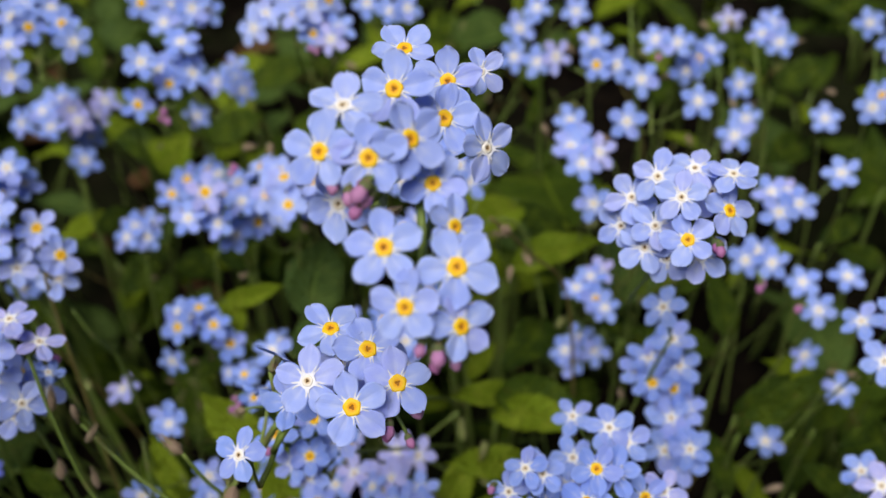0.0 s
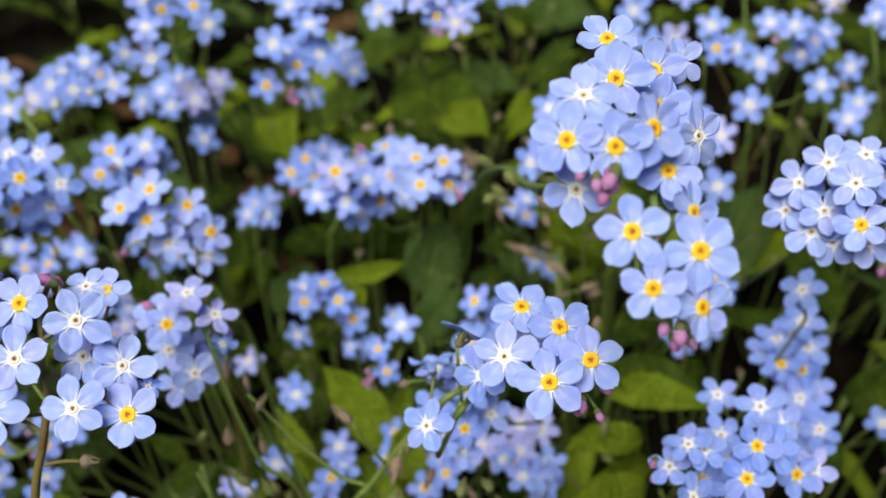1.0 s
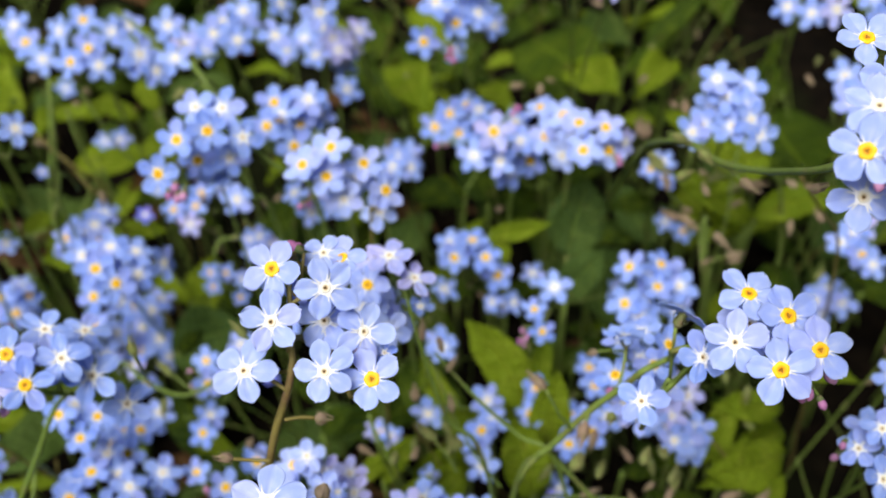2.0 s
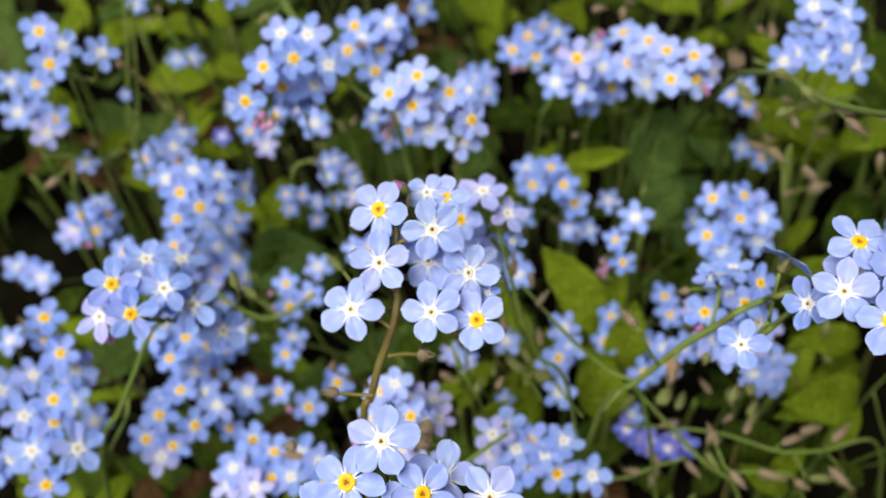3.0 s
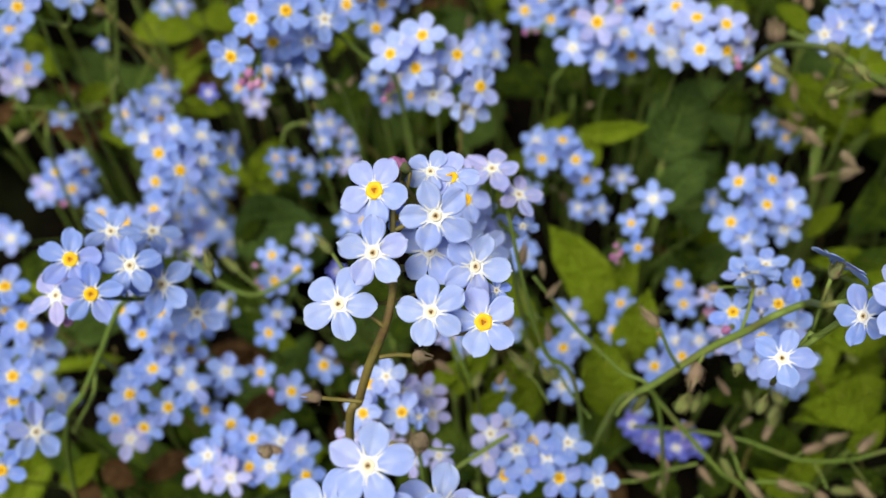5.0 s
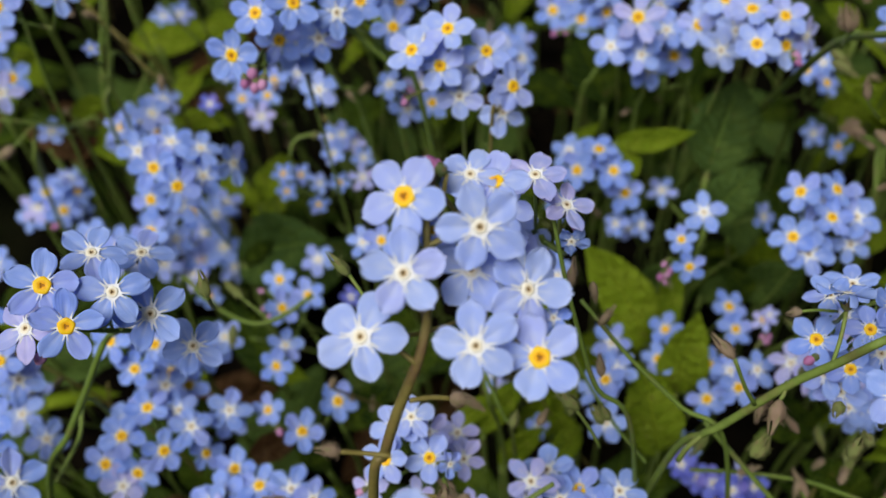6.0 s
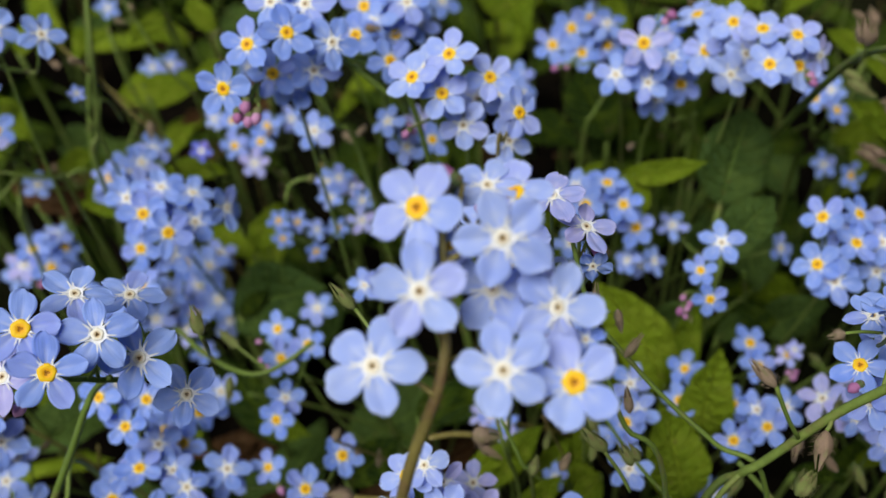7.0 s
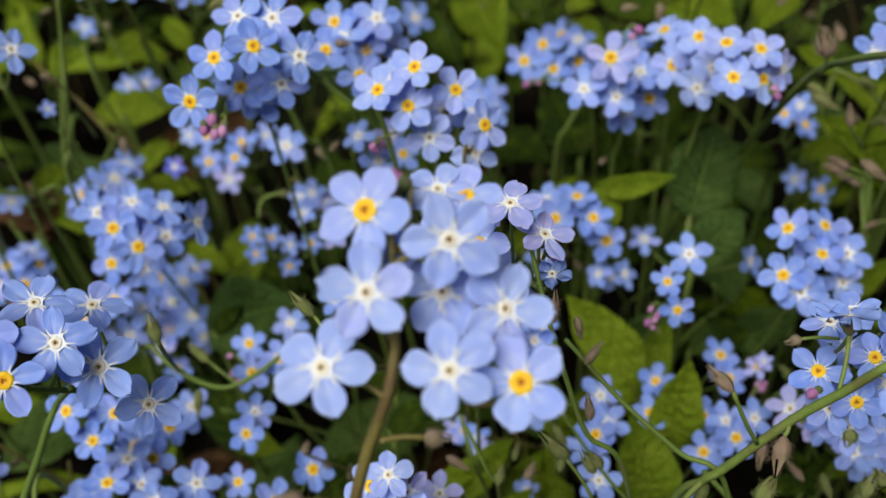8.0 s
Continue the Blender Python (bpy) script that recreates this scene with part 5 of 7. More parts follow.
plant('sky-blue forget-me-not with yellow-eyed flowers on a green stem', (-78, 288), 10.6, [
    (-68.5, 257.4, 176.2, -69, 58, 29, "W"),
    (-72.4, 249.0, 172.0, -94, 49, 21, "Y"),
    (-81.9, 247.4, 166.7, -99, 18, 67, "Y"),
    (-72.2, 255.6, 171.9, -88, 29, 64, "W"),
    (-66.3, 252.1, 173.6, -41, 44, 11, "W"),
    (-76.6, 255.7, 173.8, -83, 45, 53, "W"),
    (-68.4, 254.7, 181.9, -81, 66, 22, "W")],
    [(-73.6, 242.9, 167.2), (-74.6, 242.3, 165.2), (-73.0, 242.0, 164.6)])
plant('small low forget-me-not with pale blue flowers among leaves', (-72, 336), 10.6, [
    (-74.6, 309.4, 140.2, -115, 40, 65, "W"),
    (-70.8, 321.6, 139.2, -66, 52, 22, "W"),
    (-64.8, 303.4, 139.9, -57, 24, 27, "W"),
    (-67.8, 310.3, 140.6, -72, 30, 20, "W"),
    (-77.8, 288.4, 139.0, -96, 13, 28, "W")],
    [])
plant('sky-blue forget-me-not with faded white-eyed flowers on a stem', (-84, 312), 10.6, [
    (-88.2, 289.0, 179.0, -79, 25, 4, "Y"),
    (-77.2, 271.6, 180.2, -91, 41, 9, "W"),
    (-77.5, 245.1, 181.0, -86, 35, 66, "W"),
    (-70.1, 278.9, 181.2, -85, 27, 25, "W"),
    (-66.7, 281.6, 179.0, -60, 37, 6, "W"),
    (-78.1, 283.8, 180.1, -59, 33, 71, "W")],
    [])
plant('sky-blue forget-me-not with yellow-eyed flowers on a green stem', (-119, 328), 10.6, [
    (-112.6, 261.3, 184.7, -64, 17, 63, "Y"),
    (-103.3, 262.5, 184.9, -63, 37, 56, "Y"),
    (-119.5, 277.0, 184.4, -74, 52, 21, "W"),
    (-108.2, 233.4, 183.9, -79, 22, 31, "W"),
    (-109.9, 273.5, 184.8, -40, 46, 38, "W"),
    (-119.6, 268.0, 184.9, -78, 32, 38, "W"),
    (-113.7, 248.7, 185.4, -80, 48, 14, "W"),
    (-96.0, 249.1, 185.5, -53, 29, 16, "W")],
    [])
plant('pale lilac forget-me-not with fading flowers on a stem', (-128, 350), 10.6, [
    (-132.2, 303.1, 136.6, -107, 39, 36, "W"),
    (-115.5, 297.8, 134.6, -37, 43, 60, "P"),
    (-139.7, 298.5, 132.7, -111, 22, 21, "W"),
    (-119.3, 294.2, 134.7, -71, 46, 13, "P"),
    (-113.5, 303.5, 136.9, -33, 51, 15, "P"),
    (-117.8, 294.0, 129.1, -60, 11, 23, "W")],
    [])
plant('deep blue forget-me-not flowers growing low in the shade', (-122, 303), 10.6, [
    (-113.4, 273.7, 131.7, -47, 45, 95, "W")],
    [])
plant('deep blue forget-me-not flowers growing low in the shade', (-88, 314), 9.9, [
    (-94.4, 253.2, 119.9, -98, 36, 24, "W"),
    (-94.1, 243.7, 122.6, -112, 53, 41, "W"),
    (-88.6, 245.1, 121.3, -38, 43, 57, "W"),
    (-90.5, 255.3, 119.3, -51, 44, 65, "W")],
    [])
plant('sky-blue forget-me-not with faded white-eyed flowers on a stem', (-140, 278), 10.6, [
    (-144.2, 244.4, 170.2, -79, 31, 22, "W"),
    (-135.3, 238.8, 171.4, -61, 33, 11, "W"),
    (-138.9, 258.8, 169.6, -64, 49, 7, "W"),
    (-143.5, 252.0, 169.7, -53, 43, 68, "W"),
    (-125.1, 242.7, 170.7, -48, 45, 15, "W"),
    (-152.4, 232.2, 169.2, -83, 45, 33, "W"),
    (-129.0, 265.7, 168.4, -30, 35, 46, "W"),
    (-159.9, 249.7, 169.5, -87, 32, 25, "W")],
    [])
stalk([(-86.3, 91.9, 189.4), (-83.9, 93.1, 188.7), (-81.7, 93.9, 187.7)], r=0.35, brown=1)
pod([(-81.9, 93.9, 187.7), (-79.0, 94.2, 187.4)], w=3.0)
stalk([(-87.7, 85.9, 186.4), (-90.9, 85.6, 186.7), (-93.4, 84.8, 187.9)], r=0.32, brown=1)
pod([(-93.3, 84.9, 187.9), (-96.1, 84.1, 189.1)], w=2.4)
stalk([(-85.4, 93.5, 195.1), (-87.2, 94.2, 196.1), (-89.3, 94.7, 197.0)], r=0.35, brown=1)
stem([(-66.9, 132.1, 161.1), (-57.8, 127.1, 152.9), (-48.6, 123.3, 145.8), (-39.7, 121.5, 136.6)], r=0.45, label='slender green stem rising between the flowers')
stem([(-72.7, 133.7, 181.1), (-71.4, 131.2, 176.8), (-69.3, 127.6, 169.9), (-66.2, 123.5, 160.9), (-62.9, 121.0, 151.9), (-56.0, 120.8, 139.0)], r=0.42, label='dark green stem bearing dry seed pods')
stem([(-124.1, 154.7, 125.0), (-129.8, 151.2, 122.0), (-135.6, 149.3, 120.0), (-143.0, 151.9, 118.0), (-153.7, 160.6, 112.0), (-167.0, 173.7, 100.0)], r=0.6, label='green stem arching over between two clusters')
stem([(-208.4, 259.1, 150.0), (-207.1, 246.1, 135.0), (-209.8, 229.7, 100.0)], r=0.6, label='slender green stem rising between the flowers')
stem([(-224.8, 216.8, 110.0), (-213.4, 219.0, 108.0), (-205.1, 223.6, 104.0)], r=0.45, label='slender green stem rising between the flowers')
stem([(-234.7, 272.7, 115.0), (-214.9, 259.5, 108.0), (-205.3, 263.4, 90.0)], r=0.5, label='brownish stem leaning among the leaves', brown=1)
stem([(-138.5, 211.8, 175.0), (-129.2, 206.7, 168.0), (-123.0, 206.2, 160.0), (-118.2, 213.7, 145.0)], r=0.65, label='slender green stem rising between the flowers')
stem([(4.0, 222.4, 120.0), (4.7, 219.2, 112.0), (7.6, 222.0, 100.0)], r=0.5, label='slender green stem rising between the flowers')
stem([(-86.1, 142.6, 125.0), (-83.6, 138.7, 115.0), (-81.5, 142.4, 95.0)], r=0.45, label='slender green stem rising between the flowers')
stem([(64.9, 296.7, 170.0), (64.0, 279.6, 155.0), (68.6, 279.2, 130.0)], r=0.5, label='slender green stem rising between the flowers')
stem([(97.5, 271.1, 170.0), (100.6, 267.1, 155.0), (107.1, 271.0, 130.0)], r=0.6, label='slender green stem rising between the flowers')
stem([(14.9, 184.4, 170.0), (25.7, 195.7, 150.0), (37.5, 206.7, 125.0)], r=0.45, label='brownish stem leaning among the leaves', brown=1)
stem([(-91.1, 190.4, 140.0), (-87.4, 190.0, 130.0), (-85.6, 195.8, 115.0)], r=0.6, label='slender green stem rising between the flowers')
stem([(99.5, 306.0, 140.0), (101.1, 300.9, 125.0), (98.2, 291.5, 110.0)], r=0.45, label='slender green stem rising between the flowers')
stem([(4.5, 230.2, 115.0), (5.9, 220.5, 105.0), (6.1, 216.7, 95.0)], r=0.45, label='slender green stem rising between the flowers')
stem([(-218.6, 211.3, 115.0), (-219.5, 206.4, 108.0), (-221.9, 207.0, 95.0)], r=0.6, label='slender green stem rising between the flowers')
stem([(-197.6, 226.3, 130.0), (-199.9, 222.8, 120.0), (-205.9, 226.2, 105.0)], r=0.6, label='slender green stem rising between the flowers')
pod([(-68.7, 127.6, 169.8), (-68.6, 130.4, 175.5)], w=2.2, tone='dry')
pod([(-63.8, 125.9, 162.8), (-61.5, 127.8, 165.8)], w=2.0, tone='dry')
pod([(-62.5, 122.0, 154.3), (-63.4, 124.0, 159.4)], w=2.0, tone='dry')
pod([(-43.5, 119.3, 166.8), (-47.2, 120.7, 170.3)], w=2.8, tone='dry')
pod([(-35.3, 118.4, 158.6), (-36.4, 114.1, 155.8)], w=3.6, tone='dry')
pod([(-101.2, 118.8, 178.5), (-104.3, 120.0, 181.7)], w=2.6, tone='green')
pod([(-118.2, 107.6, 184.6), (-119.2, 109.4, 188.0)], w=2.6, tone='green')
pod([(-140.5, 154.2, 122.0), (-146.4, 159.6, 122.0)], w=2.4, tone='green')
pod([(-66.0, 118.1, 149.5), (-69.9, 119.7, 153.3)], w=3.0, tone='green')
pod([(-61.5, 118.2, 145.9), (-63.6, 119.7, 149.3)], w=2.6, tone='green')
pod([(-37.7, 114.8, 146.7), (-35.8, 117.0, 150.0)], w=3.0, tone='green')
pod([(-23.8, 113.6, 151.5), (-22.6, 115.7, 154.9)], w=3.0, tone='green')
pod([(-141.1, 148.3, 120.0), (-141.3, 144.8, 116.0)], w=2.6, tone='green')
pod([(-33.4, 128.4, 168.3), (-35.5, 128.4, 167.3)], w=2.2, tone='dry')
pod([(-31.6, 107.7, 175.7), (-32.1, 106.1, 174.2)], w=2.6, tone='green')
pod([(0.1, 134.3, 110.0), (5.1, 136.4, 110.0)], w=3.0, tone='dry')
pod([(-11.8, 135.4, 110.0), (-9.0, 141.6, 110.0)], w=3.0, tone='green')
pod([(11.6, 239.4, 120.0), (18.0, 243.7, 120.0)], w=3.4, tone='green')
pod([(11.5, 253.9, 120.0), (17.2, 249.6, 120.0)], w=3.2, tone='green')
pod([(-1.5, 230.6, 115.0), (3.8, 231.0, 112.0)], w=2.4, tone='dry')
pod([(16.5, 225.0, 105.0), (11.7, 222.2, 105.0)], w=2.4, tone='dry')
pod([(-102.9, 82.9, 172.2), (-105.3, 82.8, 172.6)], w=3.0, tone='dry')
pod([(-78.0, 82.1, 186.6), (-78.9, 80.0, 183.8)], w=3.6, tone='dry')
pod([(-220.3, 199.1, 115.0), (-223.1, 197.6, 115.0)], w=2.4, tone='dry')
pod([(-143.5, 157.1, 120.0), (-147.1, 160.2, 120.0)], w=2.4, tone='green')
pod([(19.9, 185.5, 165.0), (16.6, 186.5, 166.0)], w=2.4, tone='dry')
pod([(25.4, 191.2, 150.0), (23.5, 194.4, 152.0)], w=2.4, tone='dry')
pod([(21.4, 203.7, 140.0), (20.5, 199.1, 138.0)], w=2.2, tone='dry')
pod([(-70.7, 125.2, 153.1), (-71.1, 127.5, 156.1)], w=3.0, tone='dry')
pod([(7.6, 178.7, 100.0), (7.0, 185.0, 102.0)], w=3.0, tone='green')
pod([(13.7, 178.5, 100.0), (11.9, 170.9, 100.0)], w=3.0, tone='green')
pod([(106.5, 327.0, 150.0), (106.3, 317.9, 150.0)], w=3.0, tone='dry')
pod([(35.5, 211.6, 110.0), (38.1, 214.2, 112.0)], w=2.6, tone='green')
pod([(-9.8, 192.4, 150.0), (-5.6, 189.1, 148.0)], w=2.6, tone='dry')
pod([(-2.3, 200.4, 150.0), (-3.4, 207.8, 150.0)], w=2.4, tone='dry')
pod([(7.8, 165.9, 150.0), (6.3, 162.3, 148.0)], w=2.4, tone='dry')
pod([(-16.9, 218.5, 150.0), (-12.2, 215.8, 148.0)], w=3.0, tone='green')
pod([(-16.9, 214.4, 150.0), (-10.8, 211.9, 148.0)], w=3.0, tone='green')
pod([(-2.2, 186.0, 150.0), (2.2, 184.0, 146.0)], w=3.0, tone='dry')
pod([(-10.3, 192.6, 150.0), (-6.1, 188.2, 148.0)], w=2.4, tone='dry')
stalk([(-43.5, 119.3, 166.8), (-40.8, 119.0, 160.1), (-38.3, 119.6, 154.6)], r=0.35)
stalk([(-34.5, 120.6, 160.6), (-34.8, 119.1, 159.2), (-35.3, 118.4, 158.6)], r=0.35)
stalk([(-101.2, 118.8, 178.5), (-98.6, 116.3, 176.9), (-96.6, 114.4, 174.5)], r=0.3)
stalk([(-118.2, 107.6, 184.6), (-122.9, 115.3, 171.7), (-149.8, 157.3, 114.0)], r=0.3)
stalk([(-140.5, 154.2, 122.0), (-136.1, 151.6, 121.0), (-133.5, 150.3, 120.0)], r=0.3)
stalk([(-66.0, 118.1, 149.5), (-63.4, 117.2, 145.3), (-61.5, 116.4, 141.2)], r=0.3)
stalk([(-44.6, 120.1, 143.3), (-47.0, 118.5, 140.7), (-48.0, 117.9, 137.4)], r=0.5)
stalk([(-29.7, 119.4, 167.1), (-28.7, 122.8, 169.8), (-28.2, 126.0, 172.4)], r=0.33)
stalk([(-33.4, 128.4, 168.3), (-30.7, 129.5, 167.6), (-27.4, 131.1, 165.7)], r=0.25)
stalk([(-85.0, 108.8, 211.3), (-85.2, 104.6, 209.9), (-84.8, 101.6, 206.8), (-84.9, 96.9, 200.6)], r=0.45, brown=1)
stalk([(-84.8, 101.6, 206.8), (-83.3, 102.4, 207.3), (-82.2, 104.6, 206.5)], r=0.35, brown=1)
leafy([(-48.1, 186.4, 75.0), (-67.2, 198.8, 100.0)], tone='light', wide=1.3, pick=8)
leafy([(-41.6, 168.6, 80.0), (-39.2, 176.3, 105.0)], tone='light', wide=1.7, pick=0)
leafy([(-44.8, 154.8, 75.0), (-51.5, 167.4, 95.0)], tone='light', wide=1.6, pick=9)
leafy([(-37.5, 253.3, 55.0), (-14.1, 260.2, 75.0)], tone='broad', wide=1.0, pick=4)
leafy([(-52.8, 204.7, 72.0), (-37.8, 206.4, 86.0)], tone='broad', wide=0.8, pick=6)
leafy([(21.9, 250.6, 95.0), (-3.1, 254.9, 115.0)], tone='light', wide=1.2, pick=9)
leafy([(-22.7, 208.3, 75.0), (-9.3, 204.8, 90.0)], tone='broad', wide=1.0, pick=9)
leafy([(-6.0, 217.5, 85.0), (-17.0, 216.0, 90.0)], tone='light', wide=1.2, pick=8)
leafy([(-88.0, 152.4, 80.0), (-77.6, 159.2, 95.0)], tone='light', wide=1.3, pick=7)
leafy([(-107.5, 165.3, 85.0), (-96.9, 167.5, 95.0)], tone='dark', wide=1.4, pick=6)
leafy([(-165.8, 201.9, 75.0), (-136.9, 200.2, 90.0)], tone='broad', wide=1.0, pick=6)
leafy([(-229.1, 285.6, 85.0), (-192.9, 281.4, 95.0)], tone='light', wide=1.3, pick=5)
leafy([(-210.1, 311.3, 90.0), (-226.8, 312.1, 95.0)], tone='light', wide=1.3, pick=2)
leafy([(-266.7, 294.9, 95.0), (-254.4, 303.5, 110.0)], tone='light', wide=1.4, pick=8)
leafy([(-107.2, 347.3, 95.0), (-91.1, 297.4, 105.0)], tone='light', wide=1.2, pick=5)
leafy([(-35.1, 346.9, 95.0), (-17.3, 311.7, 105.0)], tone='light', wide=1.3, pick=3)
leafy([(5.1, 353.5, 95.0), (-11.5, 319.3, 100.0)], tone='light', wide=1.1, pick=3)
leafy([(-125.5, 155.3, 70.0), (-111.7, 162.8, 80.0)], tone='dark', wide=1.5, pick=7)
leafy([(-226.9, 225.9, 80.0), (-212.1, 233.4, 90.0)], tone='dead', wide=1.2, pick=3)
leafy([(-70.9, 160.1, 75.0), (-64.9, 166.0, 90.0)], tone='light', wide=1.2, pick=7)
leafy([(-45.2, 306.0, 65.0), (-62.4, 274.9, 75.0)], tone='dark', wide=1.5, pick=4)
leafy([(-63.0, 294.9, 80.0), (-55.9, 265.9, 85.0)], tone='dark', wide=1.2, pick=0)
leafy([(-65.9, 173.4, 75.0), (-80.1, 187.8, 95.0)], tone='light', wide=1.1, pick=0)
leafy([(-55.5, 392.7, 80.0), (-20.1, 329.1, 95.0)], tone='dark', wide=1.5, pick=9)
leafy([(-46.8, 186.9, 75.0), (-41.9, 198.2, 95.0)], tone='light', wide=1.3, pick=0)
leafy([(16.6, 197.8, 90.0), (42.4, 177.3, 105.0)], tone='light', wide=1.0, pick=7)
leafy([(-0.3, 161.3, 85.0), (10.4, 176.2, 100.0)], tone='light', wide=1.1, pick=9)
leafy([(-88.6, 206.0, 70.0), (-62.1, 170.5, 75.0)], tone='dark', wide=1.3, pick=1)
leafy([(-122.9, 351.8, 100.0), (-126.5, 328.4, 105.0)], tone='light', wide=1.3, pick=9)
leafy([(-1.9, 369.4, 95.0), (20.4, 385.8, 110.0)], tone='dark', wide=1.2, pick=4)
leafy([(24.2, 251.5, 100.0), (52.9, 246.0, 115.0)], tone='light', wide=1.2, pick=1)
leafy([(42.9, 332.1, 85.0), (47.0, 273.8, 100.0)], tone='dark', wide=1.8, pick=7)
leafy([(18.3, 206.7, 90.0), (42.6, 184.7, 100.0)], tone='dark', wide=1.2, pick=6)
leafy([(120.1, 379.9, 120.0), (124.3, 328.6, 125.0)], tone='dark', wide=1.3, pick=1)
leafy([(137.9, 357.9, 105.0), (162.3, 361.8, 115.0)], tone='dark', wide=1.5, pick=1)
leafy([(86.9, 192.5, 85.0), (110.1, 196.9, 105.0)], tone='dark', wide=1.0, pick=1)
leafy([(15.4, 179.2, 75.0), (4.5, 179.1, 95.0)], tone='dark', wide=1.4, pick=5)
leafy([(90.7, 262.7, 90.0), (78.5, 242.5, 95.0)], tone='dark', wide=1.4, pick=4)
leafy([(-157.0, 356.1, 130.0), (-141.8, 357.6, 130.0)], tone='dark', wide=1.3, pick=4)
leafy([(-82.5, 391.0, 95.0), (-51.4, 391.3, 105.0)], tone='dark', wide=1.6, pick=0)
leafy([(-94.0, 352.3, 90.0), (-69.7, 357.0, 100.0)], tone='dark', wide=1.8, pick=1)
leafy([(-64.7, 265.8, 90.0), (-76.2, 292.7, 95.0)], tone='dark', wide=1.6, pick=7)
leafy([(113.7, 201.6, 75.0), (127.2, 207.9, 85.0)], tone='dark', wide=1.4, pick=1)
leafy([(95.7, 236.6, 80.0), (91.8, 253.5, 95.0)], tone='dark', wide=1.2, pick=7)
leafy([(41.8, 333.6, 120.0), (34.4, 317.5, 110.0)], tone='dark', wide=0.8, pick=9)
leafy([(-180.9, 116.8, 60.0), (-194.0, 123.7, 60.0)], tone='dead', wide=1.5, pick=3)
leafy([(-179.9, 121.9, 70.0), (-169.0, 118.5, 70.0)], tone='dead', wide=2.0, pick=3)
leafy([(19.7, 169.8, 80.0), (-1.2, 151.1, 90.0)], tone='light', wide=1.2, pick=3)
leafy([(5.0, 151.5, 70.0), (-13.7, 152.2, 85.0)], tone='dark', wide=1.5, pick=1)
leafy([(23.8, 208.5, 85.0), (4.1, 199.9, 95.0)], tone='light', wide=1.0, pick=9)
leafy([(6.8, 281.8, 110.0), (-4.2, 288.4, 115.0)], tone='light', wide=1.4, pick=8)
leafy([(22.7, 248.2, 100.0), (-0.2, 248.6, 115.0)], tone='light', wide=1.2, pick=5)
leafy([(-243.8, 246.3, 110.0), (-221.5, 226.2, 115.0)], tone='light', wide=1.2, pick=6)
leafy([(-203.8, 259.3, 110.0), (-185.6, 258.7, 112.0)], tone='light', wide=1.5, pick=8)
leafy([(-189.7, 233.6, 100.0), (-170.8, 233.1, 100.0)], tone='light', wide=1.2, pick=5)
leafy([(-221.0, 222.1, 90.0), (-214.0, 228.2, 95.0)], tone='dead', wide=1.3, pick=2)
leafy([(-246.4, 221.8, 95.0), (-248.6, 235.1, 95.0)], tone='dead', wide=1.3, pick=8)
leafy([(-162.4, 197.4, 80.0), (-154.1, 203.3, 85.0)], tone='dark', wide=1.4, pick=1)
leafy([(-218.6, 235.7, 90.0), (-198.4, 217.2, 95.0)], tone='light', wide=1.3, pick=4)
plant('sky-blue forget-me-not with yellow-eyed flowers on a green stem', (-196, 279), 10.6, [
    (-211.0, 255.4, 159.3, -85, 51, 37, "Y"),
    (-201.1, 260.3, 160.6, -112, 34, 23, "W"),
    (-188.5, 251.4, 160.0, -87, 38, 63, "Y"),
    (-184.3, 260.8, 160.5, -58, 35, 57, "W"),
    (-170.7, 247.9, 160.4, -50, 29, 46, "W1.2"),
    (-162.2, 238.2, 160.8, -37, 25, 72, "W"),
    (-202.0, 246.7, 158.7, -66, 45, 50, "W"),
    (-189.6, 240.7, 161.7, -97, 41, 48, "Y"),
    (-181.5, 241.9, 160.0, -82, 23, 19, "W"),
    (-181.2, 267.1, 158.8, -50, 41, 7, "W"),
    (-215.9, 260.5, 162.4, -86, 49, 34, "W"),
    (-195.7, 266.7, 161.0, -67, 55, 44, "Y"),
    (-173.4, 248.0, 157.3, -34, 42, 16, "W")],
    [])
plant('sky-blue forget-me-not with faded white-eyed flowers on a stem', (-164, 349), 10.6, [
    (-156.7, 282.4, 150.1, -79, 64, 8, "W"),
    (-150.8, 280.2, 147.1, -71, 32, 11, "W"),
    (-163.3, 277.4, 149.8, -93, 35, 44, "W"),
    (-148.0, 286.9, 149.7, -44, 39, 29, "Y"),
    (-156.8, 268.2, 150.1, -108, 26, 63, "W"),
    (-166.0, 272.9, 149.3, -91, 31, 41, "P")],
    [])
plant('pale lilac forget-me-not with fading flowers on a stem', (-121, 348), 10.6, [
    (-130.7, 292.4, 140.0, -99, 52, 3, "W"),
    (-120.3, 290.8, 141.1, -66, 14, 34, "P"),
    (-135.1, 284.6, 140.2, -126, 29, 67, "W"),
    (-124.7, 281.7, 140.0, -93, 53, 6, "W"),
    (-125.9, 299.6, 140.3, -67, 39, 13, "W"),
    (-118.2, 288.5, 138.1, -59, 49, 27, "P")],
    [])
stem([(-174.5, 249.4, 175.0), (-163.9, 247.0, 165.0), (-154.2, 251.8, 150.0), (-151.4, 258.0, 135.0)], r=0.55, label='slender green stem rising between the flowers')
stem([(-42.4, 130.7, 112.0), (-32.1, 132.6, 110.0), (-19.1, 133.4, 108.0), (-11.2, 132.7, 106.0), (-3.3, 132.1, 104.0), (7.4, 134.7, 102.0), (21.8, 140.4, 98.0)], r=0.5, label='pale green arching stem bearing withered seed pods')
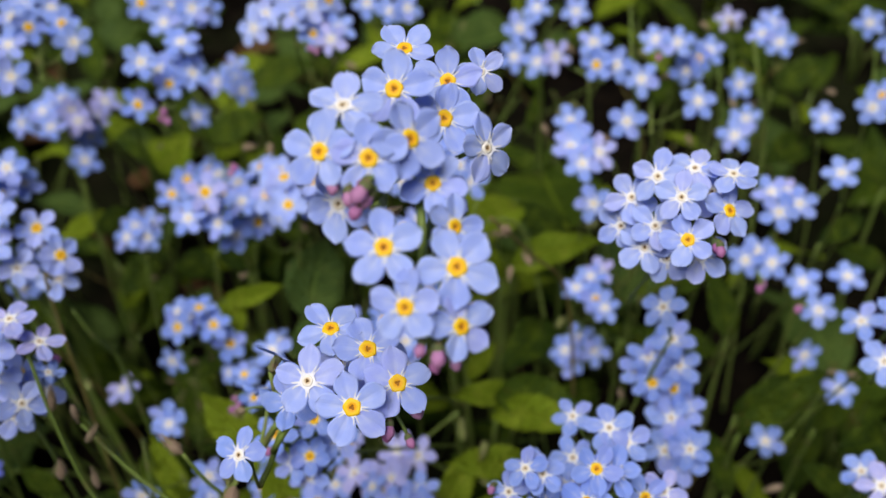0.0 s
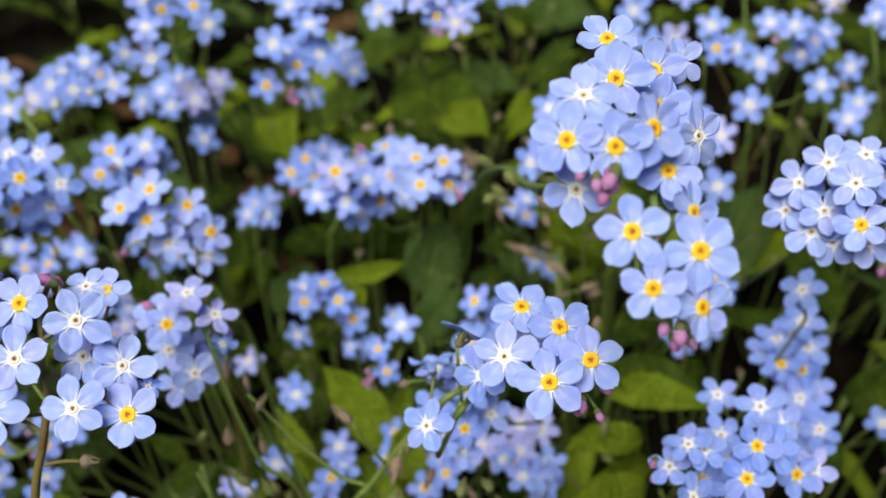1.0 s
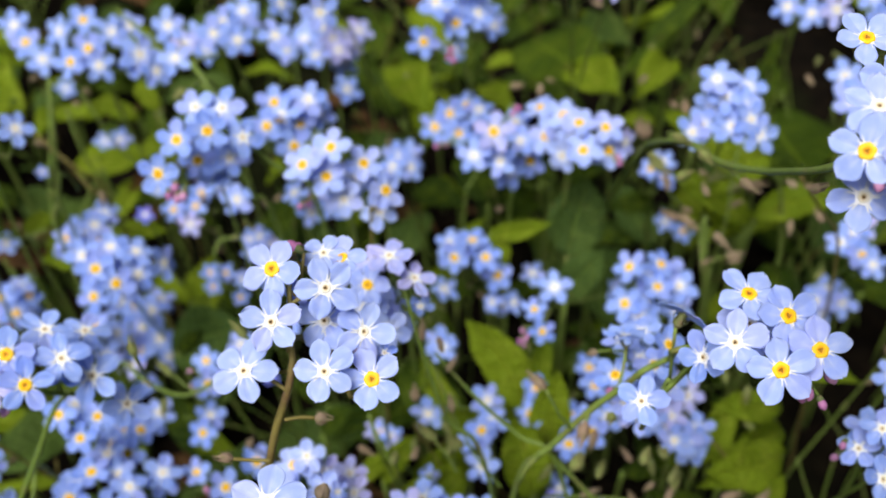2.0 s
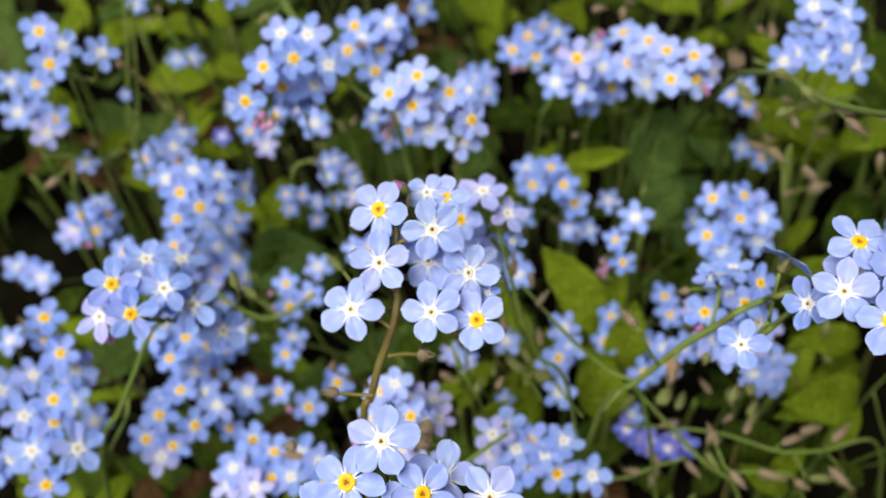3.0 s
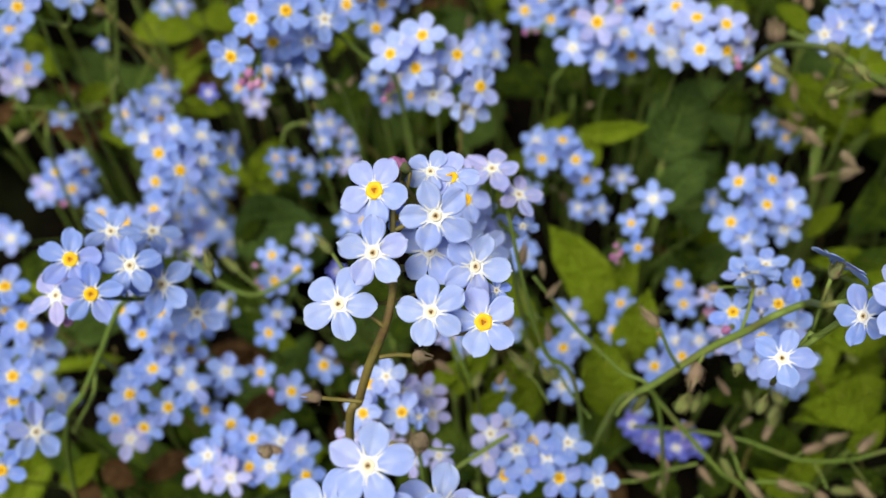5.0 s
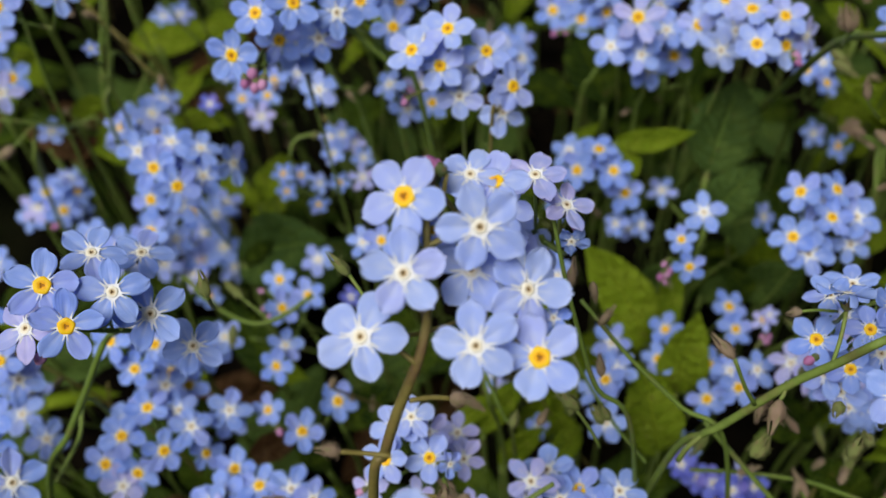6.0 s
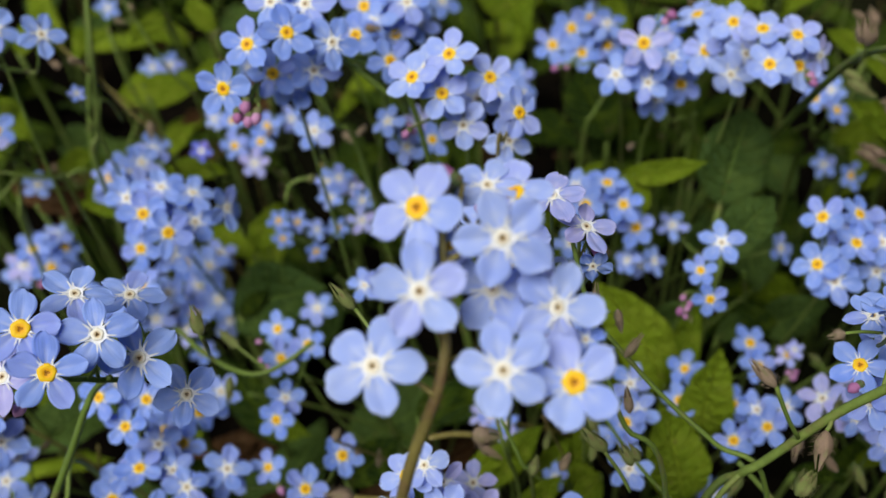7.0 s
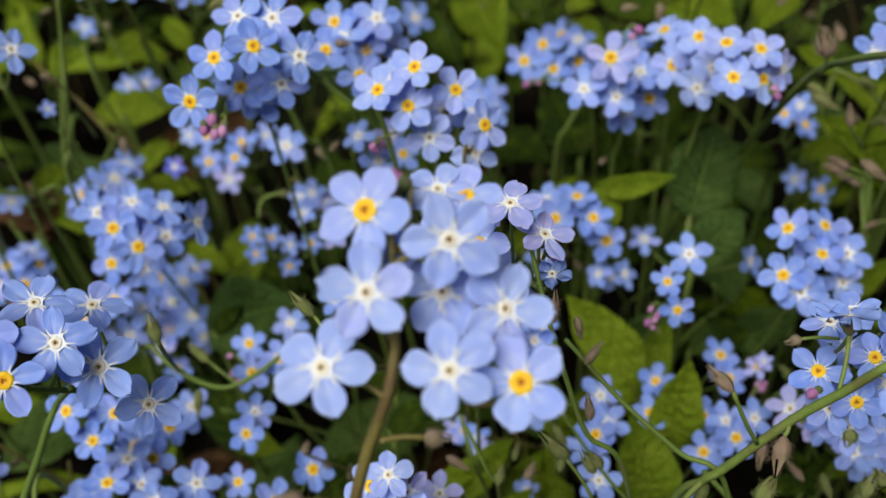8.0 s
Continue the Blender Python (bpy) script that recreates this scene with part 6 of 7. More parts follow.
stem([(-26.7, 127.9, 104.0), (-33.3, 126.1, 102.0), (-39.3, 124.8, 98.0), (-46.4, 124.8, 90.0)], r=0.4, label='pale green arching stem bearing withered seed pods')
stem([(-20.0, 126.1, 112.0), (-16.9, 123.1, 108.0), (-9.1, 124.6, 106.0), (1.0, 125.5, 100.0)], r=0.45, label='pale green arching stem bearing withered seed pods')
stem([(-41.5, 134.0, 125.0), (-33.2, 129.3, 118.0), (-23.0, 125.0, 108.0), (-13.2, 124.0, 96.0)], r=0.6, label='slender green stem rising between the flowers')
stem([(-8.6, 241.7, 140.0), (-1.6, 239.1, 138.0), (5.0, 235.3, 134.0), (8.9, 234.7, 130.0), (28.0, 245.1, 120.0)], r=0.6, label='pale green arching stem bearing withered seed pods')
stem([(18.6, 255.2, 135.0), (12.5, 241.0, 130.0), (11.2, 231.9, 115.0)], r=0.45, label='slender green stem rising between the flowers')
stem([(3.1, 224.6, 122.0), (2.0, 220.9, 118.0), (2.4, 213.8, 112.0), (4.4, 213.4, 100.0)], r=0.5, label='pale green arching stem bearing withered seed pods')
stem([(-165.7, 108.0, 118.0), (-166.1, 118.7, 116.0), (-170.3, 131.5, 110.0)], r=0.5, label='slender green stem rising between the flowers')
stem([(-68.7, 111.9, 135.0), (-72.9, 109.2, 133.0), (-79.2, 104.8, 130.0), (-82.8, 104.1, 124.0)], r=0.55, label='slender green stem rising between the flowers')
stem([(-52.6, 122.1, 128.0), (-58.5, 133.4, 122.0), (-66.3, 150.3, 116.0), (-75.9, 174.5, 108.0)], r=0.4, label='slender green stem rising between the flowers')
stem([(-84.0, 135.2, 132.0), (-79.6, 130.6, 124.0), (-77.9, 131.4, 116.0)], r=0.4, label='slender green stem rising between the flowers')
pod([(0.1, 218.2, 122.0), (-7.6, 226.6, 122.0)], w=1.9, tone='dry')
pod([(1.2, 210.2, 116.0), (11.0, 215.8, 116.0)], w=2.1, tone='dry')
pod([(8.2, 232.2, 132.0), (-0.9, 227.7, 132.0)], w=3.2, tone='green')
pod([(-0.1, 239.2, 138.0), (7.0, 229.6, 138.0)], w=2.6, tone='green')
pod([(12.2, 234.6, 118.0), (22.0, 240.6, 118.0)], w=2.4, tone='dry')
pod([(17.8, 241.5, 122.0), (26.8, 240.2, 122.0)], w=2.6, tone='dry')
pod([(-1.5, 253.2, 112.0), (7.5, 254.3, 112.0)], w=2.4, tone='dry')
pod([(-23.5, 144.8, 126.0), (-21.5, 151.2, 126.0)], w=2.2, tone='green')
pod([(-30.9, 139.4, 128.0), (-32.9, 131.9, 128.0)], w=2.8, tone='dry')
pod([(-30.2, 132.6, 118.0), (-28.3, 138.0, 118.0)], w=2.8, tone='green')
pod([(-40.7, 131.8, 124.0), (-46.9, 122.5, 124.0)], w=2.6, tone='green')
pod([(-34.1, 128.9, 116.0), (-26.8, 132.1, 116.0)], w=2.2, tone='dry')
pod([(-21.3, 140.7, 114.0), (-25.1, 147.1, 114.0)], w=2.2, tone='dry')
pod([(-16.6, 145.4, 110.0), (-15.6, 139.4, 110.0)], w=2.6, tone='green')
pod([(-12.3, 136.5, 112.0), (-8.9, 143.7, 112.0)], w=2.8, tone='green')
pod([(-13.1, 132.5, 110.0), (-10.3, 139.4, 110.0)], w=2.6, tone='dry')
pod([(-19.6, 128.7, 110.0), (-22.6, 136.2, 110.0)], w=2.8, tone='dry')
pod([(-20.7, 132.8, 110.0), (-22.7, 126.8, 110.0)], w=2.2, tone='dry')
pod([(-22.7, 126.8, 110.0), (-19.7, 121.7, 110.0)], w=2.6, tone='green')
pod([(-3.7, 133.1, 106.0), (6.0, 138.2, 106.0)], w=3.0, tone='dry')
pod([(-15.6, 137.9, 110.0), (-18.2, 135.3, 110.0)], w=2.0, tone='dry')
pod([(-26.7, 127.2, 104.0), (-21.7, 120.9, 104.0)], w=2.4, tone='dry')
pod([(-33.3, 125.8, 102.0), (-35.7, 119.1, 102.0)], w=2.6, tone='dry')
pod([(-32.7, 126.7, 102.0), (-36.7, 131.2, 102.0)], w=2.2, tone='dry')
pod([(-36.9, 124.9, 100.0), (-42.8, 125.5, 100.0)], w=2.2, tone='dry')
pod([(-46.9, 122.3, 98.0), (-45.4, 118.2, 98.0)], w=2.4, tone='dry')
pod([(-16.9, 123.1, 108.0), (-13.4, 118.9, 108.0)], w=3.0, tone='dry')
pod([(-10.3, 124.8, 106.0), (-3.7, 123.3, 106.0)], w=3.2, tone='dry')
pod([(-0.8, 125.7, 102.0), (2.7, 123.5, 102.0)], w=3.0, tone='dry')
pod([(6.9, 127.6, 106.0), (11.7, 122.2, 106.0)], w=3.2, tone='dry')
pod([(3.0, 126.5, 102.0), (12.2, 127.4, 102.0)], w=3.0, tone='green')
pod([(8.1, 133.8, 108.0), (15.9, 142.9, 108.0)], w=3.0, tone='dry')
pod([(-68.7, 147.0, 118.0), (-63.2, 138.3, 118.0)], w=2.4, tone='green')
pod([(-67.0, 138.8, 114.0), (-65.9, 146.9, 114.0)], w=2.4, tone='green')
pod([(-88.4, 136.5, 120.0), (-84.1, 134.0, 120.0)], w=2.6, tone='dry')
pod([(-114.8, 105.1, 128.0), (-120.4, 105.6, 128.0)], w=2.6, tone='dry')
pod([(-142.7, 157.4, 118.0), (-146.3, 159.7, 118.0)], w=2.2, tone='green')
pod([(-86.3, 111.9, 128.0), (-90.3, 114.0, 128.0)], w=2.4, tone='dry')
pod([(-69.4, 110.3, 110.0), (-69.8, 118.5, 110.0)], w=2.6, tone='green')
pod([(-76.1, 141.9, 112.0), (-75.3, 146.9, 112.0)], w=2.0, tone='green')
stalk([(-3.7, 133.1, 106.0), (-6.1, 131.2, 105.0)], r=0.25)
stalk([(7.1, 134.1, 103.0), (8.1, 133.8, 108.0)], r=0.25)
stalk([(8.0, 134.4, 102.0), (10.0, 129.1, 104.0), (10.4, 126.8, 106.0)], r=0.25)
stalk([(-20.0, 126.1, 112.0), (-21.0, 129.3, 111.0)], r=0.25)
stalk([(-0.8, 132.0, 104.0), (1.1, 129.0, 103.0), (2.4, 126.5, 102.0)], r=0.25)
leafy([(28.2, 182.7, 75.0), (10.9, 170.0, 85.0)], tone='light', wide=1.3, pick=4)
leafy([(8.4, 164.6, 70.0), (19.4, 169.1, 80.0)], tone='dark', wide=1.6, pick=0)
leafy([(0.1, 142.2, 75.0), (8.5, 147.8, 82.0)], tone='light', wide=1.5, pick=9)
leafy([(-6.6, 166.0, 70.0), (-16.0, 173.1, 80.0)], tone='dark', wide=1.5, pick=4)
leafy([(-18.8, 141.8, 60.0), (-11.5, 151.3, 70.0)], tone='dark', wide=1.7, pick=8)
leafy([(-4.9, 281.2, 80.0), (-22.7, 270.5, 85.0)], tone='dark', wide=1.3, pick=2)
leafy([(7.6, 268.6, 95.0), (4.3, 252.5, 90.0)], tone='light', wide=1.5, pick=5)
leafy([(19.7, 257.1, 85.0), (29.3, 260.7, 95.0)], tone='light', wide=1.2, pick=9)
leafy([(9.6, 226.0, 75.0), (19.3, 232.4, 85.0)], tone='light', wide=1.4, pick=5)
leafy([(-27.8, 255.5, 70.0), (-22.9, 221.6, 75.0)], tone='broad', wide=1.1, pick=5)
leafy([(-94.5, 152.7, 80.0), (-84.2, 158.1, 88.0)], tone='light', wide=1.4, pick=7)
leafy([(-148.0, 144.9, 65.0), (-133.9, 151.4, 70.0)], tone='dead', wide=1.2, pick=6)
leafy([(-161.8, 133.6, 62.0), (-171.5, 123.4, 62.0)], tone='dead', wide=1.4, pick=8)
leafy([(-162.6, 246.7, 75.0), (-165.8, 219.9, 80.0)], tone='light', wide=1.3, pick=1)
leafy([(-250.5, 236.4, 95.0), (-246.5, 254.3, 100.0)], tone='light', wide=1.3, pick=2)
leafy([(-226.5, 233.6, 85.0), (-243.3, 234.4, 90.0)], tone='dead', wide=1.2, pick=8)
leafy([(-82.7, 235.2, 70.0), (-66.4, 237.7, 75.0)], tone='dark', wide=1.4, pick=5)
leafy([(-92.3, 279.3, 85.0), (-73.0, 261.4, 90.0)], tone='dark', wide=1.4, pick=6)
leafy([(24.6, 179.5, 90.0), (3.0, 171.3, 100.0)], tone='light', wide=1.3, pick=5)
leafy([(24.6, 166.7, 85.0), (0.1, 152.1, 95.0)], tone='light', wide=1.5, pick=1)
leafy([(14.8, 149.8, 80.0), (22.0, 156.6, 90.0)], tone='light', wide=1.3, pick=2)
leafy([(-7.2, 165.3, 80.0), (5.1, 166.0, 90.0)], tone='light', wide=1.0, pick=1)
leafy([(4.0, 138.0, 75.0), (-10.5, 138.7, 85.0)], tone='light', wide=1.4, pick=4)
leafy([(-19.7, 164.7, 75.0), (-9.2, 162.0, 82.0)], tone='dark', wide=1.5, pick=4)
leafy([(-26.2, 135.9, 70.0), (-38.9, 139.7, 78.0)], tone='dark', wide=1.6, pick=0)
leafy([(25.5, 145.2, 70.0), (11.5, 144.5, 80.0)], tone='dark', wide=1.6, pick=8)
leafy([(-64.0, 154.0, 85.0), (-74.1, 138.9, 88.0)], tone='light', wide=1.2, pick=1)
leafy([(-82.3, 144.0, 80.0), (-72.6, 149.7, 90.0)], tone='light', wide=1.4, pick=5)
leafy([(-57.9, 174.8, 80.0), (-72.4, 173.4, 90.0)], tone='light', wide=1.0, pick=7)
leafy([(35.5, 248.9, 80.0), (20.1, 219.7, 84.0)], tone='dark', wide=1.4, pick=5)
leafy([(29.2, 272.5, 110.0), (8.6, 246.9, 112.0)], tone='light', wide=1.4, pick=8)
leafy([(-45.9, 288.0, 85.0), (-62.6, 295.9, 92.0)], tone='dark', wide=1.5, pick=1)
leafy([(-77.1, 249.7, 80.0), (-65.3, 259.0, 88.0)], tone='light', wide=1.1, pick=7)
leafy([(-164.0, 220.2, 80.0), (-178.2, 226.3, 85.0)], tone='light', wide=1.3, pick=3)
leafy([(-196.1, 240.3, 95.0), (-188.2, 255.5, 100.0)], tone='light', wide=1.2, pick=5)
leafy([(-227.9, 175.5, 75.0), (-212.7, 183.0, 85.0)], tone='dark', wide=1.5, pick=8)
leafy([(-191.3, 117.3, 65.0), (-180.9, 125.4, 72.0)], tone='light', wide=1.4, pick=2)
leafy([(-124.8, 141.7, 70.0), (-134.5, 146.4, 78.0)], tone='dark', wide=1.5, pick=9)
leafy([(-150.7, 150.2, 68.0), (-166.0, 155.1, 75.0)], tone='dark', wide=1.4, pick=9)
leafy([(143.8, 224.4, 75.0), (117.1, 208.2, 85.0)], tone='dark', wide=1.3, pick=5)
leafy([(91.2, 206.8, 75.0), (106.7, 210.8, 90.0)], tone='dark', wide=1.3, pick=3)
leafy([(135.3, 200.9, 75.0), (112.8, 184.3, 85.0)], tone='dark', wide=1.5, pick=5)
leafy([(162.2, 292.6, 100.0), (150.0, 303.9, 110.0)], tone='dark', wide=1.5, pick=2)
leafy([(131.5, 267.1, 95.0), (148.8, 275.9, 100.0)], tone='dark', wide=1.5, pick=0)
leafy([(51.4, 220.0, 75.0), (31.7, 204.1, 85.0)], tone='dark', wide=1.2, pick=1)
leafy([(45.3, 274.0, 95.0), (27.9, 281.1, 105.0)], tone='dark', wide=1.5, pick=6)
leafy([(122.6, 376.0, 105.0), (139.0, 396.9, 110.0)], tone='dark', wide=1.3, pick=1)
leafy([(138.3, 316.4, 105.0), (118.0, 297.3, 108.0)], tone='dark', wide=1.5, pick=2)
leafy([(153.0, 260.2, 90.0), (134.4, 260.0, 98.0)], tone='dark', wide=1.5, pick=4)
leafy([(122.8, 187.8, 60.0), (108.7, 192.8, 70.0)], tone='dark', wide=1.6, pick=1)
leafy([(59.6, 232.6, 85.0), (51.2, 241.4, 92.0)], tone='dark', wide=1.5, pick=4)
leafy([(87.4, 188.8, 60.0), (83.2, 206.9, 70.0)], tone='dark', wide=1.2, pick=9)
pod([(46.4, 310.6, 150.0), (49.6, 304.1, 150.0)], w=2.6, tone='dry')
pod([(48.0, 306.1, 148.0), (43.7, 302.2, 148.0)], w=2.6, tone='green')
pod([(70.7, 304.9, 150.0), (75.1, 292.4, 150.0)], w=2.6, tone='green')
pod([(79.9, 292.0, 148.0), (75.5, 288.4, 148.0)], w=2.6, tone='dry')
pod([(96.1, 325.3, 150.0), (98.5, 318.4, 150.0)], w=2.6, tone='dry')
pod([(107.9, 324.6, 150.0), (104.8, 315.7, 150.0)], w=2.6, tone='green')
pod([(45.3, 280.5, 145.0), (48.3, 274.9, 145.0)], w=2.6, tone='green')
pod([(43.4, 285.7, 140.0), (39.7, 276.8, 140.0)], w=2.6, tone='green')
pod([(48.6, 247.9, 130.0), (46.6, 239.2, 130.0)], w=2.6, tone='green')
pod([(49.9, 237.5, 128.0), (45.5, 236.2, 128.0)], w=2.6, tone='green')
pod([(35.0, 266.9, 145.0), (36.7, 256.9, 145.0)], w=2.6, tone='dry')
pod([(54.8, 267.4, 140.0), (55.6, 260.7, 140.0)], w=2.6, tone='dry')
pod([(82.6, 274.2, 135.0), (83.0, 267.3, 135.0)], w=2.6, tone='dry')
pod([(100.3, 272.7, 130.0), (97.3, 267.8, 130.0)], w=2.6, tone='green')
pod([(99.3, 282.7, 140.0), (99.3, 290.2, 140.0)], w=2.6, tone='dry')
pod([(122.1, 308.1, 150.0), (129.4, 309.8, 150.0)], w=2.6, tone='dry')
pod([(21.4, 205.3, 150.0), (18.6, 207.9, 150.0)], w=2.6, tone='dry')
pod([(115.2, 195.6, 105.0), (117.5, 193.3, 105.0)], w=2.6, tone='dry')
pod([(90.9, 180.5, 95.0), (94.9, 178.4, 95.0)], w=2.6, tone='dry')
pod([(134.8, 290.2, 140.0), (131.8, 292.3, 140.0)], w=2.6, tone='dry')
pod([(-32.2, 293.0, 165.0), (-35.3, 287.2, 165.0)], w=2.6, tone='dry')
pod([(-83.3, 271.5, 150.0), (-83.0, 278.6, 150.0)], w=2.6, tone='dry')
pod([(-89.1, 157.3, 120.0), (-90.1, 153.9, 120.0)], w=2.6, tone='green')
pod([(-86.4, 176.6, 125.0), (-88.9, 180.7, 125.0)], w=2.6, tone='green')
pod([(7.8, 186.8, 100.0), (6.9, 180.7, 100.0)], w=2.6, tone='green')
pod([(92.5, 169.1, 90.0), (86.8, 167.4, 90.0)], w=2.6, tone='dry')
pod([(14.7, 167.4, 95.0), (11.8, 169.3, 95.0)], w=2.6, tone='green')
pod([(-49.6, 174.3, 120.0), (-47.5, 170.4, 120.0)], w=2.6, tone='green')
pod([(-26.7, 317.5, 140.0), (-31.0, 322.1, 140.0)], w=2.6, tone='dry')
stem([(-120.2, 188.9, 172.1), (-115.2, 188.3, 167.7), (-110.4, 189.1, 161.8), (-105.7, 191.7, 153.6)], r=0.6, label='slender green stem rising between the flowers')
stem([(-85.2, 179.2, 162.8), (-86.7, 177.9, 160.4), (-87.7, 176.2, 156.2)], r=0.4, label='brownish stem leaning among the leaves', brown=1)
pod([(-2.4, 252.2, 140.0), (-2.5, 261.6, 140.0)], w=3.4, tone='dry')
pod([(-4.9, 255.2, 140.0), (-6.9, 258.3, 140.0)], w=2.2, tone='dry')
pod([(4.9, 255.2, 115.0), (7.8, 253.6, 115.0)], w=2.4, tone='dry')
pod([(1.7, 238.1, 112.0), (-1.6, 240.2, 112.0)], w=2.4, tone='dry')
pod([(-13.4, 272.9, 140.0), (-16.2, 267.4, 140.0)], w=2.4, tone='dry')
pod([(-45.9, 285.0, 130.0), (-42.8, 283.5, 130.0)], w=2.2, tone='dry')
pod([(-215.9, 288.0, 120.0), (-211.2, 283.2, 120.0)], w=2.0, tone='dry')
pod([(-218.8, 281.9, 118.0), (-215.0, 280.7, 118.0)], w=2.0, tone='dry')
pod([(-235.2, 292.7, 122.0), (-237.2, 289.2, 122.0)], w=2.0, tone='dry')
pod([(-226.0, 256.5, 118.0), (-230.3, 259.3, 118.0)], w=2.6, tone='dry')
pod([(-159.4, 237.8, 110.0), (-158.1, 241.6, 110.0)], w=2.4, tone='dry')
pod([(-134.8, 230.9, 118.0), (-131.6, 226.7, 118.0)], w=2.6, tone='dry')
pod([(-130.7, 229.6, 118.0), (-129.3, 234.0, 118.0)], w=2.4, tone='dry')
pod([(-60.3, 237.8, 110.0), (-58.1, 240.3, 110.0)], w=2.2, tone='dry')
pod([(-97.6, 299.2, 120.0), (-95.8, 302.6, 120.0)], w=2.0, tone='green')
pod([(-180.6, 251.0, 105.0), (-179.3, 255.1, 105.0)], w=2.2, tone='green')
leafy([(-226.3, 237.1, 95.0), (-213.1, 239.7, 100.0)], tone='light', wide=1.3, pick=9)
leafy([(-236.3, 305.8, 100.0), (-233.7, 275.0, 105.0)], tone='light', wide=1.2, pick=0)
leafy([(-214.2, 305.6, 105.0), (-215.3, 280.9, 110.0)], tone='light', wide=1.2, pick=1)
leafy([(-200.8, 287.4, 95.0), (-179.4, 271.9, 100.0)], tone='light', wide=1.3, pick=7)
leafy([(-196.8, 303.5, 100.0), (-207.4, 311.6, 108.0)], tone='light', wide=1.4, pick=3)
leafy([(-127.3, 298.0, 85.0), (-112.0, 301.6, 92.0)], tone='dark', wide=1.6, pick=6)
leafy([(-77.6, 291.6, 75.0), (-90.8, 270.6, 82.0)], tone='light', wide=1.2, pick=3)
leafy([(-69.7, 327.1, 85.0), (-83.7, 330.1, 92.0)], tone='dark', wide=1.5, pick=0)
leafy([(1.4, 274.3, 85.0), (12.1, 272.9, 95.0)], tone='light', wide=1.2, pick=9)
leafy([(22.5, 277.6, 100.0), (5.7, 282.5, 110.0)], tone='light', wide=1.2, pick=9)
leafy([(-33.8, 208.7, 70.0), (-22.9, 210.6, 78.0)], tone='broad', wide=1.0, pick=3)
leafy([(-72.2, 332.9, 95.0), (-58.7, 307.8, 100.0)], tone='light', wide=1.2, pick=7)
leafy([(-134.0, 268.0, 80.0), (-144.8, 253.2, 85.0)], tone='dark', wide=1.5, pick=0)
leafy([(-167.4, 263.7, 75.0), (-180.9, 263.1, 82.0)], tone='dark', wide=1.5, pick=8)
leafy([(4.3, 264.6, 80.0), (-4.5, 270.3, 88.0)], tone='broad', wide=0.9, pick=4)
stem([(-201.3, 256.2, 150.0), (-193.9, 249.9, 140.0), (-187.8, 247.9, 125.0), (-180.6, 251.0, 105.0)], r=0.45, label='slender green stem rising between the flowers')
stem([(-65.4, 258.7, 115.0), (-69.8, 254.8, 108.0), (-72.0, 254.6, 100.0)], r=0.5, label='slender green stem rising between the flowers')
stem([(-55.5, 249.8, 118.0), (-49.7, 250.6, 110.0), (-41.4, 253.6, 104.0)], r=0.45, label='slender green stem rising between the flowers')
pod([(-17.4, 121.2, 143.7), (-19.5, 122.2, 146.5)], w=3.0, tone='green')
pod([(-37.1, 114.8, 146.5), (-35.2, 116.8, 149.7)], w=3.2, tone='green')
pod([(-65.7, 118.1, 149.5), (-67.5, 118.9, 152.1)], w=2.6, tone='green')
pod([(-60.4, 118.8, 146.4), (-62.3, 119.8, 149.2)], w=2.4, tone='green')
pod([(-77.5, 124.8, 129.8), (-76.7, 127.3, 132.2)], w=2.6, tone='green')
pod([(-72.5, 123.3, 134.5), (-71.2, 125.5, 136.5)], w=2.4, tone='dry')
pod([(-65.4, 128.7, 170.3), (-64.6, 127.1, 167.1)], w=1.8, tone='dry')
leafy([(-78.8, 157.9, 70.0), (-71.2, 162.8, 85.0)], tone='light', wide=1.4, pick=5)
leafy([(-65.5, 156.0, 75.0), (-72.2, 158.1, 85.0)], tone='light', wide=1.4, pick=9)
leafy([(-9.8, 167.0, 70.0), (-2.6, 172.1, 82.0)], tone='dark', wide=1.5, pick=1)
leafy([(-18.6, 205.7, 75.0), (-31.2, 207.7, 85.0)], tone='dark', wide=1.5, pick=4)
leafy([(-111.1, 187.4, 70.0), (-123.1, 191.5, 78.0)], tone='dark', wide=1.5, pick=1)
leafy([(-152.7, 176.7, 65.0), (-137.1, 167.5, 70.0)], tone='light', wide=1.3, pick=9)

plant('withered deep blue forget-me-not flower on a thin stalk', (-192, 225), 8.0, [
    (-186.2, 201.4, 150.7, -60, 35, 20, "S0.55")],
    [])
stem([(-184.5, 218.7, 169.9), (-187.5, 217.8, 156.9), (-189.0, 216.2, 148.3), (-191.5, 215.6, 138.5), (-193.0, 213.0, 129.5), (-194.9, 210.2, 119.4)], r=0.55, label='tall upright green stem behind the flowers')
stalk([(-191.5, 215.6, 138.5), (-189.9, 217.0, 137.1), (-189.8, 219.5, 133.0), (-189.8, 220.8, 127.5)], r=0.4)
pod([(-196.5, 218.2, 148.2), (-193.6, 219.7, 145.6)], w=2.6, tone='dry')
stem([(-193.8, 219.4, 145.5), (-193.4, 222.8, 138.2), (-192.9, 226.0, 131.0), (-186.6, 223.7, 125.1), (-184.0, 226.4, 116.1)], r=0.42, label='brownish stem leaning among the leaves', brown=1)
pod([(-183.1, 221.7, 126.9), (-182.4, 218.9, 123.1)], w=3.0, tone='dry')
stem([(-220.2, 279.2, 117.1), (-217.9, 275.2, 109.4), (-216.6, 273.9, 100.9), (-215.3, 274.4, 87.9)], r=0.6, label='slender green stem rising between the flowers')
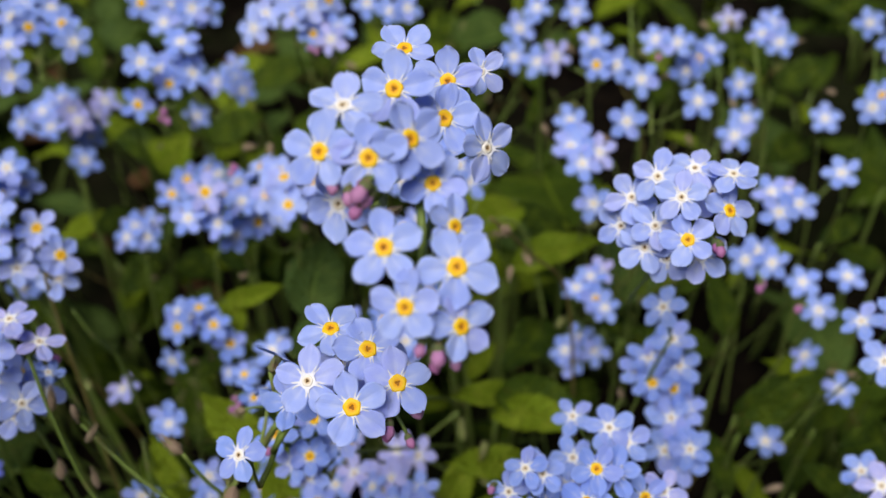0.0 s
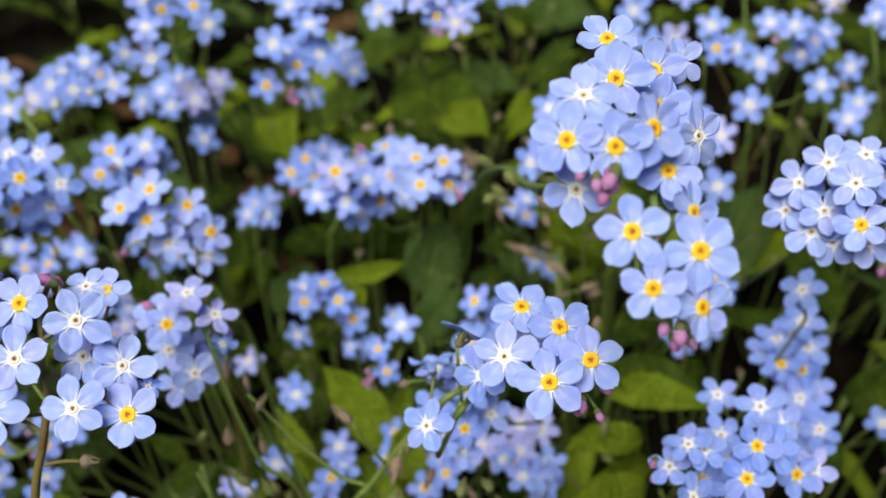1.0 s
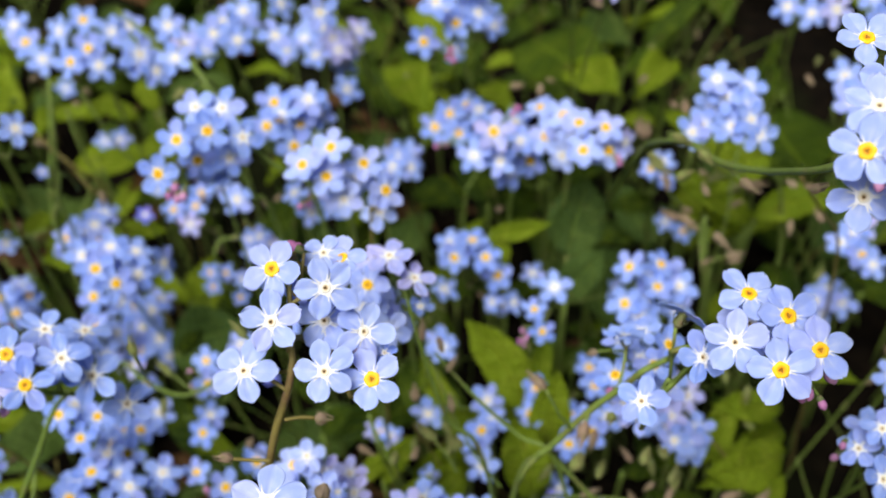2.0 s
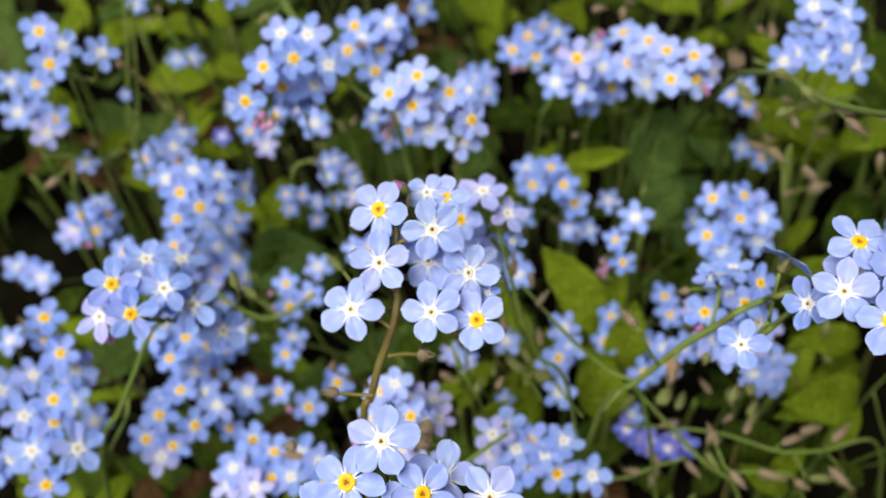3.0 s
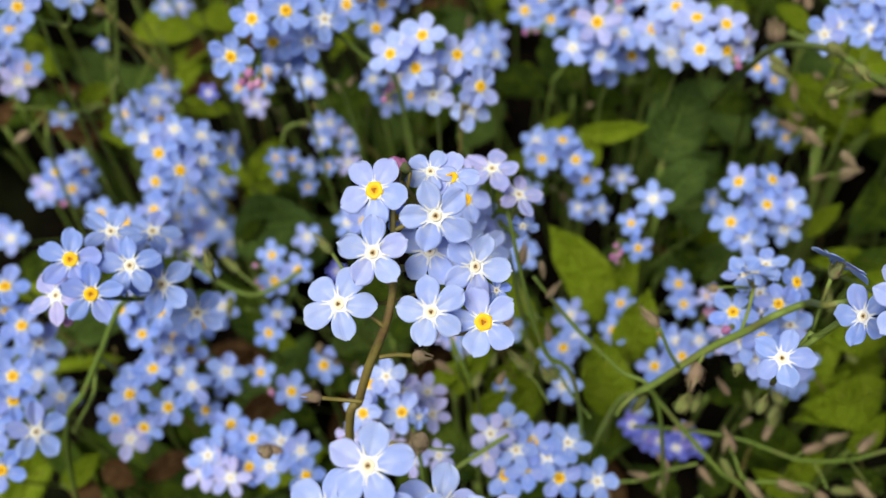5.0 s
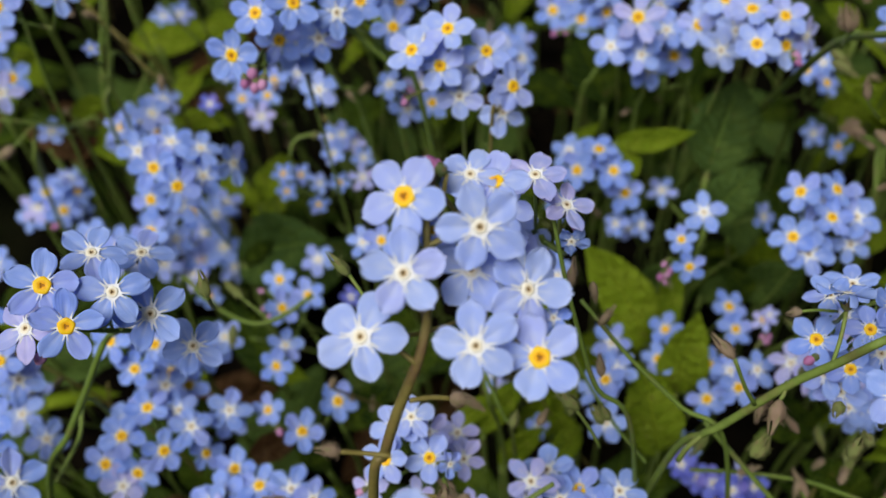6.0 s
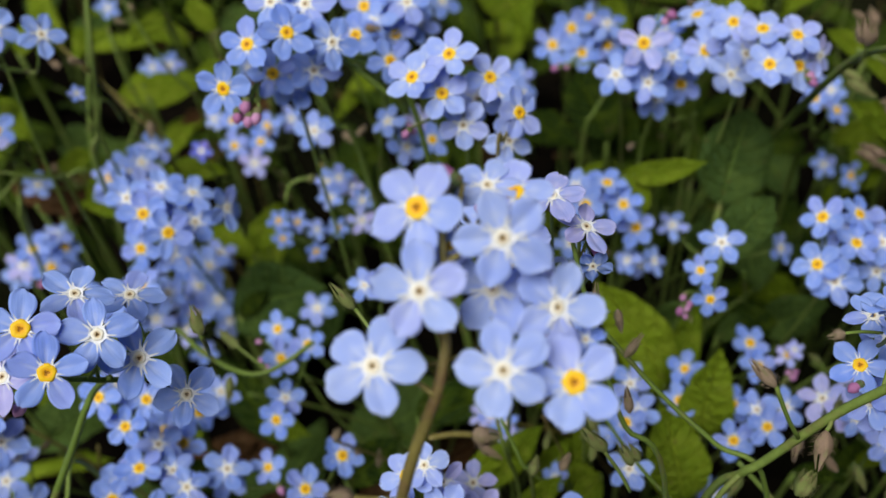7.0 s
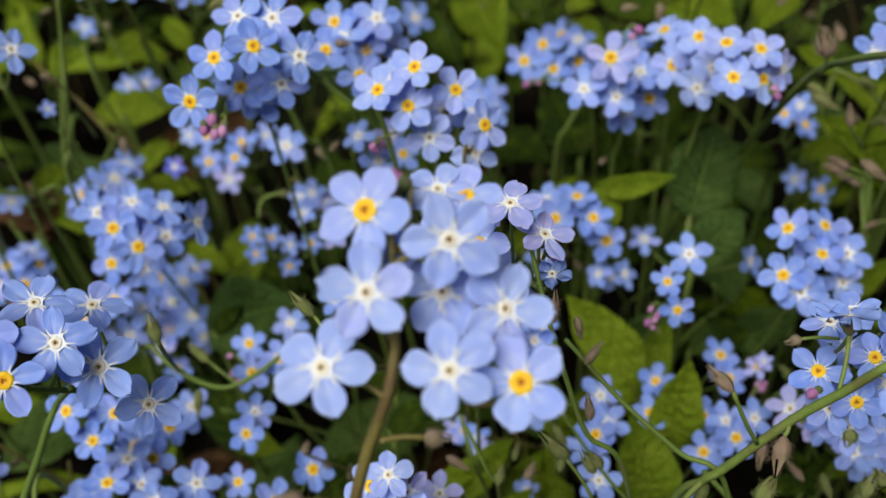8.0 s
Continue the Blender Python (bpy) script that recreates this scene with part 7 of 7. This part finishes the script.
stem([(-216.9, 196.1, 129.9), (-213.1, 198.8, 127.6), (-209.7, 201.9, 124.4), (-206.1, 207.5, 118.7), (-208.4, 214.7, 108.3)], r=0.45, label='slender green stem rising between the flowers')
stalk([(-210.3, 200.9, 125.5), (-216.4, 205.1, 113.3), (-222.1, 209.9, 101.5), (-226.5, 214.4, 90.1)], r=0.5)
stalk([(-211.0, 200.7, 124.7), (-214.1, 198.3, 121.8), (-216.3, 195.0, 120.3)], r=0.35)
pod([(-215.6, 196.3, 120.9), (-218.6, 192.2, 119.7)], w=3.4, tone='dry')
leafy([(-223.1, 226.0, 98.1), (-217.0, 223.3, 87.8)], tone='dead', wide=2.0, pick=3)
leafy([(-227.2, 222.2, 94.3), (-221.1, 223.3, 90.9)], tone='dead', wide=1.6, pick=1)
stalk([(-161.1, 205.8, 111.8), (-158.7, 204.6, 109.3), (-156.6, 202.9, 105.2)], r=0.3)
stalk([(-145.7, 208.3, 112.8), (-145.1, 210.4, 116.1), (-142.7, 211.5, 117.8), (-139.4, 212.7, 117.6)], r=0.45)
pod([(-140.5, 212.2, 117.5), (-138.0, 213.2, 117.6)], w=2.6, tone='green')
stem([(-142.9, 220.7, 174.9), (-140.1, 218.9, 171.9), (-136.7, 216.4, 167.7), (-133.4, 215.4, 164.1), (-128.6, 213.3, 158.4), (-124.2, 213.4, 152.9), (-119.6, 213.8, 148.1), (-113.9, 214.7, 140.6)], r=0.95, label='stout green stem passing behind the blossoms')
stem([(-132.7, 208.5, 150.0), (-130.8, 208.7, 144.2), (-128.9, 209.4, 137.5), (-125.2, 211.6, 127.5)], r=0.65, label='slender green stem rising between the flowers')
stalk([(-124.2, 213.4, 152.9), (-121.5, 211.3, 152.4), (-118.4, 210.9, 154.2)], r=0.4)
pod([(-136.7, 200.4, 179.8), (-139.9, 197.6, 179.3)], w=4.2, tone='green')
stalk([(-139.2, 216.0, 172.7), (-137.5, 207.1, 177.1), (-136.7, 200.4, 179.8)], r=0.4)
pod([(-120.1, 213.1, 161.9), (-116.4, 212.0, 162.4)], w=2.6, tone='dry')
pod([(-21.0, 194.4, 172.3), (-22.6, 194.9, 178.2)], w=3.4, tone='dry')
pod([(-21.8, 194.8, 172.5), (-23.6, 195.6, 177.0)], w=2.6, tone='dry')
pod([(-20.5, 194.5, 172.7), (-20.7, 195.0, 177.2)], w=2.6, tone='dry')
stalk([(-21.2, 194.7, 172.6), (-20.9, 194.8, 171.1), (-21.0, 196.2, 167.6)], r=0.4)
pod([(-14.2, 191.5, 158.5), (-15.3, 192.7, 163.2)], w=2.4, tone='dry')
stalk([(-14.2, 191.6, 158.7), (-13.0, 192.1, 156.4), (-9.5, 194.8, 151.3)], r=0.3)
pod([(-8.4, 202.4, 139.7), (-13.3, 203.3, 142.1)], w=2.8, tone='dry')
stalk([(-8.7, 202.6, 139.8), (-6.5, 202.4, 138.9), (-3.2, 203.8, 135.5)], r=0.35)
pod([(-56.9, 255.8, 146.0), (-52.7, 256.0, 146.6)], w=3.0, tone='dry')
pod([(-47.5, 251.8, 150.1), (-47.5, 250.3, 145.6)], w=3.0, tone='dry')
stem([(-54.4, 240.8, 120.2), (-55.6, 242.2, 112.1), (-56.4, 244.1, 103.1)], r=0.6, label='slender green stem rising between the flowers')
stem([(-43.3, 245.2, 117.2), (-43.2, 245.2, 110.6), (-43.6, 246.1, 102.0)], r=0.6, label='slender green stem rising between the flowers')

stalk([(-90.4, 102.3, 143.6), (-87.6, 102.2, 144.2), (-85.3, 102.0, 144.9)], r=0.35, brown=1)
stalk([(-85.3, 101.8, 144.8), (-81.7, 102.3, 143.4), (-78.6, 103.1, 142.3)], r=0.3)
stalk([(-86.5, 105.4, 144.6), (-85.6, 103.7, 144.7), (-85.0, 102.1, 144.9), (-83.9, 100.0, 139.1), (-83.6, 98.9, 131.8)], r=0.4)
pod([(-85.1, 100.7, 144.2), (-85.5, 102.7, 147.5)], w=4.6, tone='dry')
pod([(-86.0, 101.3, 144.6), (-83.9, 102.3, 146.0)], w=3.2, tone='dry')
pod([(-19.8, 161.0, 198.5), (-15.9, 161.0, 196.0)], w=2.8, tone='green')
pod([(-14.2, 161.0, 194.7), (-11.5, 157.3, 193.9)], w=3.0, tone='green')
pod([(-18.5, 156.9, 190.1), (-15.2, 157.0, 192.5)], w=3.0, tone='green')
pod([(-8.1, 147.1, 198.4), (-5.0, 142.7, 198.8)], w=2.8, tone='dry')
pod([(-3.8, 120.6, 217.7), (-1.4, 119.9, 219.5)], w=2.4, tone='dry')
stalk([(-10.3, 158.9, 193.0), (-8.5, 152.8, 195.6), (-7.9, 147.0, 198.3)], r=0.25)

leafy([(-62.0, 222.5, 114.0), (-42.4, 217.3, 123.9)], tone='light', wide=0.85, pick=2, up=(0, -0.75, 0.65))
leafy([(-59.3, 221.5, 116.5), (-57.6, 212.0, 107.5)], tone='light', wide=1.9, pick=4, up=(0.2, -0.8, 0.5))
leafy([(-69.0, 281.5, 69.0), (-58.0, 289.0, 78.0)], tone='broad', wide=1.2, pick=2)
leafy([(-37.5, 219.4, 108.5), (-31.4, 235.9, 126.1)], tone='broad', wide=1.3, pick=1, up=(0.1, -0.8, 0.6))
leafy([(-38.1, 201.9, 107.8), (-27.1, 209.9, 120.8)], tone='broad', wide=1.2, pick=3, up=(0.1, -0.7, 0.7))
plant('small low forget-me-not with pale blue flowers among leaves', (4, 285), 8.8, [
    (-2.0, 265.0, 84.3, -70, 45, 15, "W"),
    (2.5, 253.1, 90.6, -55, 40, 50, "Y")],
    [])
stem([(2.8, 221.1, 125.5), (2.6, 218.8, 119.9), (3.5, 216.3, 111.7), (5.4, 214.8, 99.4)], r=0.55, label='pale green stem bearing withered seed pods')
stalk([(2.1, 219.1, 121.6), (-1.1, 219.2, 123.6), (-4.2, 218.9, 125.3)], r=0.35)
pod([(-3.9, 218.8, 125.3), (-9.1, 219.2, 127.2)], w=3.2, tone='dry')
stalk([(3.9, 215.9, 110.0), (6.4, 215.3, 113.1), (9.5, 214.6, 115.1)], r=0.35)
pod([(9.0, 214.6, 114.9), (13.7, 213.3, 118.3)], w=3.2, tone='dry')

# ---- undergrowth ----
def rosette(x, y, count, high, rng):
    """A leafy tuft: leaves that rise and lean outwards from one foot."""
    foot = Vector((x, y, ground_height(x, y)))
    thing = new("leaf_tuft")
    thing.location = foot
    tagged(thing, "tuft of green oblong leaves growing from the soil", "leaves", "leaf tufts")
    turn = rng.uniform(0, 6.28)
    for i in range(count):
        a = turn + i * 2.4 + rng.uniform(-0.4, 0.4)
        out = Vector((math.cos(a), math.sin(a), 0))
        lift = high * rng.uniform(0.25, 1.0)
        size = rng.uniform(0.025, 0.055)
        root = out * rng.uniform(0.002, 0.012) + Vector((0, 0, lift * 0.6))
        tip = root + (out * rng.uniform(0.7, 1.0) + Vector((0, 0, rng.uniform(-0.1, 0.6)))).normalized() * size
        tone = rng.choices(("dark", "light", "broad"), (4.6, 1.8, 1.6))[0]
        part("leaf", rng.choice(LEAF_MESHES[tone]), thing, leaf_pose(root, tip, Vector((rng.uniform(-0.3, 0.3), rng.uniform(-0.5, 0.1), 1)), rng.uniform(0.8, 1.2)))
        s = Shape()
        s.tube([Vector((0, 0, -0.004)), root * 0.6 + Vector((0, 0, 0.003)), root + (tip - root) * 0.06], 0.0007, 5)
        part("stalk", s.done("stalk", [STEM]), thing)


rng = random.Random(404)
for i in range(18):
    for j in range(17):
        x, y = -0.42 + i * 0.055 + rng.uniform(-0.02, 0.02), -0.02 + j * 0.045 + rng.uniform(-0.018, 0.018)
        if abs(x + 0.03) > 0.25 + y * 0.5 or rng.random() < 0.28:
            continue
        rosette(x, y, rng.randint(3, 5), 0.07 if y > 0.08 else 0.035, rng)
for i in range(46):
    x, y = rng.uniform(-0.35, -0.03), rng.uniform(0.05, 0.6)
    a = Vector((x, y, ground_height(x, y) + 0.006)) * 1000
    b = a + Vector((rng.uniform(-45, 45), rng.uniform(-45, 45), rng.uniform(0, 12)))
    leafy([a, b], "dead", rng.uniform(0.8, 1.3), (rng.uniform(-0.3, 0.3), rng.uniform(-0.3, 0.3), 1), i)


# thin stems with dry pods between the tufts
for i in range(46):
    x, y = rng.uniform(-0.32, 0.22), rng.uniform(0.12, 0.5)
    z = rng.uniform(70, 110)
    a = Vector((x * 1000, y * 1000, z))
    lean = Vector((rng.uniform(-30, 30), rng.uniform(-10, 25), -z * 0.55))
    stem([a, a + lean * 0.5 + Vector((rng.uniform(-4, 4), 0, 3)), a + lean], rng.uniform(0.32, 0.5), "thin green stem with small seed pods", brown=rng.random() > 0.6)
    for j in range(3):
        p = a + lean * (0.22 * j)
        q = p + Vector((rng.uniform(-5, 5), rng.uniform(-5, 3), rng.uniform(1, 6)))
        pod([p, q], rng.uniform(1.8, 2.6), rng.choice(("dry", "green")))


# bare thin stems crossing in the undergrowth
for i in range(90):
    x, y = rng.uniform(-0.30, 0.20), rng.uniform(0.14, 0.48)
    z = rng.uniform(60, 105)
    a = Vector((x * 1000, y * 1000, z))
    lean = Vector((rng.uniform(-40, 40), rng.uniform(-15, 25), -z * 0.6))
    stem([a, a + lean * 0.5 + Vector((rng.uniform(-5, 5), 0, 4)), a + lean], rng.uniform(0.28, 0.55), "thin green stem crossing between the leaves", brown=rng.random() > 0.75)


# the bed goes on round the plants that stand near
def beyond(x, y):
    return abs(x + 0.03) > 0.24 + max(0.0, y) * 0.5 or y < -0.04 or y > 0.72


def drift(count, seed, make, name, mats, label, far):
    s = Shape()
    rnd = random.Random(seed)
    while count:
        a, d = rnd.uniform(0, 2 * math.pi), 0.15 + far * abs(rnd.gauss(0, 0.45))
        x, y = -0.03 + d * math.cos(a), 0.2 + d * math.sin(a)
        if beyond(x, y) and math.hypot(x + 0.03, y - 0.03) > 0.14:
            make(s, rnd, x, y)
            count -= 1
    tagged(new(name, s.done(name, mats)), label, "plants", kind="stuff")


def one_leaf(s, rnd, x, y):
    a = rnd.uniform(0, 6.28)
    out, side = Vector((math.cos(a), math.sin(a), 0)), Vector((-math.sin(a), math.cos(a), 0))
    foot = Vector((x, y, ground_height(x, y) + rnd.uniform(0.0, 0.05)))
    size, wide, lift = rnd.uniform(0.03, 0.06), rnd.uniform(0.004, 0.009), rnd.uniform(-0.1, 0.7)
    grid = []
    for i, w in enumerate((0.15, 0.8, 1.0, 0.75, 0.05)):
        p = foot + out * size * i / 4 + Vector((0, 0, size * lift * i / 4 - size * 0.06 * (i - 1) ** 2))
        grid.append([p + side * wide * w * q + Vector((0, 0, 0.25 * wide * w * abs(q))) for q in (-1, 0, 1)])
    s.sheet(grid, rnd.choices((0, 1), (4, 1))[0])


def one_head(s, rnd, x, y):
    top = Vector((x, y, ground_height(x, y) + rnd.uniform(0.09, 0.15)))
    s.tube([top - Vector((rnd.uniform(-0.02, 0.02), rnd.uniform(-0.02, 0.02), top.z)), top], 0.0006, 4, 2)
    for i in range(rnd.randint(5, 9)):
        c = top + Vector((rnd.gauss(0, 0.008), rnd.gauss(0, 0.008), rnd.gauss(0.002, 0.003)))
        n = Vector((rnd.gauss(0, 0.4), rnd.gauss(-0.3, 0.4), 1)).normalized()
        u = n.orthogonal().normalized()
        v = n.cross(u)
        for k in range(5):
            a = 2 * math.pi * k / 5
            d, e = u * math.cos(a) + v * math.sin(a), v * math.cos(a) - u * math.sin(a)
            s.sheet([[c + d * r + e * w + n * h for w in (-q, q)] for r, q, h in ((0.0006, 0.0004, 0.0004), (0.0028, 0.0016, 0.0006), (0.0043, 0.0012, 0.0004), (0.0047, 0.0002, 0.0003))], 3)
        s.tube([c + n * 0.0003, c + n * 0.0009], 0.0008, 6, 4)


drift(7000, 5, one_leaf, "undergrowth", [LEAF_FAR, LEAF_FAR_LIGHT], "low green leaves covering the bed around", 1.3)
drift(420, 6, one_head, "flower_drift", [LEAF_FAR, LEAF_FAR, STEM, PETAL_FAR, EYE_YELLOW], "blue forget-me-not heads over the rest of the bed", 1.2)
